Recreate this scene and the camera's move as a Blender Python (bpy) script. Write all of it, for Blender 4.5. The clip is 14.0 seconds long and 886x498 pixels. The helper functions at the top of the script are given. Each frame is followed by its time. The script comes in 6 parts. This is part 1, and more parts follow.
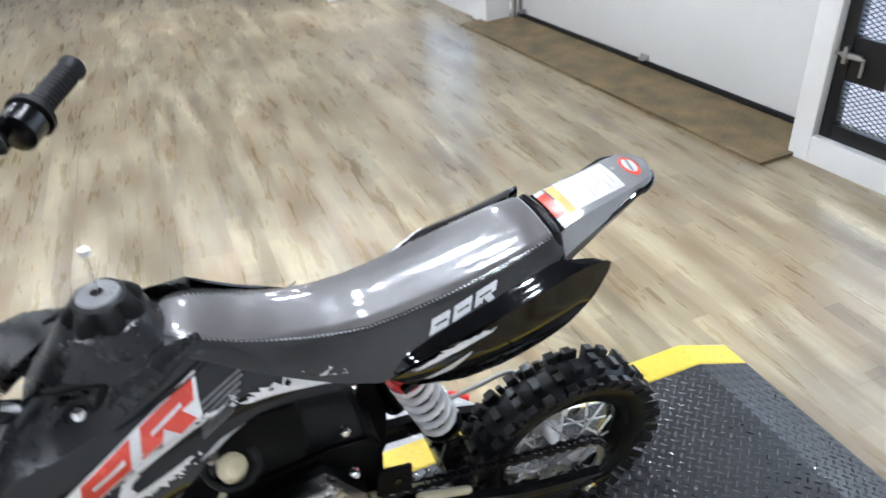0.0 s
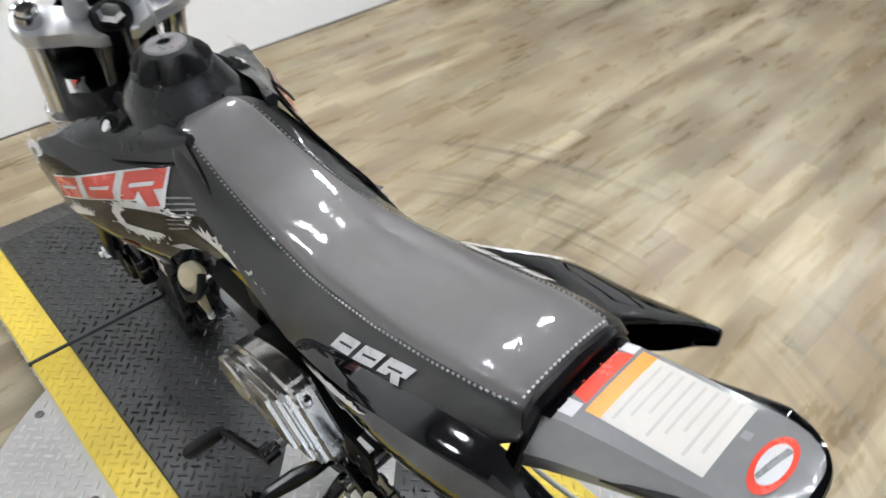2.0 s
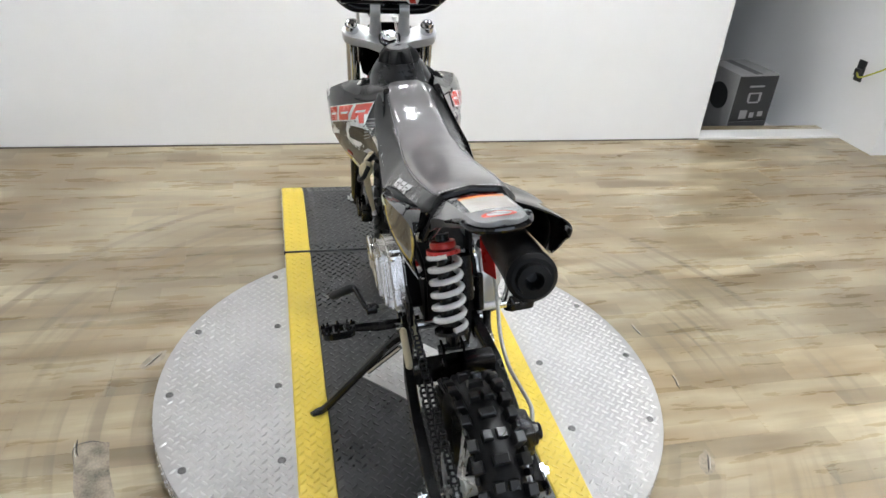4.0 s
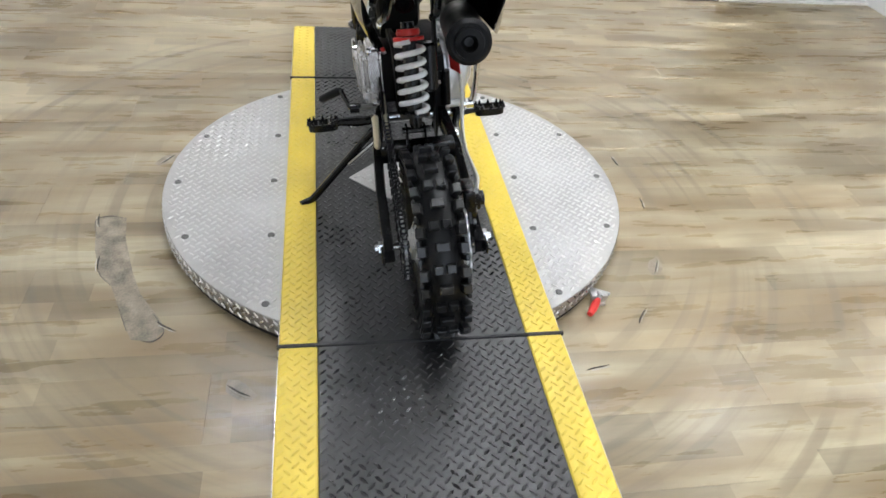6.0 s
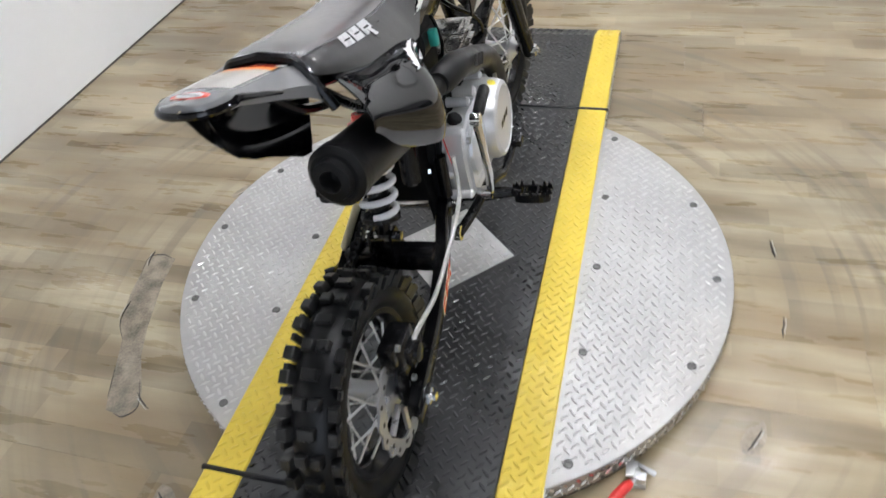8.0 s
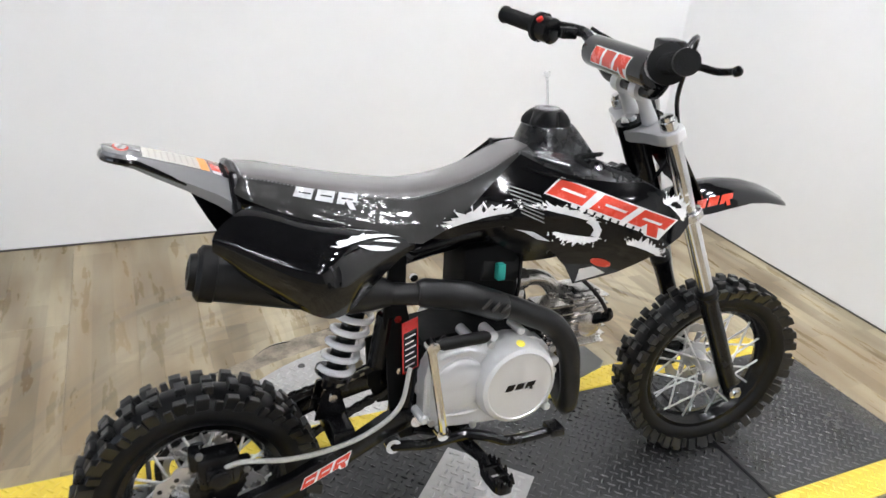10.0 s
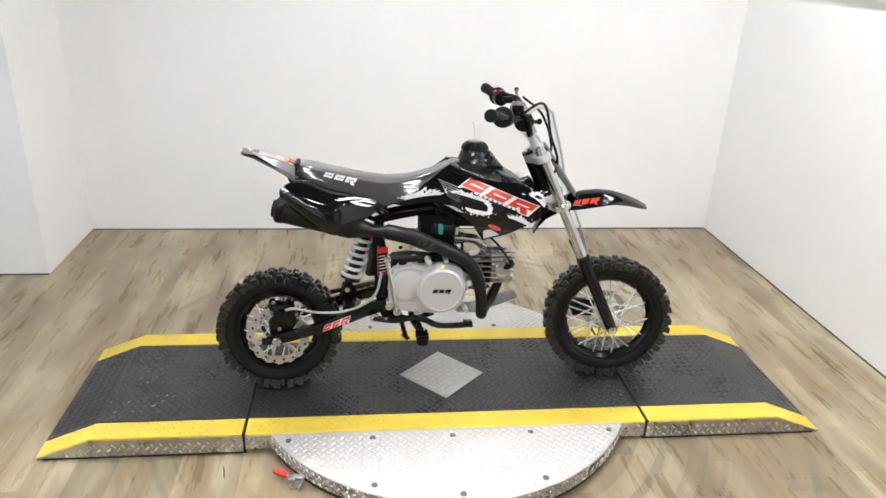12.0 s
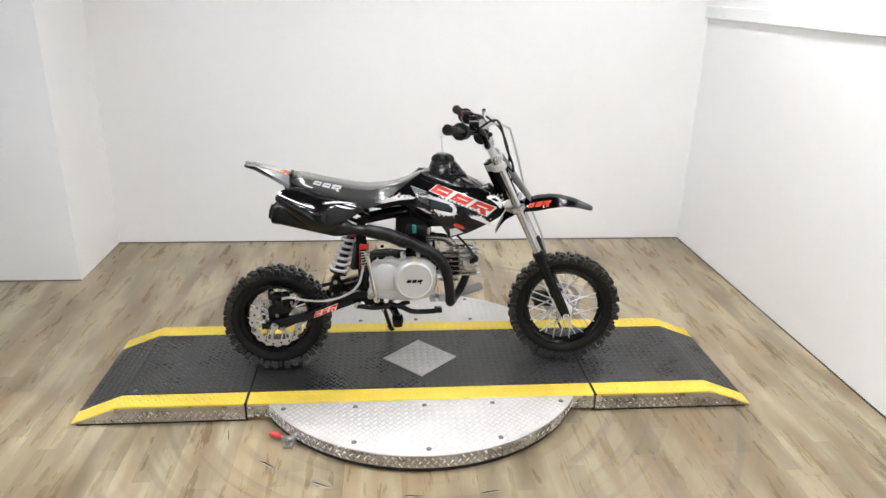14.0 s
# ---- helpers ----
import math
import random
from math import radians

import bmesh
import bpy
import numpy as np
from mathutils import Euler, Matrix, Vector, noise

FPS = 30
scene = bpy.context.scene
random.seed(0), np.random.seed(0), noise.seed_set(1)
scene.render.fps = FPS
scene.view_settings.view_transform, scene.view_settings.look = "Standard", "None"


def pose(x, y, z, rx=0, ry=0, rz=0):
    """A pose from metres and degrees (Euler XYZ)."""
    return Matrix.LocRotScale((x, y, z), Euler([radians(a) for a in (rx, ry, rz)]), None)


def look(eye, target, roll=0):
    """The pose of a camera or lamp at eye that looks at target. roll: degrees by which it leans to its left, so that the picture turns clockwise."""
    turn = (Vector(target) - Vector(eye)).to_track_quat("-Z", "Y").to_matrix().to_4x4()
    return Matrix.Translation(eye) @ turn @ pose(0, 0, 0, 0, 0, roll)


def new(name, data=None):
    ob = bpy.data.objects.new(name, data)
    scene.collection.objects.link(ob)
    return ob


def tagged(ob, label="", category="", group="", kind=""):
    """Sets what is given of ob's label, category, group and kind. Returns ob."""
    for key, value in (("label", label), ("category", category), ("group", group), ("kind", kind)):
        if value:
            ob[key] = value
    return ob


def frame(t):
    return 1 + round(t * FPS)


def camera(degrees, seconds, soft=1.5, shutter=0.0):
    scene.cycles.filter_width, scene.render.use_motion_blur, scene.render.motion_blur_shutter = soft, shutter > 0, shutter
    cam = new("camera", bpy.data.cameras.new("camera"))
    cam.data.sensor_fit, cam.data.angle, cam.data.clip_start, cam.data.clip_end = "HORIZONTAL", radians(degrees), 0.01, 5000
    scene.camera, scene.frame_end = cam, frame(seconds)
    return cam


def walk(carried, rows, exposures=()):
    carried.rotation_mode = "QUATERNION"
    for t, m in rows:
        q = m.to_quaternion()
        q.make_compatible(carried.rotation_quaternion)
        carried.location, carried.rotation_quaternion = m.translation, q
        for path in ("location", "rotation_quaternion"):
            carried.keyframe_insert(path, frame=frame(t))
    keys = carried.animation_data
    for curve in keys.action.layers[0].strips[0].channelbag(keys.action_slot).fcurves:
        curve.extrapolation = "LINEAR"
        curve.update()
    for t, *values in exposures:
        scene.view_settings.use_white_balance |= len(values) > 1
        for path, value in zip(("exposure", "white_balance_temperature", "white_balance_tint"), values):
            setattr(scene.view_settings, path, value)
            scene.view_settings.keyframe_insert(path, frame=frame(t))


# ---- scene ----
cam = camera(64.2, 14.0, shutter=0.25)
PATH = [
    (0, (-0.054, 0.787, 1.325), (-0.63, -0.789, 0.236), -4.5),
    (0.3, (-0.216, 0.759, 1.320), (-0.658, -0.761, 0.106), 1.5),
    (0.5, (-0.290, 0.709, 1.310), (-0.636, -0.782, 0.028), 1.9),
    (0.6, (-0.32, 0.677, 1.29), (-0.632, -0.78, -0.044), 2.4),
    (1, (-0.456, 0.513, 1.259), (-0.647, -0.862, -0.181), 8.3),
    (1.1, (-0.476, 0.482, 1.252), (-0.609, -0.883, -0.203), 7.2),
    (1.3, (-0.497, 0.441, 1.245), (-0.419, -0.892, -0.248), 3.6),
    (1.5, (-0.542, 0.411, 1.222), (-0.091, -0.867, -0.248), -1.9),
    (1.8, (-0.607, 0.345, 1.235), (0.300, -0.701, -0.202), -3.5),
    (2, (-0.645, 0.343, 1.23), (0.443, -0.695, -0.088), 0.3),
    (2.4, (-0.741, 0.381, 1.234), (0.603, -0.515, 0.054), -1.9),
    (2.5, (-0.782, 0.402, 1.244), (0.604, -0.46, 0.088), -2.0),
    (2.7, (-0.884, 0.448, 1.283), (0.571, -0.359, 0.172), 0.3),
    (4.8, (-1.573, 0.242, 1.278), (0.122, -0.123, 0.283), 4.4),
    (5, (-1.61, 0.236, 1.263), (0.058, -0.146, 0.227), 5.3),
    (5.5, (-1.661, 0.222, 1.221), (-0.079, -0.145, 0.054), 6.1),
    (6, (-1.694, 0.201, 1.196), (-0.17, -0.119, -0.06), 5.8),
    (6.5, (-1.689, 0.118, 1.23), (-0.087, 0.147, 0.033), -2.8),
    (7, (-1.643, -0.174, 1.257), (-0.043, 0.047, 0.077), -0.9),
    (7.5, (-1.507, -0.310, 1.216), (-0.013, 0.062, -0.060), -6.4),
    (8, (-1.155, -0.403, 1.221), (0.217, 0.093, -0.146), -7.8),
    (8.5, (-0.844, -0.468, 1.171), (0.381, 0.367, -0.172), -3.1),
    (8.7, (-0.747, -0.496, 1.153), (0.461, 0.478, -0.113), -1.1),
    (10.8, (-0.514, -1.466, 1.368), (0.042, 0.263, 0.531), 5.5),
    (11, (-0.462, -1.596, 1.422), (0.066, 0.136, 0.572), 5.0),
    (11.5, (-0.363, -1.899, 1.438), (-0.032, -0.094, 0.641), 2.9),
    (12, (-0.271, -2.119, 1.448), (-0.048, -0.29, 0.67), 2.4),
    (12.5, (-0.252, -2.353, 1.445), (0.015, -0.502, 0.734), 2.4),
    (13, (-0.228, -2.526, 1.481), (0.026, -0.687, 0.738), 0.9),
    (13.5, (-0.147, -2.539, 1.488), (0.033, -0.676, 0.784), 0.3),
    (14, (-0.14, -2.523, 1.488), (0.027, -0.658, 0.784), 1.2),
]
EXPOSURES = [(0.0, 0.47, 5900, 10), (0.5, 0.36, 5980, 10), (1.0, 0.32, 6050, 10), (1.5, 0.26, 6300, 10), (2.0, 0.14, 6400, 10), (2.7, 0.13, 6450, 10), (5.0, 0.17, 6450, 10), (6.5, 0.16, 6400, 10), (7.5, 0.03, 6400, 11), (8.0, 0.02, 6400, 12), (8.7, 0.04, 6400, 12), (11.0, 0.31, 6600, 12), (12.5, 0.24, 6700, 12), (14.0, 0.19, 6680, 12)]
walk(cam, [(t, look(eye, target, roll)) for t, eye, target, roll in PATH], EXPOSURES)

# ---- light ----
world = bpy.data.worlds.new("sky")
scene.world = world
world.use_nodes = True
wn = world.node_tree
sky = wn.nodes.new("ShaderNodeTexSky")
sky.sky_type, sky.sun_disc = "NISHITA", False
sky.sun_elevation, sky.sun_rotation = radians(38), radians(250)
wn.links.new(sky.outputs[0], wn.nodes["Background"].inputs[0])
wn.nodes["Background"].inputs[1].default_value = 0.12
sun = new("sun", bpy.data.lights.new("sun", "SUN"))
sun.data.energy, sun.data.angle, sun.data.color = 2.5, radians(0.5), (1.0, 0.95, 0.88)
sun.matrix_world = look((-20, 6, 16), (0, 0, 0))
LAMP_POWER = 168.0
for n, (u0, u1) in enumerate(((0.10, 1.30), (-3.76, -2.66))):
    day = new("daylight", bpy.data.lights.new("daylight", "AREA"))
    day.data.shape, day.data.size, day.data.size_y = "RECTANGLE", 1.85, u1 - u0
    day.data.energy, day.data.color = 15.0, (0.68, 0.82, 1.0)
    day.matrix_world = Matrix.Translation((-2.262, -1.1, 0)) @ Matrix.Rotation(radians(4.3), 4, "Z") @ Matrix.Translation((-0.14, (u0 + u1) / 2, 1.12)) @ Matrix.Rotation(radians(-90), 4, "Y")

# ---- materials ----
MATS = {}


def material(name, color, rough=0.5, metal=0.0, vary=0.12, scale=12.0, bump=0.0, bump_scale=60.0, coat=0.0,
             emit=0.0, spec=0.5, rough_vary=0.1, alpha=1.0, transmission=0.0, film=0.0):
    """A node material with variation at two scales and fine relief."""
    m = bpy.data.materials.new(name)
    m.use_nodes = True
    t, p = m.node_tree, m.node_tree.nodes["Principled BSDF"]
    co = t.nodes.new("ShaderNodeTexCoord")
    big = t.nodes.new("ShaderNodeTexNoise")
    big.inputs["Scale"].default_value, big.inputs["Detail"].default_value = scale, 4
    fine = t.nodes.new("ShaderNodeTexNoise")
    fine.inputs["Scale"].default_value, fine.inputs["Detail"].default_value = scale * 9, 3
    for n in (big, fine):
        t.links.new(co.outputs["Object"], n.inputs["Vector"])
    both = t.nodes.new("ShaderNodeMath")
    both.operation = "MULTIPLY_ADD"
    both.inputs[1].default_value = 0.4
    t.links.new(fine.outputs[0], both.inputs[0])
    t.links.new(big.outputs[0], both.inputs[2])
    ramp = t.nodes.new("ShaderNodeMapRange")
    ramp.inputs["From Min"].default_value, ramp.inputs["From Max"].default_value = 0.4, 1.0
    ramp.inputs["To Min"].default_value, ramp.inputs["To Max"].default_value = 1 - vary, 1 + vary
    t.links.new(both.outputs[0], ramp.inputs["Value"])
    mul = t.nodes.new("ShaderNodeVectorMath")
    mul.operation = "SCALE"
    mul.inputs[0].default_value = color
    t.links.new(ramp.outputs[0], mul.inputs["Scale"])
    t.links.new(mul.outputs[0], p.inputs["Base Color"])
    rr = t.nodes.new("ShaderNodeMapRange")
    rr.inputs["From Min"].default_value, rr.inputs["From Max"].default_value = 0.4, 1.0
    rr.inputs["To Min"].default_value, rr.inputs["To Max"].default_value = max(rough - rough_vary, 0.02), min(rough + rough_vary, 1)
    t.links.new(both.outputs[0], rr.inputs["Value"])
    t.links.new(rr.outputs[0], p.inputs["Roughness"])
    p.inputs["Metallic"].default_value = metal
    p.inputs["Coat Weight"].default_value, p.inputs["Coat Roughness"].default_value = coat, 0.06
    p.inputs["Specular IOR Level"].default_value = spec
    p.inputs["Alpha"].default_value = alpha
    p.inputs["Transmission Weight"].default_value = transmission
    if bump:
        grain = t.nodes.new("ShaderNodeTexNoise")
        grain.inputs["Scale"].default_value, grain.inputs["Detail"].default_value = bump_scale, 5
        t.links.new(co.outputs["Object"], grain.inputs["Vector"])
        b = t.nodes.new("ShaderNodeBump")
        b.inputs["Strength"].default_value, b.inputs["Distance"].default_value = bump, 0.002
        t.links.new(grain.outputs[0], b.inputs["Height"])
        t.links.new(b.outputs[0], p.inputs["Normal"])
    if film:
        # clear wrapping film: crumpled in patches, taut in between
        fold = t.nodes.new("ShaderNodeTexNoise")
        fold.inputs["Scale"].default_value, fold.inputs["Detail"].default_value, fold.inputs["Distortion"].default_value = 34, 3, 1.6
        t.links.new(co.outputs["Object"], fold.inputs["Vector"])
        patch = t.nodes.new("ShaderNodeTexNoise")
        patch.inputs["Scale"].default_value, patch.inputs["Detail"].default_value = 7, 2
        t.links.new(co.outputs["Object"], patch.inputs["Vector"])
        where = t.nodes.new("ShaderNodeMapRange")
        where.inputs["From Min"].default_value, where.inputs["From Max"].default_value = 0.42, 0.72
        where.inputs["To Min"].default_value, where.inputs["To Max"].default_value = 0.10 * film, film
        t.links.new(patch.outputs[0], where.inputs["Value"])
        cb = t.nodes.new("ShaderNodeBump")
        cb.inputs["Distance"].default_value = 0.004
        t.links.new(where.outputs[0], cb.inputs["Strength"])
        t.links.new(fold.outputs[0], cb.inputs["Height"])
        t.links.new(cb.outputs[0], p.inputs["Coat Normal"])
    if emit:
        p.inputs["Emission Color"].default_value = (*color, 1)
        p.inputs["Emission Strength"].default_value = emit
    MATS[name] = m
    return m


def wood_material():
    """Weathered vinyl planks: cream, grey and brown streaks along y, a tone of its own for each plank, scuffed rings round the turntable."""
    m = bpy.data.materials.new("weathered_plank")
    m.use_nodes = True
    t, p = m.node_tree, m.node_tree.nodes["Principled BSDF"]
    geo, info = t.nodes.new("ShaderNodeNewGeometry"), t.nodes.new("ShaderNodeObjectInfo")

    def math(op, a, b=None, c=None):
        n = t.nodes.new("ShaderNodeMath")
        n.operation = op
        for k, v in enumerate((a, b, c)):
            if v is None:
                continue
            if isinstance(v, (int, float)):
                n.inputs[k].default_value = v
            else:
                t.links.new(v, n.inputs[k])
        return n.outputs[0]

    def mix(fac, a, b):
        n = t.nodes.new("ShaderNodeMix")
        n.data_type = "RGBA"
        for k, v in ((0, fac), (6, a), (7, b)):
            if isinstance(v, (int, float)):
                n.inputs[k].default_value = v
            elif isinstance(v, tuple):
                n.inputs[k].default_value = (*v, 1)
            else:
                t.links.new(v, n.inputs[k])
        return n.outputs[2]

    def streak(sx, sy, shift, detail=5, rough=0.6, deep=31.0):
        at = t.nodes.new("ShaderNodeVectorMath")
        at.operation = "MULTIPLY_ADD"
        at.inputs[1].default_value = (sx, sy, 1)
        t.links.new(geo.outputs["Position"], at.inputs[0])
        off = t.nodes.new("ShaderNodeCombineXYZ")
        t.links.new(math("MULTIPLY", info.outputs["Random"], shift), off.inputs[0])
        t.links.new(math("MULTIPLY", info.outputs["Random"], shift * 1.7), off.inputs[1])
        t.links.new(math("MULTIPLY", info.outputs["Random"], deep), off.inputs[2])
        t.links.new(off.outputs[0], at.inputs[2])
        n = t.nodes.new("ShaderNodeTexNoise")
        n.inputs["Scale"].default_value, n.inputs["Detail"].default_value, n.inputs["Roughness"].default_value = 1, detail, rough
        t.links.new(at.outputs[0], n.inputs["Vector"])
        return n.outputs[0]

    def steps(v, lo, hi):
        n = t.nodes.new("ShaderNodeMapRange")
        n.interpolation_type = "SMOOTHSTEP"
        n.inputs["From Min"].default_value, n.inputs["From Max"].default_value = lo, hi
        t.links.new(v, n.inputs["Value"])
        return n.outputs[0]

    broad, mid, fine = streak(10, 2.0, 0, 2, 0.45, 0.3), streak(26, 3.6, 53, 5, 0.6), streak(120, 7, 71, 3)
    c = mix(steps(broad, 0.26, 0.70), FLOOR_BROWN, FLOOR_CREAM)
    c = mix(math("MULTIPLY", steps(info.outputs["Random"], 0.40, 1.0), 0.45), c, FLOOR_BROWN)
    smear = streak(30, 6.5, 17, 4, 0.65)
    c = mix(math("MULTIPLY", steps(smear, 0.52, 0.76), 0.22), c, FLOOR_BROWN)
    c = mix(math("MULTIPLY", steps(mid, 0.34, 0.84), 0.62), c, FLOOR_GREY)
    c = mix(math("MULTIPLY", steps(mid, 0.46, 0.20), 0.26), c, FLOOR_DARK)
    c = mix(math("MULTIPLY", steps(fine, 0.48, 0.80), 0.10), c, FLOOR_DARK)
    blot = t.nodes.new("ShaderNodeTexNoise")
    blot.inputs["Scale"].default_value, blot.inputs["Detail"].default_value = 1.3, 3
    t.links.new(geo.outputs["Position"], blot.inputs["Vector"])
    c = mix(math("MULTIPLY", steps(blot.outputs[0], 0.43, 0.66), 0.48), c, FLOOR_BROWN)
    knot = streak(11, 7, 91, 2)
    c = mix(math("MULTIPLY", steps(knot, 0.68, 0.78), 0.15), c, FLOOR_DARK)
    # tone of the plank
    tone = t.nodes.new("ShaderNodeMapRange")
    tone.inputs["To Min"].default_value, tone.inputs["To Max"].default_value = 0.70, 1.28
    # short boards printed side by side on each plank
    xyz = t.nodes.new("ShaderNodeSeparateXYZ")
    t.links.new(geo.outputs["Position"], xyz.inputs[0])
    lane = math("FLOOR", math("DIVIDE", math("ADD", xyz.outputs[0], 2.64), 0.182 / 3))
    slip = t.nodes.new("ShaderNodeTexWhiteNoise")
    slip.noise_dimensions = "1D"
    t.links.new(lane, slip.inputs["W"])
    board = math("FLOOR", math("MULTIPLY_ADD", slip.outputs[0], 9.0, math("DIVIDE", xyz.outputs[1], 0.36)))
    pick = t.nodes.new("ShaderNodeTexWhiteNoise")
    pick.noise_dimensions = "1D"
    t.links.new(math("MULTIPLY_ADD", lane, 17.3, board), pick.inputs["W"])
    t.links.new(math("MULTIPLY_ADD", info.outputs["Random"], 0.4, math("MULTIPLY", pick.outputs[0], 0.6)), tone.inputs["Value"])
    # rings rubbed into the floor by the turning ramps
    far = t.nodes.new("ShaderNodeVectorMath")
    far.operation = "LENGTH"
    flat = t.nodes.new("ShaderNodeVectorMath")
    flat.operation = "MULTIPLY"
    flat.inputs[1].default_value = (1, 1, 0)
    t.links.new(geo.outputs["Position"], flat.inputs[0])
    t.links.new(flat.outputs[0], far.inputs[0])
    r = far.outputs["Value"]
    ring = t.nodes.new("ShaderNodeTexNoise")
    ring.noise_dimensions = "1D"
    ring.inputs["Scale"].default_value, ring.inputs["Detail"].default_value = 20, 5
    t.links.new(r, ring.inputs["W"])
    worn = t.nodes.new("ShaderNodeTexNoise")
    worn.inputs["Scale"].default_value, worn.inputs["Detail"].default_value = 2.3, 3
    t.links.new(geo.outputs["Position"], worn.inputs["Vector"])
    inside = math("MULTIPLY", steps(r, 0.62, 0.72), steps(r, 1.36, 1.22))
    lines = math("MULTIPLY", steps(ring.outputs[0], 0.46, 0.66), steps(worn.outputs[0], 0.36, 0.60))
    rubbed = math("MULTIPLY", math("MULTIPLY", inside, math("ADD", math("MULTIPLY", lines, 0.75), 0.10)), 0.85)
    c = mix(rubbed, c, FLOOR_RUBBED)
    out = t.nodes.new("ShaderNodeVectorMath")
    out.operation = "SCALE"
    t.links.new(c, out.inputs[0])
    t.links.new(tone.outputs[0], out.inputs["Scale"])
    t.links.new(out.outputs[0], p.inputs["Base Color"])
    t.links.new(math("MULTIPLY_ADD", mid, 0.25, FLOOR_ROUGH), p.inputs["Roughness"])
    b = t.nodes.new("ShaderNodeBump")
    b.inputs["Strength"].default_value, b.inputs["Distance"].default_value = 0.12, 0.001
    t.links.new(math("ADD", mid, fine), b.inputs["Height"])
    t.links.new(b.outputs[0], p.inputs["Normal"])
    MATS["plank"] = m
    return m


FLOOR_CREAM, FLOOR_BROWN, FLOOR_GREY, FLOOR_DARK = (0.475, 0.408, 0.272), (0.200, 0.141, 0.072), (0.262, 0.222, 0.158), (0.115, 0.086, 0.053)
FLOOR_RUBBED, FLOOR_ROUGH = (0.165, 0.135, 0.095), 0.17

wood_material()
material("wall_paint", (0.87, 0.872, 0.875), 0.55, vary=0.02, scale=1.5, bump=0.08, bump_scale=120)
material("ceiling_paint", (0.07, 0.07, 0.07), 0.85, vary=0.03, scale=2)
material("door_paint", (0.74, 0.73, 0.70), 0.4, vary=0.03, scale=3, bump=0.05, bump_scale=40)
material("post_paint", (0.76, 0.75, 0.73), 0.45, vary=0.05, scale=6, bump=0.06)
# Grey alcove walls made near-black: the dimness in there is put into the colour.
material("alcove_shade", (0.06, 0.06, 0.062), 0.7, vary=0.05, scale=2)
# Grey for the unseen south wall, so that black parts reflect less light.
material("dim_far_grey", (0.30, 0.30, 0.31), 0.7, vary=0.05, scale=2)
material("slab", (0.20, 0.17, 0.13), 0.8)
material("black_rubber", (0.012, 0.012, 0.0125), 0.38, spec=0.70, vary=0.45, scale=5, bump=0.25, bump_scale=300, rough_vary=0.14)
material("tread_side", (0.50, 0.48, 0.46), 0.30, metal=0.95, vary=0.22, scale=16, rough_vary=0.1)
material("side_bar", (0.75, 0.74, 0.73), 0.22, metal=1.0, vary=0.1, scale=30)
material("tread_rubber", (0.012, 0.012, 0.013), 0.30, spec=0.75, vary=0.5, scale=8, rough_vary=0.12)
material("yellow_rubber", (0.70, 0.52, 0.06), 0.40, vary=0.10, scale=9, bump=0.15, bump_scale=200)
material("tread_plate", (0.50, 0.49, 0.48), 0.52, metal=0.45, vary=0.18, scale=7, bump=0.12, bump_scale=500, rough_vary=0.12)
material("tread_bar", (0.60, 0.59, 0.575), 0.40, metal=0.65, vary=0.10, scale=20, rough_vary=0.08)
material("black_steel", (0.009, 0.009, 0.010), 0.35, spec=0.3, vary=0.3, scale=20, bump=0.05)
material("bolt_steel", (0.16, 0.155, 0.15), 0.5, metal=0.9, vary=0.3, scale=60)
material("zinc_steel", (0.50, 0.50, 0.50), 0.35, metal=1.0, vary=0.15, scale=30)
material("red_grip", (0.55, 0.025, 0.02), 0.4, vary=0.15, scale=40)
material("plywood", (0.165, 0.118, 0.056), 0.6, vary=0.65, scale=7, bump=0.2, bump_scale=30)
material("pavement", (0.50, 0.52, 0.56), 0.8, vary=0.1, scale=2)
# The carton's white is toned down to grey for the dim alcove.
material("dimmed_carton_white", (0.26, 0.26, 0.26), 0.55, vary=0.1, scale=12)
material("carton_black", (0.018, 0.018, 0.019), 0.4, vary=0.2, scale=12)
material("carton_grey", (0.06, 0.06, 0.062), 0.5, vary=0.1, scale=12)
material("yellow_cord", (0.50, 0.50, 0.06), 0.45)
material("stain_grey", (0.235, 0.200, 0.150), 0.5, vary=0.75, scale=22, bump=0.3, bump_scale=60)
material("stain_dark", (0.075, 0.066, 0.058), 0.7, vary=0.4, scale=40)
material("torn_pale", (0.52, 0.50, 0.46), 0.6)
material("dark_gap", (0.015, 0.013, 0.012), 0.8)
material("frame_grey", (0.10, 0.10, 0.10), 0.5)
material("lamp_glow", (0.95, 0.975, 1.0), 0.5, emit=LAMP_POWER)


# ---- building helpers ----
def obj(name, bm, mat, parent=None, smooth=True, angle=35):
    me = bpy.data.meshes.new(name)
    bmesh.ops.recalc_face_normals(bm, faces=bm.faces)
    bm.to_mesh(me)
    bm.free()
    me.materials.append(MATS[mat])
    if smooth:
        me.shade_smooth()
        me.set_sharp_from_angle(angle=radians(angle))
    ob = new(name, me)
    if parent:
        ob.parent = parent
    return ob


def part(name, bm, mat, parent, label="", **kw):
    ob = obj(name, bm, mat, parent, **kw)
    if label:
        tagged(ob, label)
    return ob


def share(name, ob, parent, m=None):
    """Another object on the same mesh."""
    o = new(name, ob.data)
    o.parent = parent
    if m is not None:
        o.matrix_basis = m
    return o


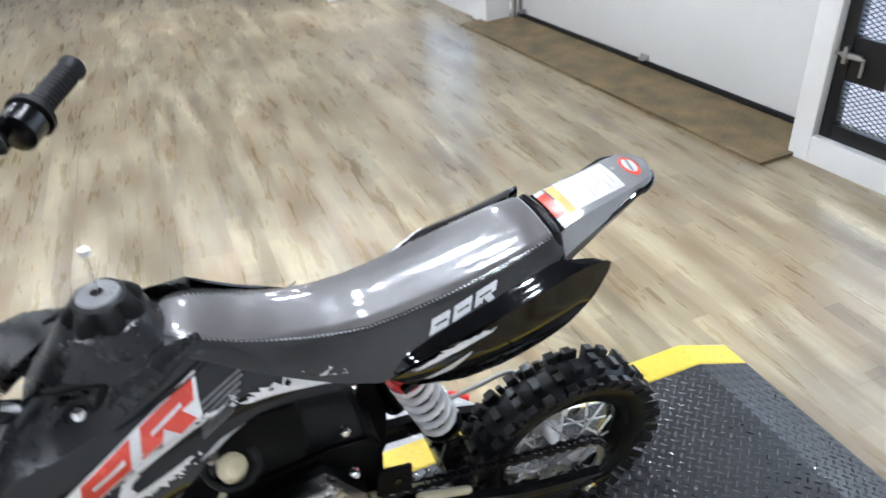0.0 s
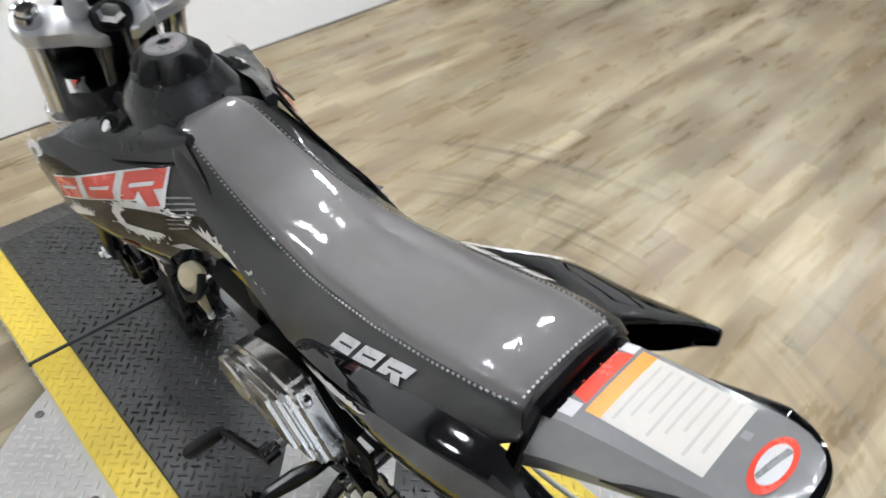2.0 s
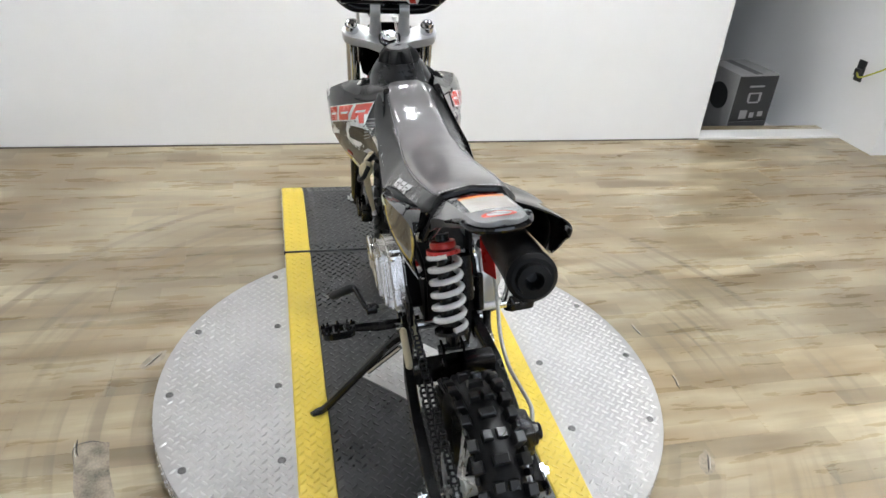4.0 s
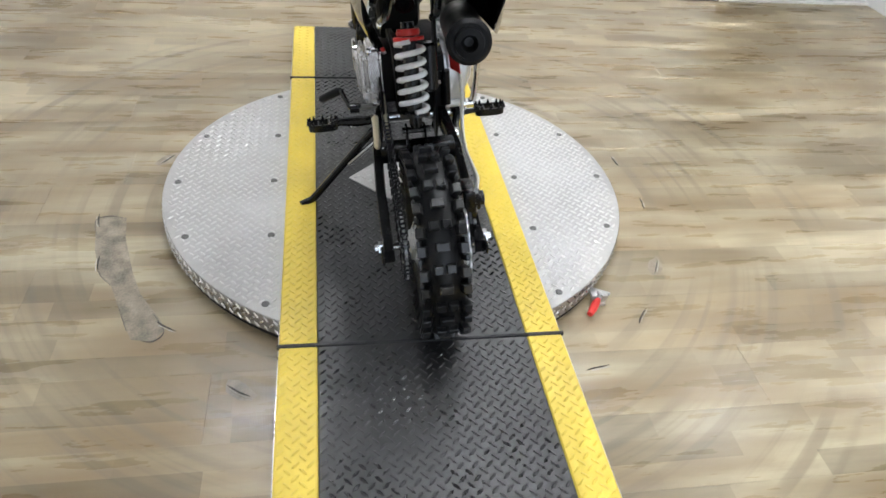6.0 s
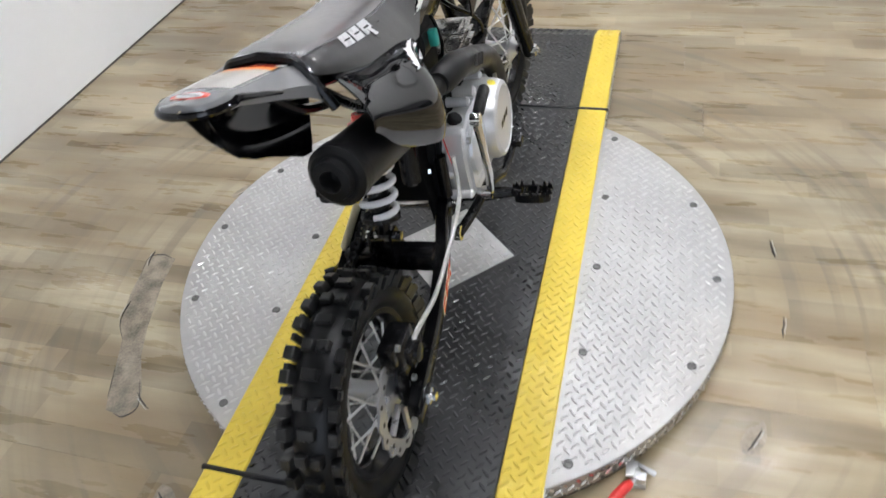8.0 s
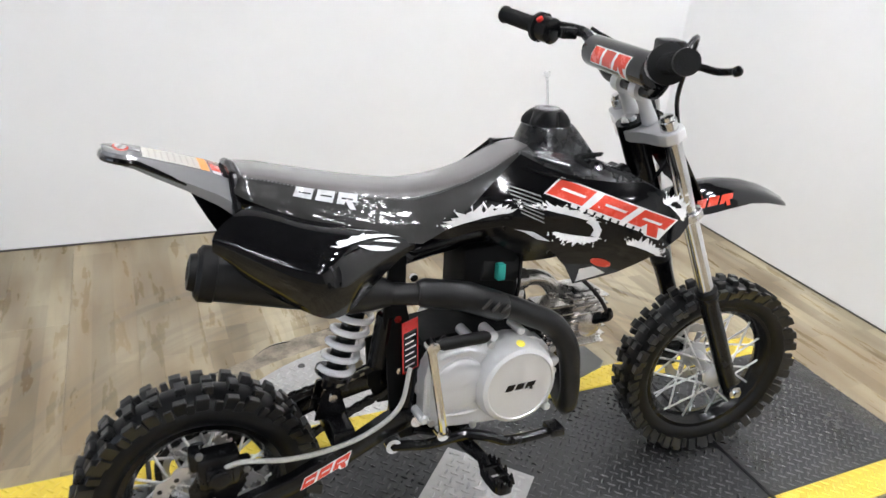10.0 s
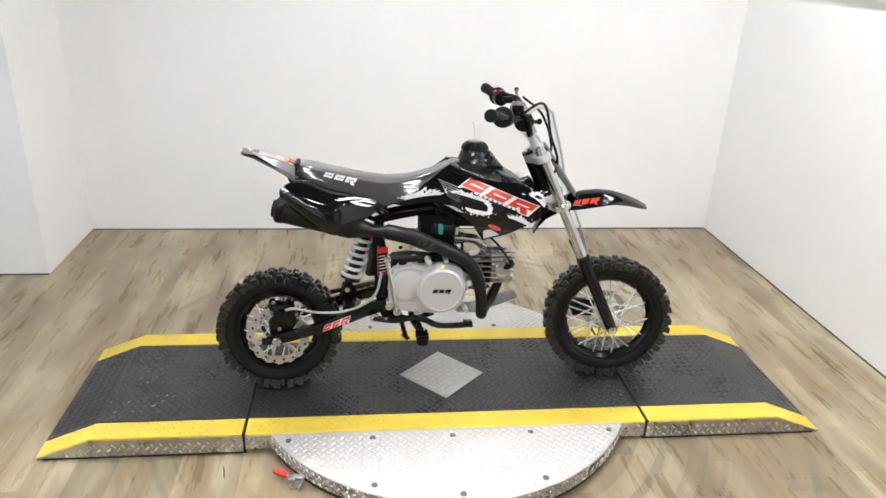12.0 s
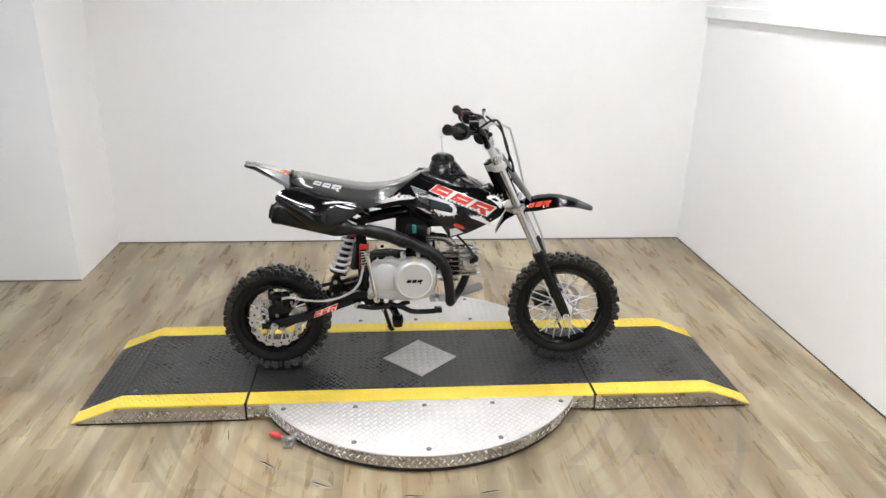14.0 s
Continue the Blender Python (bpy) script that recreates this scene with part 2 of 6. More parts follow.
def box(x0, x1, y0, y1, z0, z1, bevel=0.0, seg=2, bm=None):
    bm = bm or bmesh.new()
    made = bmesh.ops.create_cube(bm, size=1)["verts"]
    for v in made:
        v.co = Vector(((x0 + x1) / 2 + v.co.x * (x1 - x0), (y0 + y1) / 2 + v.co.y * (y1 - y0), (z0 + z1) / 2 + v.co.z * (z1 - z0)))
    if bevel:
        edges = list({e for v in made for e in v.link_edges})
        bmesh.ops.bevel(bm, geom=edges, offset=bevel, segments=seg, affect="EDGES", profile=0.5)
    return bm


def curve(points, n=8):
    """Points on a smooth line through the given ones."""
    P = [Vector(p) for p in points]
    if len(P) < 3:
        return P
    P = [2 * P[0] - P[1]] + P + [2 * P[-1] - P[-2]]
    out = []
    for a, b, c, d in zip(P, P[1:], P[2:], P[3:]):
        for k in range(n):
            s = k / n
            out.append(0.5 * (2 * b + (c - a) * s + (2 * a - 5 * b + 4 * c - d) * s**2 + (3 * b - a - 3 * c + d) * s**3))
    return out + [P[-2]]


def tube(points, r, seg=10, n=6, bm=None, smooth=True, flat=1.0):
    """A swept round bar; r may be one radius or one for each given point."""
    bm = bm or bmesh.new()
    line = curve(points, n) if smooth else [Vector(p) for p in points]
    if isinstance(r, (list, tuple)):
        rad = [float(v) for v in np.interp(np.linspace(0, len(r) - 1, len(line)), range(len(r)), r)]
    else:
        rad = [r] * len(line)
    side, rings = None, []
    for k, p in enumerate(line):
        d = (line[min(k + 1, len(line) - 1)] - line[max(k - 1, 0)]).normalized()
        if side is None:
            side = d.cross(Vector((0, 0, 1)) if abs(d.z) < 0.9 else Vector((1, 0, 0))).normalized()
        side = (side - d * side.dot(d)).normalized()
        up = d.cross(side)
        rings.append([bm.verts.new(p + rad[k] * (math.cos(a) * side + flat * math.sin(a) * up)) for a in (2 * math.pi * j / seg for j in range(seg))])
    skin(bm, rings)
    return bm


def skin(bm, rings, closed=True, caps=True):
    for a, b in zip(rings, rings[1:]):
        for j in range(len(a) if closed else len(a) - 1):
            k = (j + 1) % len(a)
            bm.faces.new((a[j], a[k], b[k], b[j]))
    if caps and closed:
        bm.faces.new(rings[0])
        bm.faces.new(rings[-1][::-1])
    return bm


def loft(sections, closed=True, caps=True, bm=None):
    bm = bm or bmesh.new()
    return skin(bm, [[bm.verts.new(p) for p in s] for s in sections], closed, caps)


def lathe(profile, at=(0, 0, 0), axis=(0, 1, 0), seg=32, bm=None):
    """Turns (radius, way along the axis) rows round an axis through at."""
    bm = bm or bmesh.new()
    q = Vector((0, 0, 1)).rotation_difference(Vector(axis).normalized())
    rings = []
    for r, a in profile:
        rings.append([bm.verts.new(Vector(at) + q @ Vector((max(r, 1e-5) * math.cos(2 * math.pi * j / seg), max(r, 1e-5) * math.sin(2 * math.pi * j / seg), a))) for j in range(seg)])
    return skin(bm, rings, caps=profile[0][0] < 1e-3 and profile[-1][0] < 1e-3)


def rod(a, b, r, seg=10, bm=None):
    return tube([a, b], r, seg, bm=bm, smooth=False)


def join(*bms):
    out = bmesh.new()
    for b in bms:
        me = bpy.data.meshes.new("tmp")
        b.to_mesh(me)
        b.free()
        out.from_mesh(me)
        bpy.data.meshes.remove(me)
    return out


def sheet(outline, place, thick=0.0, step=0.03, bm=None, out=None):
    """A plate with the given 2D outline, cut into a grid and laid by place(u, v) into space; thick gives it depth, away from out."""
    bm = bm or bmesh.new()
    bm.faces.new([bm.verts.new((u, v, 0)) for u, v in outline])
    lo = [min(p[k] for p in outline) for k in (0, 1)]
    hi = [max(p[k] for p in outline) for k in (0, 1)]
    for k in (0, 1):
        c = lo[k] + step
        while c < hi[k]:
            co, no = [0, 0, 0], [0, 0, 0]
            co[k], no[k] = c, 1
            bmesh.ops.bisect_plane(bm, geom=bm.verts[:] + bm.edges[:] + bm.faces[:], plane_co=co, plane_no=no)
            c += step
    bmesh.ops.triangulate(bm, faces=[f for f in bm.faces if len(f.verts) > 4])
    for v in bm.verts:
        v.co = Vector(place(v.co.x, v.co.y))
    if thick:
        bm.normal_update()
        total = sum((f.normal * f.calc_area() for f in bm.faces), Vector())
        if out is not None and total.dot(Vector(out)) < 0:
            bmesh.ops.reverse_faces(bm, faces=bm.faces[:])
            bm.normal_update()
        faces, rim = bm.faces[:], [e for e in bm.edges if len(e.link_faces) == 1]
        back = {v: bm.verts.new(v.co - v.normal * thick) for v in bm.verts[:]}
        for f in faces:
            bm.faces.new([back[v] for v in reversed(f.verts)])
        for e in rim:
            p, q = e.verts
            bm.faces.new((p, q, back[q], back[p]))
    return bm


def empty(name, m=None):
    ob = new(name)
    ob.empty_display_size = 0.1
    if m is not None:
        ob.matrix_world = m
    return ob


def lozenges(spots, place, length=0.022, width=0.0066, height=0.0019):
    """Raised tread bars, alternately turned, as one mesh; spots are (u, v, turn), place lays (u, v, h) into space."""
    verts, faces = [], []
    for u, v, a in spots:
        c, s, n = math.cos(a), math.sin(a), len(verts)
        for x, y, h in ((-0.5, 0, 0), (-0.2, 0.5, 0), (0.2, 0.5, 0), (0.5, 0, 0), (0.2, -0.5, 0), (-0.2, -0.5, 0), (-0.28, 0, 1), (0.28, 0, 1)):
            x, y = x * length, y * width
            verts.append(place(u + c * x - s * y, v + s * x + c * y, h * height))
        faces += [(n + a, n + b, n + d) if d == e else (n + a, n + b, n + d, n + e) for a, b, d, e in
                  ((0, 6, 1, 1), (1, 6, 7, 2), (2, 7, 3, 3), (3, 7, 4, 4), (4, 7, 6, 5), (5, 6, 0, 0))]
    me = bpy.data.meshes.new("tread_relief")
    me.from_pydata(verts, [], faces)
    return me


def tread_grid(u0, u1, v0, v1, step=0.0215, keep=lambda u, v: True):
    """Bars in rows of one slant, each row set half a pitch off the last, end against flank."""
    out, d = [], step * 0.63
    nu, nv = int((u1 - u0) / d), max(1, int((v1 - v0) / d))
    for i in range(nu):
        for j in range(nv):
            u, v = u0 + (i + 0.5) * (u1 - u0) / nu, v0 + (j + 0.5) * (v1 - v0) / nv
            if (i + j) % 2 == 0 and keep(u, v):
                out.append((u, v, radians(45 if i % 2 else -45)))
    return out


def treads(parent, mat, spots, place, label="", **kw):
    me = lozenges(spots, place, **kw)
    me.materials.append(MATS[mat])
    ob = new("tread_relief", me)
    ob.parent = parent
    return tagged(ob, label or "raised tread bars", kind="stuff")


# ---- the room ----
XE, YN, H_ROOM = 1.72, 1.575, 2.5
WEST = Matrix.Translation((-2.262, -1.1, 0)) @ Matrix.Rotation(radians(4.3), 4, "Z")  # plane of the gate and the overhead door


def structure(name, bm, mat, label, parent=None, matrix=None, smooth=False):
    ob = obj(name, bm, mat, parent, smooth=smooth)
    if matrix is not None:
        ob.matrix_world = matrix
    return tagged(ob, label, "", kind="structure")


structure("wall_north", box(-1.86, XE + 0.12, YN, YN + 0.12, 0, H_ROOM), "wall_paint", "white painted wall behind the turntable")
structure("wall_jog", box(-1.86, -1.715, 1.01, YN, 0, H_ROOM), "wall_paint", "white painted return of the wall")
structure("wall_northwest", box(-2.7, -1.86, 1.01, 1.13, 0, H_ROOM), "wall_paint", "white painted wall")
structure("wall_east", box(XE, XE + 0.14, -1.84, YN, 0, H_ROOM), "wall_paint", "white painted wall beside the alcove")
structure("wall_east_lintel", box(XE, XE + 0.14, -2.71, -1.84, 1.9, H_ROOM), "wall_paint", "white wall over the alcove opening")
structure("wall_return", box(1.47, 3.12, -2.84, -2.71, -0.3, H_ROOM), "wall_paint", "white wall end beside the alcove")
# Alcove back, side and ceiling carry their shade in the colour.
structure("wall_alcove_back", box(3.0, 3.12, -2.71, -1.4, -0.25, 2.1), "alcove_shade", "back wall of the alcove, coloured dark for shade")
structure("wall_alcove_side", box(XE + 0.14, 3.0, -1.5, -1.4, -0.25, 2.1), "alcove_shade", "side wall of the alcove, coloured dark for shade")
structure("alcove_ceiling", box(XE + 0.14, 3.12, -2.71, -1.4, 2.1, 2.2), "alcove_shade", "unseen ceiling of the alcove, coloured dark for shade")
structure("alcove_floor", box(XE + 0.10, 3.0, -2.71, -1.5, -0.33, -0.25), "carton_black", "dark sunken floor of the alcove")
structure("wall_east_far", box(1.83, 1.95, -7.1, -2.84, 0, H_ROOM), "wall_paint", "white painted wall behind the rack")
for n, (x0, x1, y0, y1) in enumerate(((-1.71, XE, YN - 0.003, YN), (XE - 0.003, XE, -1.84, YN - 0.003), (-2.6, -1.715, 1.007, 1.01))):
    structure(f"floor_gap_{n + 1}", box(x0, x1, y0, y1, 0, 0.006), "stain_dark", "dark gap between wall and floor")
# Added wall, out of view: closes the room and keeps reflections dark.
structure("wall_south", box(-2.6, 2.07, -7.22, -7.1, 0, H_ROOM), "dim_far_grey", "unseen wall closing the south end, grey to darken reflections")
structure("trim", box(XE - 0.022, XE, -1.0, YN, 1.335, 1.40, 0.003), "wall_paint", "white ledge moulding along the wall")
structure("sill", box(XE - 0.01, XE + 0.10, -2.71, -1.84, 0.0, 0.014, 0.003), "post_paint", "white threshold strip of the alcove")
structure("ceiling", box(-2.75, 3.2, -7.22, 1.68, H_ROOM, H_ROOM + 0.1), "ceiling_paint", "dark grey painted ceiling")
structure("ground", box(-60, 60, -60, 60, -0.34, -0.14), "pavement", "pale pavement outside the gate")

# Row at x 1.10 follows highlights on the seat; the others are added fill.
SPOTS = [(1.10, y) for y in (-1.25, -0.65, 0.0, 0.72)] + [(-0.40, y) for y in (-1.15, -0.65, -0.15, 0.35)] + [(-0.9, -2.3), (0.9, -2.3)] + [(x, y) for y in (-3.9, -5.4) for x in (-1.2, 0.0, 1.2)]
for x, y in SPOTS:
    lamp = empty("ceiling_light", Matrix.Translation((x, y, H_ROOM)))
    tagged(lamp, "unseen small round white ceiling spot with a glowing lens", "lamp", "ceiling lights")
    part("frame", lathe([(0.086, 0), (0.100, 0), (0.100, -0.034), (0.094, -0.038), (0.086, -0.034), (0.086, 0)], axis=(0, 0, 1), seg=32), "frame_grey", lamp, "grey can round the lens")
    part("diffuser", lathe([(0, -0.012), (0.078, -0.012), (0.077, -0.022), (0, -0.028)], axis=(0, 0, 1), seg=32), "lamp_glow", lamp, "glowing lens")

# west side, in the frame of the gate's plane: u along the wall (towards -y), depth outwards
def west(name, bm, mat, label, **kw):
    return structure(name, bm, mat, label, matrix=WEST, **kw)


west("post_1", box(-0.16, 0.0, -0.02, 0.07, 0, H_ROOM, 0.004), "post_paint", "white painted door post")
west("post_2", box(-0.16, 0.02, -2.62, -2.43, 0, H_ROOM, 0.004), "post_paint", "white painted door post")
west("gate_kerb_far", box(-0.10, 0.0, -3.8, -2.62, 0, 0.11, 0.004), "post_paint", "white painted kerb under the far gate")
west("wall_west_far", box(-0.12, 0.0, -6.1, -3.8, 0, H_ROOM), "wall_paint", "white painted wall beyond the door")
west("wall_west_head", box(-0.30, -0.16, -3.8, 2.2, 2.12, H_ROOM), "wall_paint", "white wall over the openings")
west("wall_west_near", box(-0.12, 0.0, 1.35, 2.3, 0, H_ROOM), "wall_paint", "white wall beside the gate")
west("gate_kerb", box(-0.10, 0.0, 0.07, 1.35, 0, 0.11, 0.004), "post_paint", "white painted kerb under the gate")

door = empty("overhead_door", WEST)
tagged(door, "white sectional overhead door, closed", "door", kind="structure")
for k in range(4):
    part("panel", box(-0.27, -0.225, -2.43, -0.02, 0.04 + 0.53 * k, 0.565 + 0.53 * k, 0.004), "door_paint", door)
part("bottom_seal", box(-0.275, -0.215, -2.43, -0.02, 0.006, 0.045, 0.006), "black_steel", door, "black rubber bottom seal")
part("seal_strip", box(-0.215, -0.205, -2.43, -0.02, 0.004, 0.012), "zinc_steel", door, "bare metal strip along the seal")
for y in (-2.36, -1.15, -0.07):
    bm = join(box(-0.228, -0.215, y - 0.03, y + 0.03, 0.05, 0.075, 0.002), box(-0.22, -0.19, y - 0.02, y + 0.02, 0.048, 0.056, 0.002))
    part("bracket", bm, "zinc_steel", door, "galvanised bracket")
for y in (-2.40, -0.05):
    part("hinge_plate", box(-0.228, -0.21, y - 0.025, y + 0.025, 0.06, 0.19, 0.003), "zinc_steel", door, "galvanised corner hinge")
    part("track", join(box(-0.20, -0.17, y - 0.012, y - 0.008, 0.0, 2.1), box(-0.172, -0.168, y - 0.012, y + 0.02, 0.0, 2.1)), "zinc_steel", door, "galvanised door track")

ob = structure("threshold", sheet([(-0.22, -2.52), (0.17, -2.50), (0.17, 0.0), (-0.22, 0.02)], lambda u, v: (u, v, 0.018 - 0.04 * max(u + 0.05, 0) ** 1.0 * 0.3), 0.012, 0.2), "plywood", "worn brown plywood threshold in front of the door", matrix=WEST)



def mesh_gate(y0, y1, lock):
    """A black framed gate filled with expanded metal, in the plane of the west wall."""
    gate = empty("mesh_gate", WEST)
    tagged(gate, "black steel gate with expanded metal mesh", "gate", "mesh gates")
    w = 0.05
    for a, b, z0, z1 in ((y0, y0 + w, 0.11, 2.1), (y1 - w, y1, 0.11, 2.1), (y0 + w, y1 - w, 0.11, 0.17), (y0 + w, y1 - w, 2.04, 2.1)):
        part("frame_bar", box(-0.075, -0.03, a, b, z0, z1, 0.003), "black_steel", gate)
    if lock:
        part("lock_plate", box(-0.07, -0.035, y0 + w, y0 + 0.20, 0.34, 0.50, 0.002), "black_steel", gate, "black steel lock plate")
        latch = part("latch", box(-0.03, -0.015, y0 + 0.02, y0 + 0.10, 0.425, 0.445, 0.003), "zinc_steel", gate, "galvanised slide latch")
        part("bolt", tube([(-0.02, y0, 0.435), (-0.02, y0 + 0.10, 0.435), (-0.02, y0 + 0.11, 0.42), (-0.02, y0 + 0.11, 0.37)], 0.006, 8), "zinc_steel", latch)
        for y in (y0 - 0.028, y0 + 0.04):
            part("staple", box(-0.03, -0.01, y - 0.008, y + 0.008, 0.405, 0.465, 0.002), "zinc_steel", latch)
    bm = bmesh.new()
    z_lo, z_hi, lo, hi, run = 0.15, 2.06, y0 + 0.03, y1 - 0.03, 1.9
    k = lo - (z_hi - z_lo) * run
    while k < hi + (z_hi - z_lo) * run:
        for s in (1, -1):
            ya, yb = k, k + s * (z_hi - z_lo) * run
            t0, t1 = sorted(((lo - ya) / (yb - ya), (hi - ya) / (yb - ya)))
            t0, t1 = max(0, t0), min(1, t1)
            if t1 - t0 > 0.01:
                rod(Vector((-0.052, ya + t0 * (yb - ya), z_lo + t0 * (z_hi - z_lo))), Vector((-0.052, ya + t1 * (yb - ya), z_lo + t1 * (z_hi - z_lo))), 0.0019, 3, bm)
        k += 0.034
    tagged(part("mesh", bm, "black_steel", gate, "expanded metal mesh"), kind="stuff")


mesh_gate(0.075, 1.33, True)
mesh_gate(-3.78, -2.64, False)

# ---- the turntable ----
HD, HM, DW, DX, BX, TX, SW = 0.066, 0.070, 0.311, 0.638, 1.088, 1.248, 0.080
RD = 0.637
table = empty("turntable", Matrix.Translation((0, 0, 0)))
tagged(table, "round aluminium tread-plate turntable with a black and yellow deck", "turntable")
part("disc", lathe([(0.0, 0.016), (RD - 0.004, 0.016), (RD - 0.001, 0.017), (RD - 0.001, HD - 0.006), (0.0, HD - 0.006)], axis=(0, 0, 1), seg=120), "tread_side", table, "polished aluminium rim of the disc", angle=50)
part("disc_top", lathe([(0.0, HD - 0.006), (RD, HD - 0.006), (RD, HD - 0.002), (RD - 0.002, HD), (0.0, HD)], axis=(0, 0, 1), seg=120), "tread_plate", table, "bare aluminium tread-plate disc", angle=50)
part("base_ring", lathe([(0.0, 0.0), (RD - 0.006, 0.0), (RD - 0.006, 0.0165), (0.0, 0.0165)], axis=(0, 0, 1), seg=96), "dark_gap", table, "dark base ring")
treads(table, "tread_bar", tread_grid(-0.66, 0.66, -0.66, 0.66, 0.0215, lambda u, v: u * u + v * v < (RD - 0.014) ** 2 and abs(v) > DW + 0.004), lambda u, v, h: (u, v, HD + h), height=0.0020)
treads(table, "side_bar", tread_grid(0, 2 * math.pi * RD, 0.0185, 0.0595, 0.0205), lambda u, v, h: ((RD + h) * math.cos(u / RD), (RD + h) * math.sin(u / RD), v), height=0.0026)
for x, y in [(sx * a, sy * b) for a, b in ((0.0, 0.602), (0.245, 0.552), (0.0, 0.346), (0.247, 0.343), (0.50, 0.345)) for sx in (1, -1) for sy in (1, -1) if not (a == 0 and sx < 0)]:
    part("bolt", lathe([(0.0, 0), (0.0095, 0), (0.0085, 0.0025), (0.004, 0.0035), (0.003, 0.002), (0, 0.002)], (x, y, HD), (0, 0, 1), 12), "bolt_steel", table)


def deck(parent, x0, x1, z_of, side=True, skip_disc=False):
    """A stretch of the deck: black tread mat, two yellow strips, aluminium sides."""
    cuts = sorted({x0, x1, *[c for c in (-BX, BX) if x0 < c < x1]})

    def slab(y0, y1, mat, name, label, lift):
        ring = []
        for x in cuts:
            z = z_of(x) + lift
            b = min(z - 0.002, 0.012) if side else HD - 0.02
            ring.append([(x, y0, z - 0.003), (x, y0 + 0.003, z), (x, y1 - 0.003, z), (x, y1, z - 0.003), (x, y1, b), (x, y0, b)])
        return part(name, loft(ring), mat, parent, label, angle=20)

    slab(-DW + SW, DW - SW, "black_rubber", "mat", "worn black rubber tread mat", 0.0)
    slab(-DW, -DW + SW, "yellow_rubber", "edge_strip", "yellow tread edge strip", 0.0006)
    slab(DW - SW, DW, "yellow_rubber", "edge_strip", "yellow tread edge strip", 0.0006)
    dia = lambda u, v: abs(u) + abs(v + 0.01) > 0.158
    tilt = lambda u, v, h: (u, v, z_of(u) + h)
    treads(parent, "tread_rubber", tread_grid(x0 + 0.01, x1 - 0.01, -DW + SW + 0.004, DW - SW - 0.004, 0.0215, dia), tilt)
    for a, b in ((-DW, -DW + SW), (DW - SW, DW)):
        treads(parent, "yellow_rubber", tread_grid(x0 + 0.01, x1 - 0.01, a + 0.006, b - 0.004, 0.0215), lambda u, v, h: (u, v, z_of(u) + 0.0006 + h))


def z_deck(x):
    return HM if abs(x) <= BX else HM + (0.008 - HM) * (abs(x) - BX) / (TX - BX)


deck(table, -DX + 0.004, DX - 0.004, z_deck, side=True)
for s in (1, -1):
    x0, x1 = RD * math.cos(math.asin(DW / RD)) - 0.01, DX - 0.004
    for y in (-DW, DW):
        o = math.copysign(0.0025, y)
        part("side_plate", box(s * x0 if s > 0 else -x1, x1 if s > 0 else -x0, min(y, y + o), max(y, y + o), 0.014, HM - 0.006), "tread_side", table, "aluminium side plate", smooth=False)
        treads(table, "side_bar", tread_grid(min(s * x0, s * x1), max(s * x0, s * x1), 0.014, 0.060, 0.0215), lambda u, v, h, y=y, o=o: (u, y + o + math.copysign(h, y), v))
plate = sheet([(-0.147, -0.01), (0, -0.157), (0.147, -0.01), (0, 0.137)], lambda u, v: (u, v, HM + 0.004), 0.003, 0.2)
plate = part("diamond_plate", plate, "tread_plate", table, "bare aluminium diamond-shaped cover plate", smooth=False)
treads(plate, "tread_bar", tread_grid(-0.14, 0.14, -0.15, 0.13, 0.0215, lambda u, v: abs(u) + abs(v + 0.01) < 0.135), lambda u, v, h: (u, v, HM + 0.0042 + h), height=0.0024)
for x, y in ((-0.128, -0.01), (0.128, -0.01), (0, -0.138), (0, 0.118)):
    part("screw", lathe([(0, 0), (0.006, 0), (0.005, 0.002), (0, 0.0025)], (x, y, HM + 0.004), (0, 0, 1), 10), "zinc_steel", plate)

for s in (1, -1):
    ramp = empty("ramp", Matrix.Translation((0, 0, 0)))
    tagged(ramp, "black tread-mat ramp with yellow edges against the turntable", "ramp", "turntable ramps")
    a, b = (DX + 0.004, TX) if s > 0 else (-TX, -DX - 0.004)
    deck(ramp, a, b, z_deck)
    for y in (-DW, DW):
        o = math.copysign(0.0025, y)
        prof = [(s * (DX + 0.004), 0.008), (s * (TX - 0.012), 0.008), (s * TX, 0.007), (s * BX, HM - 0.006), (s * (DX + 0.004), HM - 0.006)]
        part("side_plate", sheet(prof, lambda u, v, y=y, o=o: (u, y + o, v), 0.0023, 5, out=(0, y, 0)), "tread_side", ramp, "aluminium side plate", smooth=False)
        treads(ramp, "side_bar", tread_grid(min(a, b), max(a, b), 0.008, 0.064, 0.0215, lambda u, v: v < z_deck(abs(u) + 0.02) - 0.016), lambda u, v, h, y=y, o=o: (u, y + o + math.copysign(h, y), v))
    # dark boxes added where the joint and the gap below lie in shade
    part("joint_seal", box(s * DX - 0.0055, s * DX + 0.0055, -DW - 0.0015, DW + 0.0015, 0.001, HM - 0.004), "dark_gap", ramp, "dark solid filling the shaded joint between ramp and deck", smooth=False)
    part("base_skirt", box(min(s * (DX + 0.006), s * (TX - 0.02)), max(s * (DX + 0.006), s * (TX - 0.02)), -DW - 0.001, DW + 0.001, 0.0, 0.0075), "dark_gap", ramp, "dark solid standing in for the shaded gap under the ramp", smooth=False)
    part("joint_rod", rod((s * DX, -DW - 0.004, HM - 0.0005), (s * DX, DW + 0.004, HM - 0.0005), 0.0055, 8), "black_steel", ramp, "black joint bar between ramp and deck")

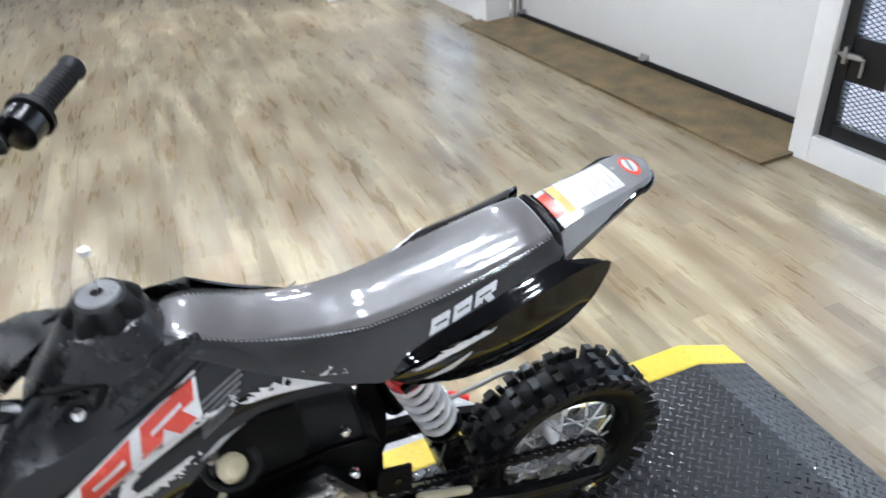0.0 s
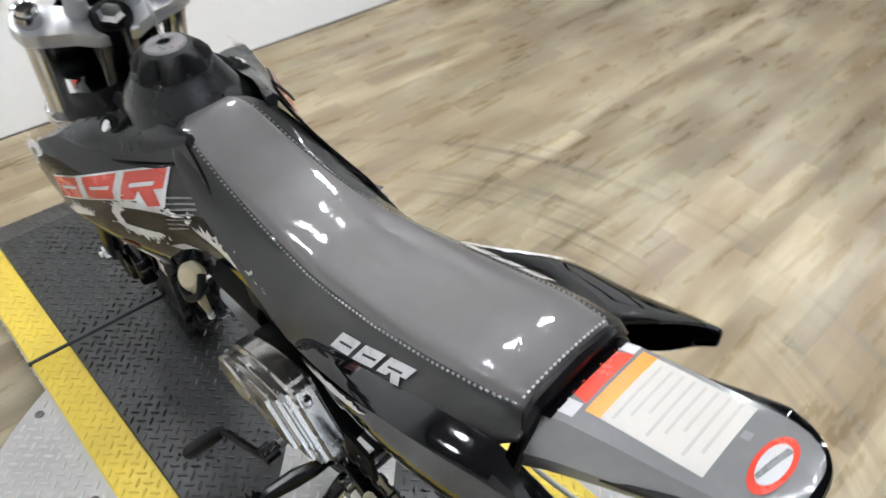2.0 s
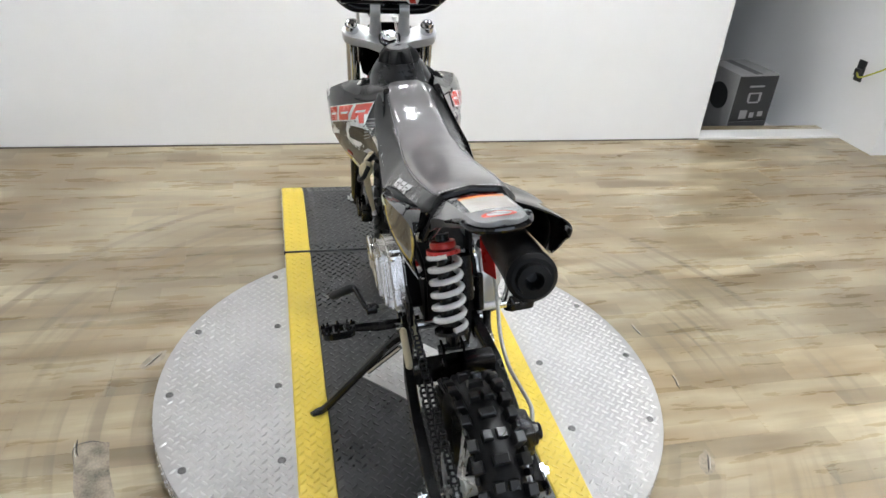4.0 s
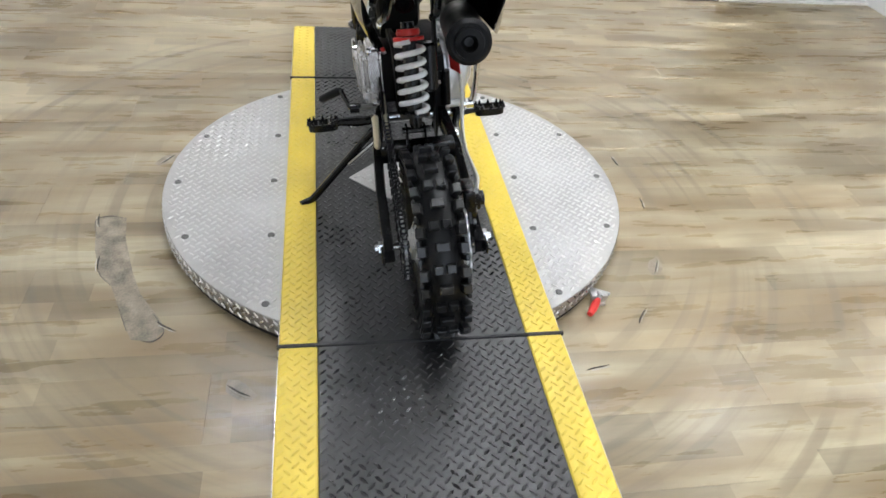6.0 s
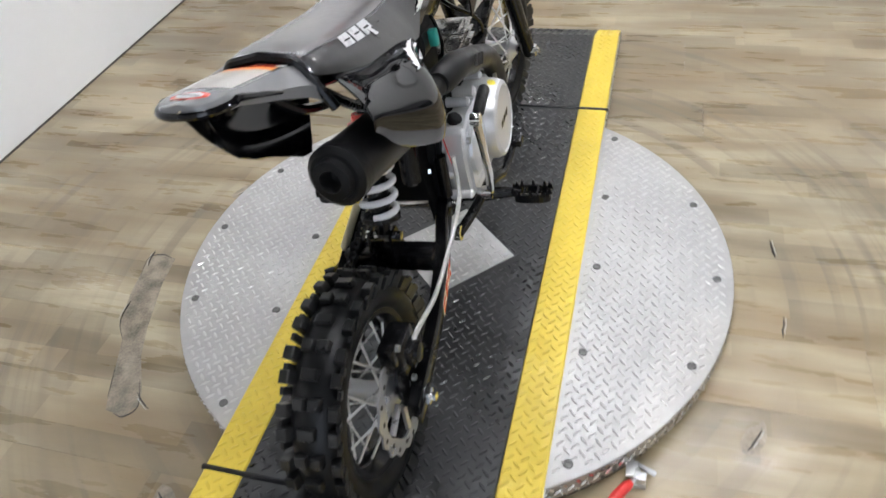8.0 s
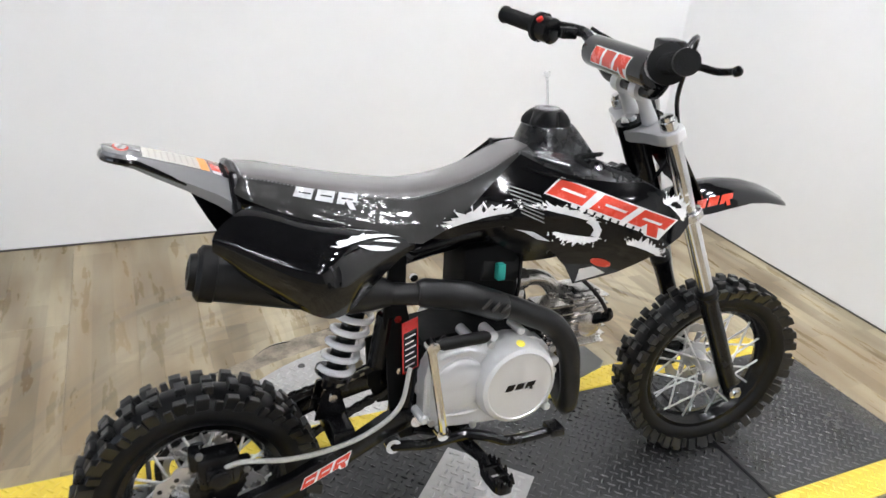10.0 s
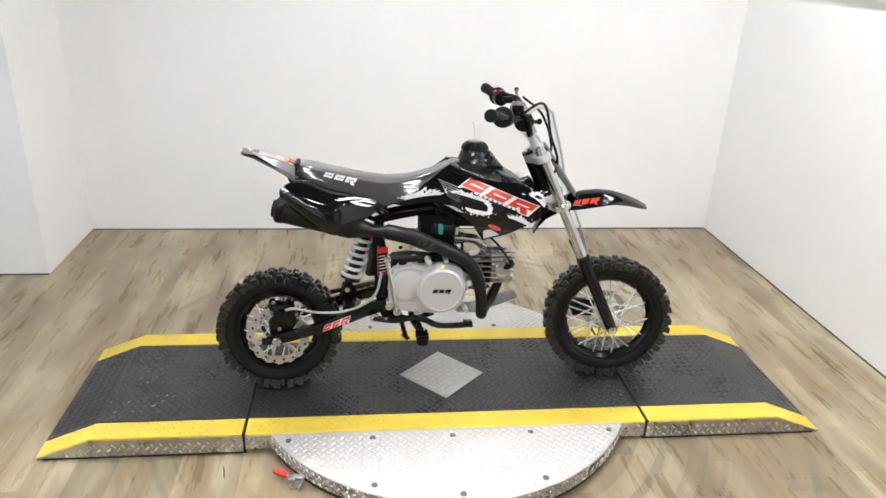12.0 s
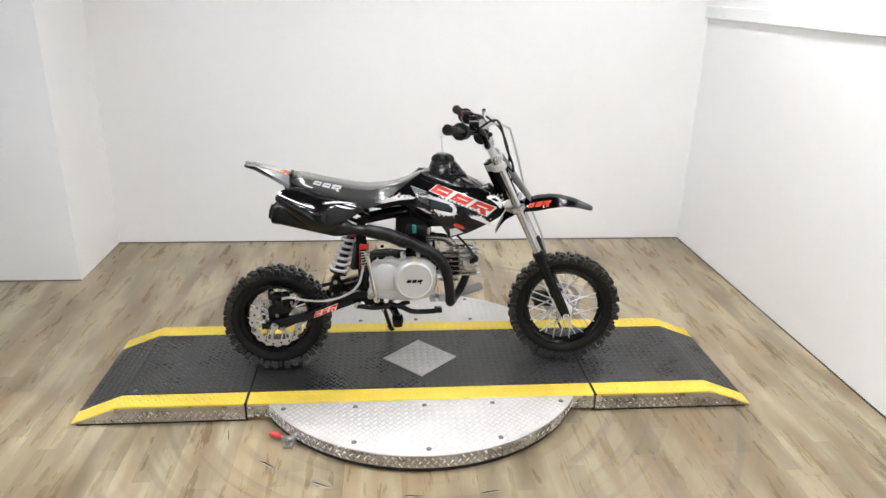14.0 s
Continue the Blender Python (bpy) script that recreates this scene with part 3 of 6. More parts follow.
clamp = empty("toggle_clamp", Matrix.Translation((-0.486, -0.458, 0)) @ Matrix.Scale(0.78, 4))
tagged(clamp, "steel toggle clamp with a red handle beside the turntable", "clamp")
part("base", join(box(-0.002, 0.034, -0.032, 0.004, 0.0, 0.010, 0.002), box(0.005, 0.018, -0.030, -0.002, 0.010, 0.046, 0.003), box(0.010, 0.050, -0.012, 0.016, 0.022, 0.034, 0.003)), "zinc_steel", clamp, "zinc-plated base")
part("linkage", join(tube([(0.03, -0.01, 0.032), (0.01, -0.012, 0.042), (-0.015, 0.005, 0.038)], 0.006, 8), rod((0.03, -0.052, 0.022), (0.055, 0.02, 0.03), 0.006, 8), box(-0.005, 0.015, -0.030, -0.008, 0.026, 0.048, 0.003)), "zinc_steel", clamp, "zinc-plated linkage")
part("handle", tube([(-0.008, 0.002, 0.038), (-0.02, 0.012, 0.035), (-0.046, 0.032, 0.030), (-0.064, 0.046, 0.028)], [0.008, 0.0125, 0.013, 0.009], 12), "red_grip", clamp, "red rubber handle")

# ---- alcove ----
crate = empty("crate", Matrix.Translation((2.10, -2.22, -0.25)))
tagged(crate, "black plastic crate under the carton in the alcove", "crate")
part("body", box(-0.17, 0.2, -0.2, 0.3, 0, 0.165, 0.006), "carton_black", crate)
part("rim", box(-0.18, 0.21, -0.21, 0.31, 0.15, 0.17, 0.004), "carton_black", crate)
carton = empty("carton", Matrix.Translation((2.09, -2.26, -0.08)) @ Matrix.Rotation(radians(6), 4, "Z"))
tagged(carton, "grey and white cardboard carton with black printed sides", "box")
part("body", box(-0.145, 0.145, -0.135, 0.135, 0.0, 0.36, 0.003), "dimmed_carton_white", carton)
part("front_print", box(-0.1475, -0.1455, -0.130, 0.130, 0.095, 0.352), "carton_black", carton, "black printed panel", smooth=False)
part("front_band", box(-0.1475, -0.1455, -0.130, 0.130, 0.006, 0.093), "carton_grey", carton, "grey printed band", smooth=False)
part("side_print", lathe([(0, 0), (0.075, 0), (0.075, 0.0015), (0, 0.0015)], (-0.02, 0.1353, 0.21), (0, 1, 0), 24), "carton_black", carton, "dark round print", smooth=False)
part("tape", box(-0.14, 0.14, -0.025, 0.025, 0.3602, 0.3612), "carton_grey", carton, "grey packing tape", smooth=False)
for y0, y1, z0, z1 in ((-0.05, 0.05, 0.29, 0.30), (-0.035, 0.035, 0.20, 0.208), (-0.045, -0.030, 0.208, 0.26), (0.030, 0.045, 0.208, 0.26), (-0.035, 0.035, 0.252, 0.26), (0.02, 0.07, 0.11, 0.16), (-0.03, 0.0, 0.115, 0.145), (-0.09, -0.055, 0.12, 0.15), (0.075, 0.11, 0.02, 0.07)):
    part("print_mark", box(-0.1485, -0.1476, y0, y1, z0, z1), "dimmed_carton_white", carton, smooth=False)
socket = empty("wall_socket", Matrix.Translation((1.735, -2.71, 0.37)))
tagged(socket, "black wall socket with a yellow plug lead", "socket")
part("plate", box(-0.026, 0.026, 0.0, 0.012, -0.055, 0.055, 0.004), "carton_black", socket)
part("plug", box(-0.02, 0.012, 0.012, 0.035, -0.025, 0.012, 0.004), "carton_black", socket)
part("lead", tube([(-0.005, 0.03, -0.005), (-0.05, 0.045, -0.02), (-0.12, 0.04, 0.02), (-0.20, 0.03, 0.08), (-0.255, 0.02, 0.15)], 0.0045, 8), "yellow_cord", socket, "yellow extension lead")

# ---- things at the far side ----
rack = empty("tube_rack", Matrix.Translation((1.3, -3.05, 0)))
tagged(rack, "black tubular steel stand on small castors", "rack")
for dx, dy in ((0.07, 0.17), (-0.03, -0.20)):
    leg = part("leg", tube([(dx + 0.11, dy + 0.02, 0.045), (dx + 0.02, dy + 0.005, 0.045), (dx - 0.035, dy, 0.075), (dx - 0.035, dy, 0.14), (dx + 0.0, dy - 0.01, 0.45), (dx + 0.04, dy - 0.02, 0.95)], 0.019, 12), "black_steel", rack, "bent black tube leg")
    part("castor", lathe([(0, -0.012), (0.022, -0.012), (0.024, 0), (0.022, 0.012), (0, 0.012)], (dx - 0.01, dy, 0.024), (0, 1, 0), 16), "black_steel", leg)
    part("castor", lathe([(0, -0.012), (0.022, -0.012), (0.024, 0), (0.022, 0.012), (0, 0.012)], (dx + 0.10, dy + 0.02, 0.024), (0, 1, 0), 16), "black_steel", leg)
part("cross_bar", rod((0.035, 0.17, 0.14), (-0.065, -0.20, 0.14), 0.017, 10), "black_steel", rack)
part("cross_bar", rod((0.18, 0.19, 0.05), (0.08, -0.18, 0.05), 0.017, 10), "black_steel", rack)
part("top_bar", rod((0.11, 0.15, 0.95), (0.01, -0.22, 0.95), 0.019, 10), "black_steel", rack)
for k, path in enumerate((((1.72, -3.62), (1.66, -3.75), (1.70, -3.95), (1.58, -4.05), (1.50, -3.92), (1.60, -3.78), (1.70, -3.82)), ((1.76, -3.70), (1.62, -3.68), (1.54, -3.80), (1.62, -3.95), (1.74, -3.90), (1.70, -3.74), (1.58, -3.70)))):
    cord = tube([(x, y, 0.007 + 0.006 * (j % 2)) for j, (x, y) in enumerate(path)], 0.006, 6, 8)
    tagged(obj("cable", cord, "black_steel"), "loose black cable coiled on the floor", "cable", "cables on the floor")
structure("pedestal", box(-1.66, -1.30, -5.15, -4.78, 0, 0.5, 0.006), "post_paint", "white painted pedestal by the door wall")

# ---- the dirt bike ----
material("gloss_plastic", (0.003, 0.003, 0.0035), 0.07, spec=0.48, vary=0.3, scale=6, bump=0.012, bump_scale=25, rough_vary=0.05)
material("tank_plastic", (0.010, 0.010, 0.0105), 0.26, spec=0.36, vary=0.12, scale=14, bump=0.03, bump_scale=40)
material("seat_vinyl", (0.083, 0.076, 0.076), 0.34, vary=0.16, scale=6, bump=0.10, bump_scale=16, coat=1.0, rough_vary=0.06, film=0.28)
material("seat_side_vinyl", (0.014, 0.0135, 0.013), 0.45, vary=0.25, scale=16, spec=0.2, bump=0.2, bump_scale=38, coat=0.9, rough_vary=0.06, film=0.8)
material("tail_plastic", (0.165, 0.165, 0.167), 0.16, spec=0.7, vary=0.1, scale=10, coat=0.5)
# One rubber in two tones: knobs lighter, carcass darker to shade their gaps.
material("lit_knob_rubber", (0.0105, 0.0107, 0.011), 0.33, spec=0.5, vary=0.4, scale=25, bump=0.12, bump_scale=200)
material("shaded_tyre_rubber", (0.0036, 0.0038, 0.0042), 0.40, spec=0.26, vary=0.4, scale=25, bump=0.12, bump_scale=200)
material("frame_paint", (0.0035, 0.0035, 0.004), 0.22, spec=0.30, vary=0.2, scale=15, bump=0.01)
# Near-black that puts shade into engine and recesses; also the air box.
material("shade_black", (0.003, 0.003, 0.0032), 0.6, spec=0.12, vary=0.2, scale=20)
material("pipe_paint", (0.008, 0.008, 0.0083), 0.36, spec=0.25, vary=0.3, scale=20, bump=0.08, bump_scale=300)
material("grip_rubber", (0.006, 0.006, 0.0063), 0.45, spec=0.16, vary=0.25, scale=60, bump=0.3, bump_scale=500)
material("chrome", (0.72, 0.72, 0.72), 0.13, metal=1.0, vary=0.06, scale=20, rough_vary=0.05)
material("fork_chrome", (0.62, 0.62, 0.63), 0.18, metal=1.0, vary=0.05, scale=20, rough_vary=0.05)
material("cast_alloy", (0.52, 0.50, 0.48), 0.25, metal=0.95, vary=0.10, scale=14, bump=0.12, bump_scale=70, rough_vary=0.06)
material("dull_alloy", (0.26, 0.26, 0.255), 0.5, metal=0.8, vary=0.15, scale=20)
material("clear_coat_alloy", (0.62, 0.62, 0.625), 0.33, metal=0.45, vary=0.03, scale=10, rough_vary=0.03)
material("steel_disc", (0.48, 0.48, 0.49), 0.32, metal=0.7, vary=0.12, scale=40)
material("spoke_zinc", (0.74, 0.74, 0.74), 0.30, metal=0.6, vary=0.06, scale=30)
material("spring_white", (0.74, 0.74, 0.76), 0.25, vary=0.06, scale=30, coat=0.3)
material("red_plastic", (0.58, 0.022, 0.018), 0.3, vary=0.1, scale=40)
material("decal_red", (0.62, 0.055, 0.030), 0.25, vary=0.06, scale=30, coat=0.4)
material("decal_white", (0.72, 0.72, 0.72), 0.28, vary=0.05, scale=30, coat=0.4)
material("decal_silver", (0.46, 0.46, 0.47), 0.3, vary=0.08, scale=40, coat=0.3)
material("decal_grey", (0.17, 0.17, 0.175), 0.3, vary=0.1, scale=30, coat=0.3)
material("decal_orange", (0.72, 0.24, 0.03), 0.35, vary=0.06, scale=30)
material("label_white", (0.45, 0.43, 0.40), 0.4, vary=0.04, scale=30)
material("label_text", (0.385, 0.365, 0.34), 0.5, vary=0.1)
material("cream_nylon", (0.46, 0.41, 0.27), 0.45, vary=0.1, scale=30)
material("teal_plastic", (0.02, 0.28, 0.24), 0.4)
material("braided_hose", (0.52, 0.52, 0.50), 0.4, metal=0.5, vary=0.2, scale=200)
material("clear_tube", (0.9, 0.91, 0.92), 0.08, transmission=0.96, vary=0.02)
material("yellow_paint_mark", (0.62, 0.52, 0.05), 0.4)

BIKE = Matrix.Translation((0.005, -0.032, HM)) @ Matrix.Rotation(radians(0.6), 4, "Z") @ Matrix.Rotation(radians(-6.0), 4, "X")
bike = empty("dirt_bike", BIKE)
tagged(bike, "small black dirt bike with red decals on its side stand", "motorcycle")

FT, FA = Vector((0.285, 0, 0.81)), Vector((0.567, 0, 0.222))  # fork line: top clamp and axle
STEER_UP = (FT - FA).normalized()
S0 = FT - 0.03 * Vector((0.9017, 0, 0.4325))
STEER = Matrix.Translation(S0) @ Matrix.Rotation(radians(-9.0), 4, STEER_UP) @ Matrix.Translation(-S0)


def fork(s, y=0.0, ahead=0.0):
    """A point on the fork line: s from 0 at the top clamp to 1 at the axle; ahead of the line by so much."""
    p = FT.lerp(FA, s) + ahead * Vector((0.9017, 0, 0.4325))
    return Vector((p.x, y, p.z))


def group(name, parent, m=None, label=""):
    ob = new(name)
    ob.empty_display_size = 0.05
    ob.parent = parent
    if m is not None:
        ob.matrix_basis = m
    return tagged(ob, label) if label else ob


def wheel(name, axle, R, rim_r, width, knobs, disc_y, disc_r, parent, m=None):
    """Knobbly tyre, black rim, crossed spokes, hub, wavy brake disc."""
    w = group(name, parent, (m or Matrix()) @ Matrix.Translation(axle))
    tw, depth = width / 2, R - 0.0135
    sec = (depth - rim_r) / 2 + 0.004
    mid = (depth + rim_r) / 2
    prof = [(mid + sec * math.sin(radians(a)), tw * 0.93 * math.cos(radians(a))) for a in range(-55, 236, 15)]
    part("tyre", lathe(prof, (0, 0, 0), (0, 1, 0), 72), "shaded_tyre_rubber", w, "black knobbly off-road tyre", angle=30)
    # tread blocks: pairs and bridges in the middle, shoulder blocks, side lugs
    made = {}

    def knob(ang, y, r0, r1, dy, da, lean=0.0):
        key = (y, dy)
        if key not in made:
            rows = []
            for r, f in ((r0, 1.10), (r1 - 0.0015, 0.98), (r1, 0.84)):
                rows.append([(r * math.cos(sa * da * f / 2 / r1), y + sy * dy * f / 2 + lean * (r - r0), r * math.sin(sa * da * f / 2 / r1)) for sa, sy in ((-1, -1), (1, -1), (1, 1), (-1, 1))])
            made[key] = part("tread_knob", loft(rows), "lit_knob_rubber", w, smooth=False)
            made[key].matrix_basis = Matrix.Rotation(-ang, 4, "Y")
        else:
            share("tread_knob", made[key], w, Matrix.Rotation(-ang, 4, "Y"))
    for k in range(knobs):
        a, h = 2 * math.pi * k / knobs, math.pi / knobs
        if k % 2:
            for s in (1, -1):
                knob(a, s * tw * 0.27, depth - 0.006, R, tw * 0.40, 0.0170)
        else:
            knob(a, 0.0, depth - 0.006, R, tw * 0.60, 0.0165)
        for s in (1, -1):
            knob(a + h * (0.55 if k % 2 else 0.25), s * tw * 0.70, depth - 0.017, R - 0.0050, tw * 0.36, 0.0200, s * 0.40)
            knob(a + h * (1.55 if k % 2 else 1.25), s * tw * 0.86, depth - 0.020, R - 0.0130, tw * 0.14, 0.0120, s * 0.35)
    part("rim", lathe([(rim_r - 0.004, -tw * 0.62), (rim_r + 0.008, -tw * 0.66), (rim_r + 0.008, -tw * 0.56), (rim_r - 0.006, -tw * 0.42), (rim_r - 0.012, 0), (rim_r - 0.006, tw * 0.42), (rim_r + 0.008, tw * 0.56), (rim_r + 0.008, tw * 0.66), (rim_r - 0.004, tw * 0.62), (rim_r - 0.015, tw * 0.35), (rim_r - 0.021, 0), (rim_r - 0.015, -tw * 0.35), (rim_r - 0.004, -tw * 0.62)], seg=64), "frame_paint", w, "glossy black wheel rim")
    part("hub", lathe([(0.011, -0.062), (0.017, -0.06), (0.032, -0.048), (0.032, -0.040), (0.018, -0.034), (0.016, 0.0), (0.018, 0.034), (0.032, 0.040), (0.032, 0.048), (0.017, 0.06), (0.011, 0.062)], seg=28), "clear_coat_alloy", w, "polished alloy hub")
    first, spokes = {}, 28
    for k in range(spokes):
        side = 1 if k % 2 else -1
        turn = radians(26) * (1 if (k // 2) % 2 else -1)
        if (side, turn) not in first:
            a = Vector((0.029 * math.cos(turn * 2.2), side * 0.044, 0.029 * math.sin(turn * 2.2)))
            o = part("spoke", rod(a, Vector((rim_r - 0.014, side * 0.008, 0)), 0.0025, 6), "spoke_zinc", w)
            first[side, turn] = o
        else:
            o = share("spoke", first[side, turn], w)
        o.matrix_basis = Matrix.Rotation(2 * math.pi * k / spokes, 4, "Y")
    # wavy disc with slots
    bm, n = bmesh.new(), 120
    rows = []
    for r_in, y in ((1, 0), (1, 1), (0, 1), (0, 0)):
        row = []
        for j in range(n):
            a = 2 * math.pi * j / n
            r = disc_r * (1 + 0.030 * math.cos(16 * a)) if r_in else disc_r * (0.75 + 0.03 * math.cos(6 * a))
            row.append(bm.verts.new((r * math.cos(a), disc_y + 0.0035 * y, r * math.sin(a))))
        rows.append(row)
    skin(bm, rows + [rows[0]], caps=False)
    disc = part("brake_disc", bm, "steel_disc", w, "wavy steel brake disc", angle=25)
    for k in range(6):
        a = 2 * math.pi * k / 6
        part("carrier_arm", rod((0.022 * math.cos(a), disc_y + 0.002, 0.022 * math.sin(a)), (disc_r * 0.72 * math.cos(a + 0.25), disc_y + 0.002, disc_r * 0.72 * math.sin(a + 0.25)), 0.006, 6), "steel_disc", disc)
    for k in range(18):
        a = 2 * math.pi * k / 18
        o = math.copysign(0.0022, disc_y)
        part("vent_hole", lathe([(0, -0.0002), (0.0042, -0.0002), (0.0042, 0.0002), (0, 0.0002)], (disc_r * (0.86 + 0.05 * (k % 2)) * math.cos(a), disc_y + 0.00175 + o, disc_r * (0.86 + 0.05 * (k % 2)) * math.sin(a)), (0, 1, 0), 10), "dark_gap", disc)
    for s in (1, -1):
        part("axle_nut", lathe([(0, 0), (0.0155, 0), (0.0155, 0.012), (0.008, 0.014), (0.008, 0.020), (0, 0.020)], (0, s * 0.103, 0), (0, s, 0), 6), "chrome", w)
    part("axle", rod((0, -0.105, 0), (0, 0.105, 0), 0.0065, 10), "chrome", w)
    return w


RA = Vector((-0.553, 0, 0.203))
wheel("rear_wheel", RA, 0.2045, 0.132, 0.088, 30, -0.066, 0.098, bike)
wheel("front_wheel", FA, 0.2215, 0.157, 0.074, 34, 0.055, 0.075, bike, STEER)

# front end
for s in (1, -1):
    leg = group("fork_leg", bike, STEER)
    part("stanchion", tube([fork(-0.025, s * 0.088), fork(0.60, s * 0.088)], 0.0160, 16, smooth=False), "fork_chrome", leg, "chromed fork tube")
    part("slider", tube([fork(0.585, s * 0.088), fork(0.60, s * 0.088), fork(0.66, s * 0.088), fork(0.95, s * 0.092), fork(1.02, s * 0.094)], [0.0215, 0.0225, 0.0195, 0.019, 0.016], 16), "frame_paint", leg, "black lower fork slider")
    part("dust_seal", lathe([(0.0165, 0), (0.022, 0), (0.023, 0.012), (0.0165, 0.016)], fork(0.59, s * 0.088), STEER_UP, 16), "grip_rubber", leg)
    part("top_cap", lathe([(0, 0), (0.013, 0), (0.012, 0.008), (0.006, 0.010), (0, 0.010)], fork(-0.025, s * 0.088), STEER_UP, 12), "chrome", leg)


def clamp_plate(s, thick):
    """A triple clamp: a thick waisted plate across the fork at the place s."""
    bm = bmesh.new()
    out = [(-0.112, 0.0), (-0.105, 0.020), (-0.088, 0.026), (-0.06, 0.018), (-0.02, -0.004), (0.02, -0.004), (0.06, 0.018), (0.088, 0.026), (0.105, 0.020), (0.112, 0.0), (0.105, -0.020), (0.088, -0.026), (0.05, -0.034), (0.025, -0.052), (-0.025, -0.052), (-0.05, -0.034), (-0.088, -0.026), (-0.105, -0.020)]
    rows = []
    for d in (0, 1):
        rows.append([bm.verts.new(fork(s, y, a) + STEER_UP * (thick * (d - 0.5))) for y, a in out])
    skin(bm, rows)
    bmesh.ops.bevel(bm, geom=bm.edges[:], offset=0.002, segments=1, affect="EDGES")
    return bm


stem = group("steering", bike, STEER)
part("top_clamp", clamp_plate(0.02, 0.022), "clear_coat_alloy", stem, "polished alloy top clamp", angle=30)
part("lower_clamp", clamp_plate(0.285, 0.018), "cast_alloy", stem, "alloy lower clamp", angle=30)
part("stem_nut", lathe([(0, 0), (0.017, 0), (0.017, 0.008), (0.012, 0.014), (0, 0.014)], fork(0.0, 0, -0.03), STEER_UP, 6), "chrome", stem)
for y in (0.033, -0.033):
    riser = part("bar_riser", join(tube([fork(0.0, y, -0.006), fork(-0.06, y, -0.008), fork(-0.095, y, -0.010)], [0.015, 0.012, 0.014], 12, smooth=False), lathe([(0.0, -0.011), (0.019, -0.011), (0.019, 0.011), (0, 0.011)], fork(-0.105, y, -0.010), (0, 1, 0), 16)), "clear_coat_alloy", stem, "polished bar riser")
    part("clamp_bolt", rod(fork(-0.12, y, 0.010), fork(-0.09, y, 0.010), 0.004, 6), "zinc_steel", riser)
BC = fork(-0.105, 0, -0.010)
bar = group("handlebar", bike, STEER)
half = [Vector((BC.x, 0, BC.z)), Vector((BC.x, 0.06, BC.z)), Vector((BC.x - 0.004, 0.095, BC.z + 0.010)), Vector((BC.x - 0.020, 0.150, BC.z + 0.062)), Vector((BC.x - 0.034, 0.175, BC.z + 0.072)), Vector((BC.x - 0.062, 0.215, BC.z + 0.074))]
END = Vector((0.119, 0.336, 0.947))
END_R = Vector((0.110, -0.347, 0.969))
whole = [END_R] + [Vector((p.x, -p.y, p.z)) for p in half[::-1][:-1]] + half + [END]
part("tube", tube(whole, 0.011, 12), "frame_paint", bar, "black steel handlebar tube")
PADC = (half[3] + Vector((half[3].x, -half[3].y, half[3].z))) / 2 + Vector((-0.004, 0, -0.018))
part("cross_bar", rod(half[3] + Vector((0, -0.012, -0.004)), Vector((half[3].x, -half[3].y + 0.012, half[3].z - 0.004)), 0.006, 8), "frame_paint", bar)
pad = part("bar_pad", tube([PADC + Vector((0, y, 0)) for y in (-0.112, -0.108, 0.108, 0.112)], [0.026, 0.030, 0.030, 0.026], 20, smooth=False), "gloss_plastic", bar, "padded black crossbar cover")


def on_pad(u, v, lift=0.0006):
    a = v / 0.030 + radians(156)
    return PADC + Vector(((0.030 + lift) * math.cos(a), u, (0.030 + lift) * math.sin(a)))


LOGO = [[(0.00, 0.0), (0.09, 1.0), (0.36, 1.0), (0.27, 0.0)], [(0.33, 0.0), (0.42, 1.0), (0.69, 1.0), (0.60, 0.0)], [(0.66, 0.0), (0.75, 1.0), (1.06, 1.0), (1.00, 0.30), (0.93, 0.30), (0.96, -0.30), (0.86, -0.30), (0.82, 0.30), (0.78, 0.0)]]


def logo(parent, put, length, height, colour="decal_red", back="decal_white", step=0.012, slit="decal_white"):
    """A slanted three-block emblem without letters: pale backing, coloured blocks, pale slits."""
    if back:
        o = [(-0.018, -0.07), (0.082, 1.07), (1.085, 1.07), (1.022, 0.24), (0.985, -0.37), (0.845, -0.37), (0.79, -0.07)]
        part("decal", sheet([(a * length, b * height) for a, b in o], lambda u, v: put(u, v, 0.0006), step=step), back, parent, smooth=True)
    for n, o in enumerate(LOGO):
        part("decal", sheet([(a * length, b * height) for a, b in o], lambda u, v: put(u, v, 0.0011), step=step), colour, parent)
        if slit:
            a0 = 0.33 * n
            o = [(a0 + 0.10, 0.44), (a0 + 0.112, 0.58), (a0 + 0.29, 0.58), (a0 + 0.278, 0.44)]
            part("decal", sheet([(a * length, b * height) for a, b in o], lambda u, v: put(u, v, 0.0015), step=step), slit, parent)


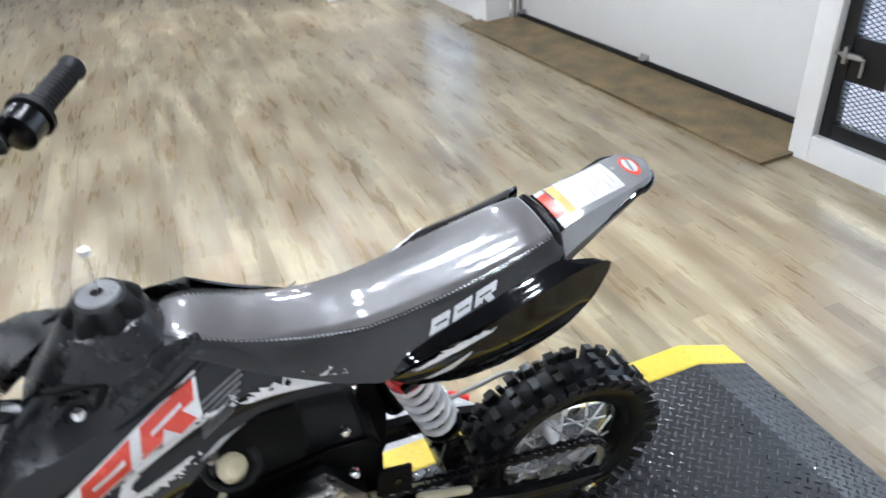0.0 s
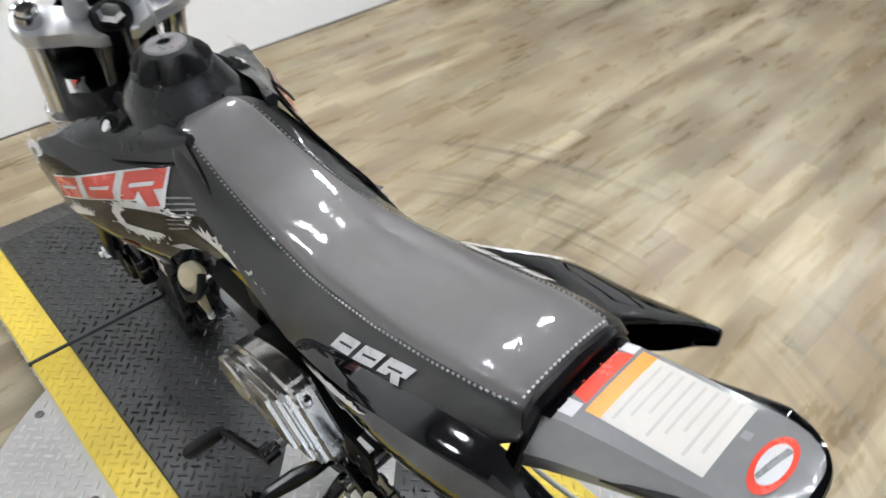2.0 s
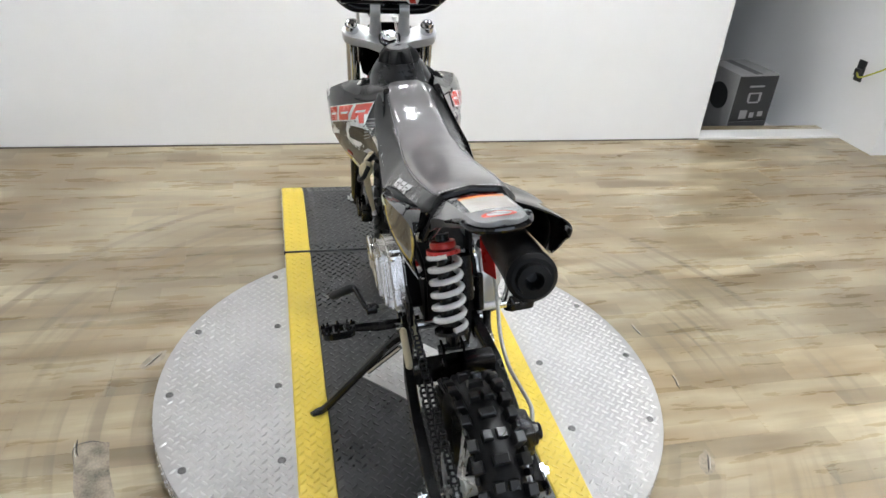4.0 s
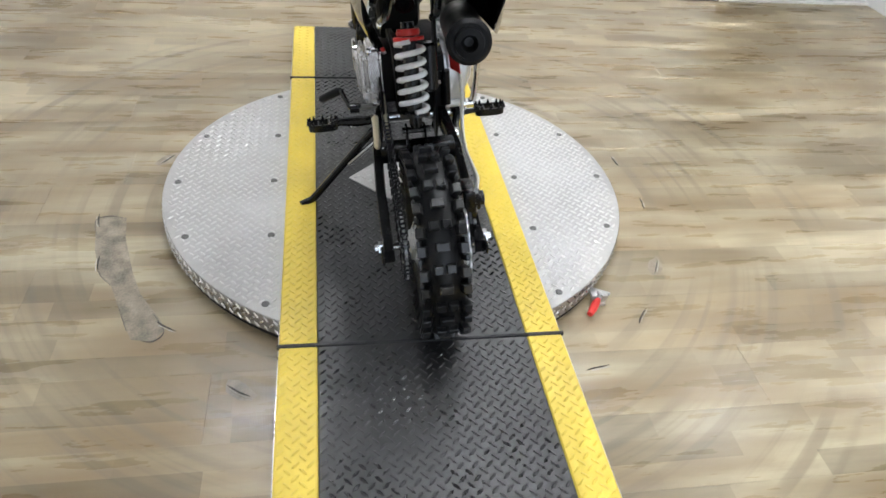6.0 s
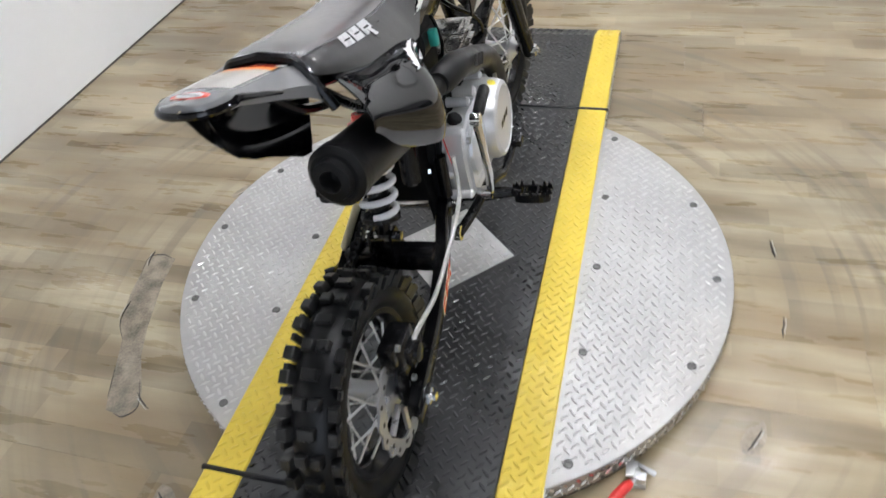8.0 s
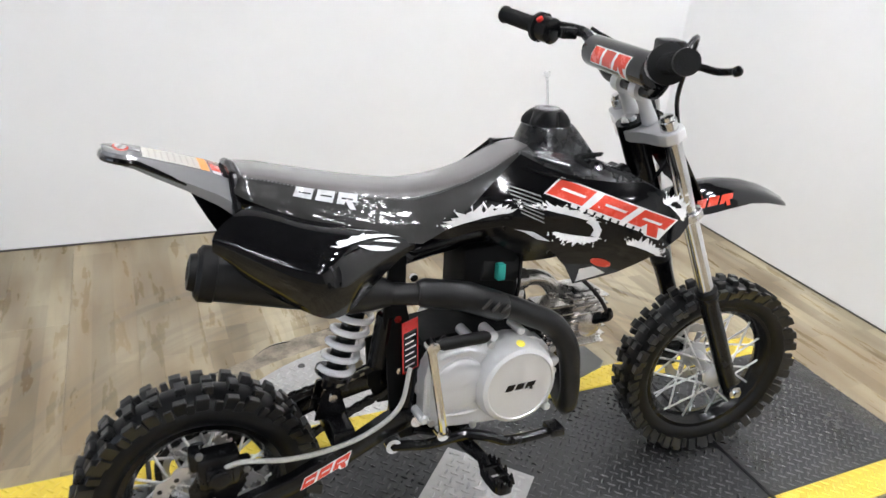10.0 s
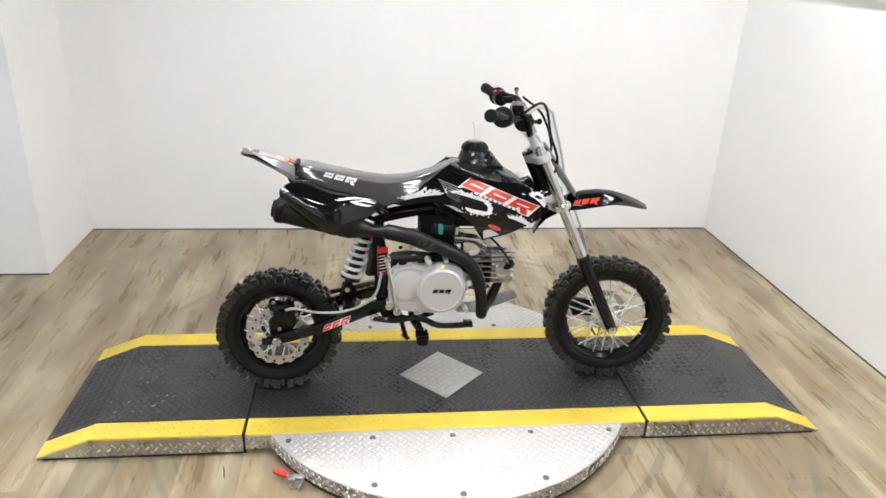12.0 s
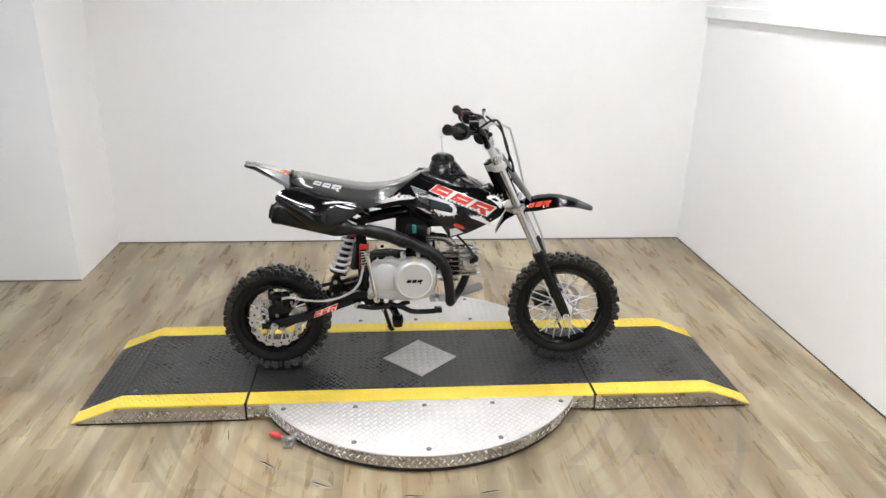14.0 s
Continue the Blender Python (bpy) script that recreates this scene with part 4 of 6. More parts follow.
logo(pad, lambda u, v, k: on_pad(0.068 - u, 0.026 - v, k + 0.0002), 0.130, 0.030, slit=None)
for s in (1, -1):
    e, b = END.copy() if s > 0 else END_R.copy(), Vector((half[-1].x, s * half[-1].y, half[-1].z))
    way = (e - (Vector((0.150, 0.255, 0.938)) if s > 0 else Vector((0.150, -0.245, 0.948)))).normalized()
    e = e + way * 0.004
    grip = part("grip", tube([e, e - way * 0.006, e - way * 0.012, e - way * 0.105, e - way * 0.108, e - way * 0.116], [0.018, 0.0185, 0.0158, 0.0158, 0.030, 0.030], 20, smooth=False), "grip_rubber", bar, "black ribbed rubber grip")
    for k in range(11):
        part("rib", lathe([(0.0156, -0.0015), (0.0168, 0), (0.0156, 0.0015)], e - way * (0.022 + 0.0075 * k), way, 18), "grip_rubber", grip)
    c = e - way * 0.135
    housing = part("switch_housing" if s > 0 else "throttle_housing", tube([c + way * 0.018, c + way * 0.014, c - way * 0.014, c - way * 0.018], [0.016, 0.026, 0.026, 0.016], 18, smooth=False), "frame_paint", bar, "black control housing")
    if s > 0:
        part("kill_button", lathe([(0, 0), (0.007, 0), (0.007, 0.006), (0, 0.007)], c + Vector((-0.018, 0, 0.018)), (-0.6, 0, 0.8), 12), "red_plastic", housing, "red kill button")
    perch = part("lever_perch", box(c.x + 0.006, c.x + 0.040, c.y - s * 0.045 - 0.012, c.y - s * 0.045 + 0.012, c.z - 0.010, c.z + 0.012, 0.004), "frame_paint", bar)
    p = c + Vector((0.035, -s * 0.045, 0.0))
    tip = Vector((0.232, 0.365, 0.942)) if s > 0 else Vector((0.249, -0.275, 0.945))
    part("lever", tube([p, p.lerp(tip, 0.35) + Vector((0.012, 0, -0.004)), p.lerp(tip, 0.7) + Vector((0.006, 0, -0.006)), tip], [0.007, 0.006, 0.0055, 0.005], 8), "frame_paint", perch, "black hand lever")
    part("lever_ball", lathe([(0, -0.008), (0.006, -0.006), (0.0085, 0), (0.006, 0.006), (0, 0.008)], tip, (0, 1, 0), 12), "frame_paint", perch)
    if s < 0:
        part("reservoir", box(c.x + 0.02, c.x + 0.055, c.y + 0.030, c.y + 0.070, c.z + 0.008, c.z + 0.030, 0.004), "frame_paint", perch, "black brake fluid reservoir")
# hoses
P0 = Vector((half[-1].x + 0.03, -0.17, half[-1].z))
part("brake_hose", tube([P0, P0 + Vector((0.05, 0.06, 0.016)), Vector((0.318, 0.020, 0.925)), Vector((0.334, 0.071, 0.900)), fork(0.10, 0.075, 0.064), fork(0.30, 0.085, 0.040), fork(0.6, 0.10, 0.03), fork(0.85, 0.085, 0.0)], 0.0042, 8), "braided_hose", bar, "braided front brake hose")
part("throttle_cable", tube([P0 + Vector((-0.02, -0.03, 0.0)), P0 + Vector((0.06, 0.04, 0.03)), Vector((0.315, -0.05, 0.86)), Vector((0.345, -0.03, 0.76)), Vector((0.29, -0.02, 0.66)), Vector((0.18, -0.02, 0.62)), Vector((0.07, -0.02, 0.575))], 0.0042, 8), "frame_paint", bar, "black throttle cable")
part("wiring", tube([Vector((0.24, 0.17, 0.945)), Vector((0.30, 0.09, 0.90)), Vector((0.33, 0.03, 0.80)), Vector((0.30, 0.02, 0.69))], 0.004, 8), "frame_paint", bar, "black wiring loom")
# number plate in front of the fork
def on_plate(u, v):
    c = fork(v, u, 0.026 + 0.115 * max(v, 0) - 3.0 * u * u)
    return c
part("number_plate", sheet([(-0.06, 0.03), (-0.045, 0.0), (0.045, 0.0), (0.06, 0.03), (0.078, 0.14), (0.066, 0.27), (0.05, 0.30), (-0.05, 0.30), (-0.066, 0.27), (-0.078, 0.14)], on_plate, 0.003, 0.02), "gloss_plastic", stem, "black front number plate")
part("front_caliper", join(box(FA.x - 0.112, FA.x - 0.038, 0.045, 0.08, 0.196, 0.258, 0.008), box(FA.x - 0.098, FA.x - 0.052, 0.036, 0.090, 0.208, 0.246, 0.006), box(FA.x - 0.120, FA.x - 0.100, 0.050, 0.076, 0.214, 0.240, 0.005), tube([(FA.x - 0.060, 0.085, 0.195), (FA.x - 0.035, 0.088, 0.215), (FA.x - 0.015, 0.090, 0.260)], 0.008, 8)), "frame_paint", stem, "black front brake caliper")

# front mudguard
FEND = [(0.286, 0.530, 0.020, 0.004), (0.300, 0.566, 0.034, 0.010), (0.320, 0.602, 0.044, 0.018), (0.355, 0.634, 0.052, 0.026), (0.395, 0.657, 0.056, 0.036), (0.440, 0.671, 0.057, 0.044), (0.490, 0.677, 0.056, 0.040), (0.535, 0.674, 0.053, 0.030), (0.580, 0.663, 0.048, 0.022), (0.620, 0.647, 0.040, 0.015), (0.643, 0.635, 0.030, 0.009), (0.652, 0.630, 0.018, 0.005)]


def fender_at(s, a):
    """s along the mudguard (0 to 1), a across (-1 to 1)."""
    x, z, w, d = (float(np.interp(s * (len(FEND) - 1), range(len(FEND)), [row[k] for row in FEND])) for k in range(4))
    t = abs(a)
    drop = d * (t ** 2.6)
    return Vector((x, w * math.sin(a * 1.45) / math.sin(1.45), z - drop + 0.004 * max(0, 1 - 4 * t)))


rows = [[fender_at(k / 22, -1 + j / 7) for j in range(15)] for k in range(23)]
bm = loft(rows, closed=False, caps=False)
bmesh.ops.recalc_face_normals(bm, faces=bm.faces)
bmesh.ops.solidify(bm, geom=bm.faces[:], thickness=0.0028)
fender = part("front_mudguard", bm, "gloss_plastic", stem, "glossy black front mudguard")
for s in (1, -1):
    logo(fender, lambda u, v, k, s=s: fender_at(0.38 + (0.058 - u if s > 0 else u) / 0.28, s * (0.86 - v / 0.05)) + Vector((0, s * k * 1.6, k * 2)), 0.044, 0.011, back=None, slit=None, step=0.008)

# tank
bm = bmesh.new()
rings = []
for z, x0, x1, w in curve(((0.560, -0.03, 0.15, 0.04), (0.62, -0.06, 0.20, 0.070), (0.68, -0.050, 0.205, 0.080), (0.715, -0.030, 0.195, 0.078), (0.745, -0.004, 0.175, 0.072), (0.768, 0.022, 0.156, 0.063), (0.785, 0.030, 0.142, 0.055), (0.795, 0.034, 0.133, 0.0490), (0.801, 0.037, 0.127, 0.045)), 3):
    ring = []
    for j in range(40):
        a = 2 * math.pi * j / 40
        c, s = math.cos(a), math.sin(a)
        e = 0.92
        ring.append(bm.verts.new(((x0 + x1) / 2 + (x1 - x0) / 2 * math.copysign(abs(c) ** e, c), 0.009 * min(1, max(0, (z - 0.70) / 0.08)) + w * math.copysign(abs(s) ** e, s), z)))
    rings.append(ring)
skin(bm, rings)
tank = part("fuel_tank", bm, "tank_plastic", bike, "satin black plastic fuel tank", angle=60)
CAP = Vector((0.079, 0.010, 0.799))
bm = bmesh.new()
rings = []
for r, z, lobe in ((0.036, -0.004, 0.0), (0.0400, 0.000, 0.0), (0.0405, 0.004, 0.13), (0.0385, 0.013, 0.14), (0.0345, 0.021, 0.09), (0.030, 0.0265, 0.02), (0.022, 0.0295, 0.0)):
    rings.append([bm.verts.new(CAP + Vector((r * (1 + lobe * (math.cos(7 * a) - 0.6 * max(0, -math.cos(7 * a)) ** 3)) * math.cos(a), r * (1 + lobe * (math.cos(7 * a) - 0.6 * max(0, -math.cos(7 * a)) ** 3)) * math.sin(a), z))) for a in (2 * math.pi * j / 84 for j in range(84))])
skin(bm, rings)
cap = part("fuel_cap", bm, "grip_rubber", tank, "black lobed fuel cap")
part("cap_disc", lathe([(0.006, 0.027), (0.025, 0.0270), (0.022, 0.0312), (0.007, 0.0325)], CAP, (0, 0, 1), 32), "decal_grey", cap)
part("vent_tube", tube([CAP + Vector((0, 0, 0.025)), CAP + Vector((-0.002, 0.001, 0.055)), CAP + Vector((-0.005, 0.003, 0.085))], 0.0022, 8), "clear_tube", cap, "clear vent tube with a white tip")
part("vent_tip", lathe([(0, -0.006), (0.006, -0.003), (0.006, 0.004), (0, 0.006)], CAP + Vector((-0.005, 0.003, 0.088)), (0, 0, 1), 10), "decal_white", cap)

# seat: rows of x, top, half width of the top, bottom edge, half width at the bottom
SEAT = [(-0.478, 0.751, 0.0453, 0.737, 0.066), (-0.47, 0.764, 0.0500, 0.732, 0.073), (-0.43, 0.760, 0.0564, 0.714, 0.084), (-0.38, 0.749, 0.0588, 0.695, 0.0925), (-0.31, 0.735, 0.059, 0.670, 0.0985), (-0.25, 0.725, 0.0570, 0.652, 0.0995), (-0.2, 0.720, 0.0545, 0.641, 0.0985), (-0.15, 0.722, 0.0500, 0.660, 0.092), (-0.1, 0.730, 0.0465, 0.688, 0.0855), (-0.05, 0.744, 0.0435, 0.720, 0.079), (-0.01, 0.762, 0.0405, 0.747, 0.069), (0.01, 0.770, 0.0375, 0.753, 0.060), (0.024, 0.772, 0.0310, 0.757, 0.048), (0.034, 0.771, 0.0215, 0.760, 0.034), (0.041, 0.768, 0.0100, 0.761, 0.017)]


def seat_at(x, f):
    """The seat's surface on its left half: f from 0 on the ridge over 1 at the seam to 2 at the bottom edge."""
    t, w, b, wb = (float(np.interp(x, [r[0] for r in SEAT], [r[k] for r in SEAT])) for k in (1, 2, 3, 4))
    h = t - b
    if f <= 1:
        a, c = (float(np.interp(f, [0, 0.35, 0.7, 0.9, 1], v)) for v in ([0, 0.42, 0.80, 0.955, 1.0], [1.0, 0.985, 0.93, 0.865, 0.80]))
        return Vector((x, w * a, b + h * c))
    g = f - 1
    bulge = 0.006 * math.sin(math.pi * g)
    return Vector((x, w + (wb - w) * g ** 0.9 + bulge, b + h * 0.80 * (1 - g) ** 1.1))


def nudge(bm):
    """The front of the seat sits a little to the left of the middle."""
    for v in bm.verts:
        v.co.y += 0.009 * min(1, max(0, (v.co.x + 0.20) / 0.20))
    return bm


def seat_piece(f0, f1, steps, both):
    fs = [f0 + (f1 - f0) * k / steps for k in range(steps + 1)]
    xs = [SEAT[0][0] + (0.006 - SEAT[0][0]) * (k / 42) for k in range(43)] + [0.016, 0.024, 0.029, 0.034, 0.0375, 0.041]
    rows = []
    for x in xs:
        left = [seat_at(x, f) for f in fs]
        rows.append([Vector((p.x, -p.y, p.z)) for p in left[::-1]] + left[1:] if both else left)
    return rows


rows = seat_piece(0, 1, 8, True)
bm = loft([r + [Vector((r[-1].x, r[-1].y * 0.9, r[-1].z - 0.012)), Vector((r[0].x, r[0].y * 0.9, r[0].z - 0.012))] for r in rows])
seat = part("seat", nudge(bm), "seat_vinyl", bike, "shiny grey vinyl seat cover", angle=50)
for s in (1, -1):
    bm = bmesh.new()
    skin(bm, [[bm.verts.new((p.x, s * p.y, p.z)) for p in r + [Vector((r[-1].x, r[-1].y * 0.6, r[-1].z)), Vector((r[0].x, r[0].y * 0.6, r[0].z - 0.004))]] for r in seat_piece(1.0, 2, 7, False)])
    part("seat_side", nudge(bm), "seat_side_vinyl", seat, "dark vinyl seat side", angle=50)
    bm = bmesh.new()
    for x in np.linspace(-0.462, 0.0, 84):
        p = seat_at(float(x), 1.03)
        box(p.x - 0.0012, p.x + 0.0012, s * p.y - 0.0009, s * p.y + 0.0009, p.z - 0.0004, p.z + 0.0010, bm=bm)
    tagged(part("stitching", nudge(bm), "decal_grey", seat, "row of pale stitches"), kind="stuff")
    flip = (lambda u, v, k, s=s: (lambda p: Vector((p.x, s * (p.y + 0.0012 + k), p.z + k * 0.6)))(seat_at((-0.272 - u) if s > 0 else (-0.398 + u), (1.50 - u) - v / 0.062 if s > 0 else 1.30 - 0.4 * u - v / 0.062)))
    logo(seat, flip, 0.098, 0.0145 if s > 0 else 0.017, "decal_silver", None, 0.008, slit="seat_side_vinyl")
bm = bmesh.new()
for y in np.linspace(-0.046, 0.046, 20):
    p = seat_at(-0.466, min(1.0, abs(float(y)) / 0.0505))
    box(p.x - 0.0009, p.x + 0.0009, float(y) - 0.0012, float(y) + 0.0012, p.z + 0.0002, p.z + 0.0014, bm=bm)
tagged(part("rear_stitching", bm, "decal_silver", seat, "row of pale stitches along the rear edge"), kind="stuff")
part("seat_strap", tube([(-0.476, y * 1.0, float(np.interp(abs(y), [0, 0.045, 0.06, 0.078], [0.764, 0.757, 0.730, 0.690]))) for y in np.linspace(-0.078, 0.078, 21)], 0.007, 8, 2), "frame_paint", bike, "black rubber edge behind the seat")

# tail
TAIL = [(-0.470, 0.748, 0.0455, 0.066, 0.052), (-0.50, 0.762, 0.0435, 0.062, 0.042), (-0.54, 0.774, 0.0415, 0.056, 0.031), (-0.58, 0.785, 0.0395, 0.050, 0.022), (-0.605, 0.792, 0.0380, 0.0445, 0.016)]
TAIL += [(-0.605 - 0.037 * math.sin(a), 0.792 + 0.007 * math.sin(a), 0.0380 * max(math.cos(a), 0.05) ** 0.62, 0.0445 * max(math.cos(a), 0.05) ** 0.62, 0.016 - 0.005 * math.sin(a)) for a in (radians(d) for d in (15, 30, 45, 58, 70, 80, 88))]


def tail_at(x, y, lift=0.0):
    t, w = (float(np.interp(-x, [-r[0] for r in TAIL], [r[k] for r in TAIL])) for k in (1, 2))
    return Vector((x, y, t + 0.0035 * (1 - min(1, (y / w) ** 2)) + lift))


bm = bmesh.new()
rings = []
for x in [r[0] for r in TAIL]:
    t, w, wb, d = (float(np.interp(-x, [-r[0] for r in TAIL], [r[k] for r in TAIL])) for k in (1, 2, 3, 4))
    top = [(y * w, t + 0.0035 * (1 - y * y)) for y in (-1, -0.7, -0.35, 0, 0.35, 0.7, 1)]
    rings.append([bm.verts.new((x, y, z)) for y, z in [(-wb, t - d), (-wb * 1.01, t - d * 0.6)] + top + [(wb * 1.01, t - d * 0.6), (wb, t - d), (wb * 0.85, t - d + 0.003), (0, t - d * 0.35), (-wb * 0.85, t - d + 0.003)]])
skin(bm, rings)
tail = part("tail_mudguard", bm, "tail_plastic", bike, "glossy dark rear mudguard", angle=40)
edge_line = [(-0.60 - 0.044 * math.cos(a), 0.0465 * math.copysign(abs(math.sin(a)) ** 0.75, math.sin(a)), 0.783 + 0.006 * math.cos(a)) for a in (radians(d) for d in range(-90, 91, 15))]
part("tail_rim", tube([(-0.54, -0.0545, 0.752)] + edge_line + [(-0.54, 0.0545, 0.752)], [0.0025] + [0.0045] * 13 + [0.0025], 8, 3), "gloss_plastic", tail, "black rim round the tail")
part("front_band", sheet([(-0.474, -0.047), (-0.474, 0.047), (-0.490, 0.046), (-0.490, -0.046)], lambda u, v: tail_at(u, v, 0.0006), step=0.01), "gloss_plastic", tail, "black band behind the seat")
TL = lambda u, v, k: tail_at(-0.506 - u, v, 0.0006 + k)
part("sticker", sheet([(0.012, -0.0385), (0.012, 0.029), (0.086, 0.031), (0.086, -0.0335)], lambda u, v: TL(u, v, 0), step=0.02), "label_white", tail, "white paper warning label")
part("sticker", sheet([(0.0, -0.0395), (0.0, 0.029), (0.012, 0.029), (0.012, -0.0385)], lambda u, v: TL(u, v, 0), step=0.02), "decal_orange", tail, "orange warning band")
part("sticker", sheet([(-0.018, -0.030), (-0.018, 0.020), (-0.003, 0.024), (-0.003, -0.033)], lambda u, v: TL(u, v, 0), step=0.02), "decal_red", tail, "red warning band")
for k in range(8):
    u = 0.018 + 0.0083 * k
    part("text_bar", sheet([(u, -0.032), (u, 0.025 - 0.008 * (k % 3)), (u + 0.0024, 0.025 - 0.008 * (k % 3)), (u + 0.0024, -0.032)], lambda u, v: TL(u, v, 0.0005), step=0.03), "label_text", tail)
for v0, v1 in ((-0.043, -0.033), (0.025, 0.038)):
    part("sticker", sheet([(-0.017, v0), (-0.017, v1), (-0.004, v1), (-0.004, v0)], lambda u, v: TL(u, v, 0), step=0.02), "decal_silver", tail, "torn pale corner of the warning label")
part("sticker", sheet([(0.088, -0.013), (0.088, -0.006), (0.094, -0.006), (0.094, -0.013)], lambda u, v: TL(u, v, 0), step=0.02), "decal_grey", tail, "small grey mark")
oval = lambda r, n=24: [(0.112 + 0.0105 * r * math.cos(2 * math.pi * j / n), 0.024 * r * math.sin(2 * math.pi * j / n)) for j in range(n)]
part("badge", sheet(oval(1.0), lambda u, v: TL(u, v, 0), step=0.02), "decal_red", tail, "red oval badge")
part("badge", sheet(oval(0.72), lambda u, v: TL(u, v, 0.0005), step=0.02), "decal_silver", tail, "grey oval inside the badge")
part("badge", sheet([(0.107, 0.014), (0.110, 0.015), (0.1145, -0.004), (0.117, -0.014), (0.113, -0.015), (0.1095, 0.0)], lambda u, v: TL(u, v, 0.001), step=0.02), "decal_grey", tail)


# side panels: outlines in x and z, laid on a curved flank
def shroud_y(x, z):
    k = min(1, max(0, (x + 0.08) / 0.34))
    y = 0.088 + 0.070 * (k * k * (3 - 2 * k))
    return y - 0.9 * max(0, 0.60 - z) ** 1.3 - 0.45 * max(0, z - 0.685)


def soft(x, xs, ys):
    """Interpolation with rounded corners."""
    return sum(float(np.interp(x + d * 0.008, xs, ys)) for d in range(-3, 4)) / 7


# right rear panel, a hood over the silencer: x, inner edge y and z, widest y and its z, lower edge y and z
HOOD = [(-0.522, 0.064, 0.724, 0.146, 0.700, 0.144, 0.694), (-0.508, 0.065, 0.721, 0.149, 0.690, 0.144, 0.668), (-0.493, 0.066, 0.717, 0.152, 0.680, 0.143, 0.652), (-0.465, 0.070, 0.709, 0.158, 0.660, 0.142, 0.620), (-0.43, 0.075, 0.698, 0.166, 0.638, 0.149, 0.596), (-0.40, 0.078, 0.692, 0.172, 0.622, 0.160, 0.580), (-0.367, 0.081, 0.686, 0.177, 0.606, 0.171, 0.564), (-0.342, 0.083, 0.681, 0.168, 0.606, 0.163, 0.570), (-0.30, 0.086, 0.673, 0.138, 0.620, 0.136, 0.592), (-0.25, 0.090, 0.660, 0.108, 0.636, 0.108, 0.618), (-0.212, 0.091, 0.647, 0.094, 0.643, 0.094, 0.638)]


def hood_row(x):
    return [soft(x, [h[0] for h in HOOD], [h[k] for h in HOOD]) for k in range(1, 7)]


def hood_y(x, z):
    """Half width of the hood at the place x and the height z."""
    yi, zt, yo, zo, yb, zb = hood_row(x)
    if z >= zo:
        c = min(1, (z - zo) / max(zt - zo, 0.001))
        return yi + (yo - yi) * (1 - c ** 2.5) ** 0.4
    return yo + (yb - yo) * min(1, (zo - z) / max(zo - zb, 0.001)) ** 2


def wing_y(x, z):
    """Half width of the left rear panel, which tucks in towards its lower edge."""
    k = min(1, max(0, (-0.20 - x) / 0.30))
    low = min(1, max(0, (0.725 - z) / 0.10))
    low = low * low * (3 - 2 * low)
    return 0.090 + 0.022 * math.sin(k * math.pi * 0.85) + 0.016 * low * (1 - k) - 0.050 * max(0, (0.68 - z) / 0.12) ** 1.6


def splash(cx, cz, length, height, tilt, seed, spikes=13):
    """A paint splash: a crescent with short bristles along its outer edge."""
    rnd = random.Random(seed)
    pts = []
    n = spikes * 2
    for k in range(n + 1):
        a = radians(172 - 164 * k / n)
        r = 1.0 + (rnd.uniform(0.16, 0.62) if k % 2 else rnd.uniform(-0.10, 0.04))
        lean = rnd.uniform(-0.10, 0.16) if k % 2 else 0.0
        pts.append((0.5 * r ** 0.5 * math.cos(a - lean), 0.62 * r * math.sin(a - lean)))
    for k in range(1, 9):
        a = radians(8 + 164 * k / 9)
        r = rnd.uniform(0.86, 1.0) if k % 2 else rnd.uniform(0.98, 1.08)
        pts.append((0.5 * math.cos(a) * r, 0.14 * math.sin(a) * r))
    c, s = math.cos(radians(tilt)), math.sin(radians(tilt))
    return [(cx + c * u * length - s * v * height, cz + s * u * length + c * v * height) for u, v in pts]


def specks(cx, cz, length, height, tilt, seed, count=9):
    """Small drops thrown off a splash."""
    rnd = random.Random(seed)
    c, s = math.cos(radians(tilt)), math.sin(radians(tilt))
    out = []
    for k in range(count):
        a, r, q = radians(rnd.uniform(10, 170)), rnd.uniform(1.25, 1.75), rnd.uniform(0.0012, 0.0030)
        u, v = 0.5 * r ** 0.6 * math.cos(a), 0.62 * r * math.sin(a)
        x, z = cx + c * u * length - s * v * height, cz + s * u * length + c * v * height
        out.append([(x - q * 0.7, z), (x, z - q * 0.6), (x + q * 0.8, z + q * 0.1), (x + q * 0.2, z + q * 1.4)])
    return out


SHROUD = [(-0.010, 0.766), (-0.058, 0.729), (-0.120, 0.684), (-0.205, 0.648), (-0.150, 0.640), (-0.095, 0.650), (-0.045, 0.652), (0.005, 0.636), (0.030, 0.610), (0.060, 0.585), (0.098, 0.530), (0.165, 0.556), (0.222, 0.590), (0.275, 0.622), (0.290, 0.645), (0.282, 0.668), (0.236, 0.703), (0.195, 0.722), (0.150, 0.722), (0.090, 0.728), (0.040, 0.742)]
WING = [(-0.532, 0.726), (-0.530, 0.712), (-0.518, 0.690), (-0.502, 0.667), (-0.484, 0.645), (-0.455, 0.622), (-0.424, 0.604), (-0.398, 0.585), (-0.380, 0.571), (-0.362, 0.565), (-0.342, 0.572), (-0.309, 0.590), (-0.251, 0.616), (-0.212, 0.644), (-0.240, 0.664), (-0.300, 0.686), (-0.370, 0.707), (-0.420, 0.721), (-0.468, 0.731), (-0.510, 0.732), (-0.525, 0.730)]
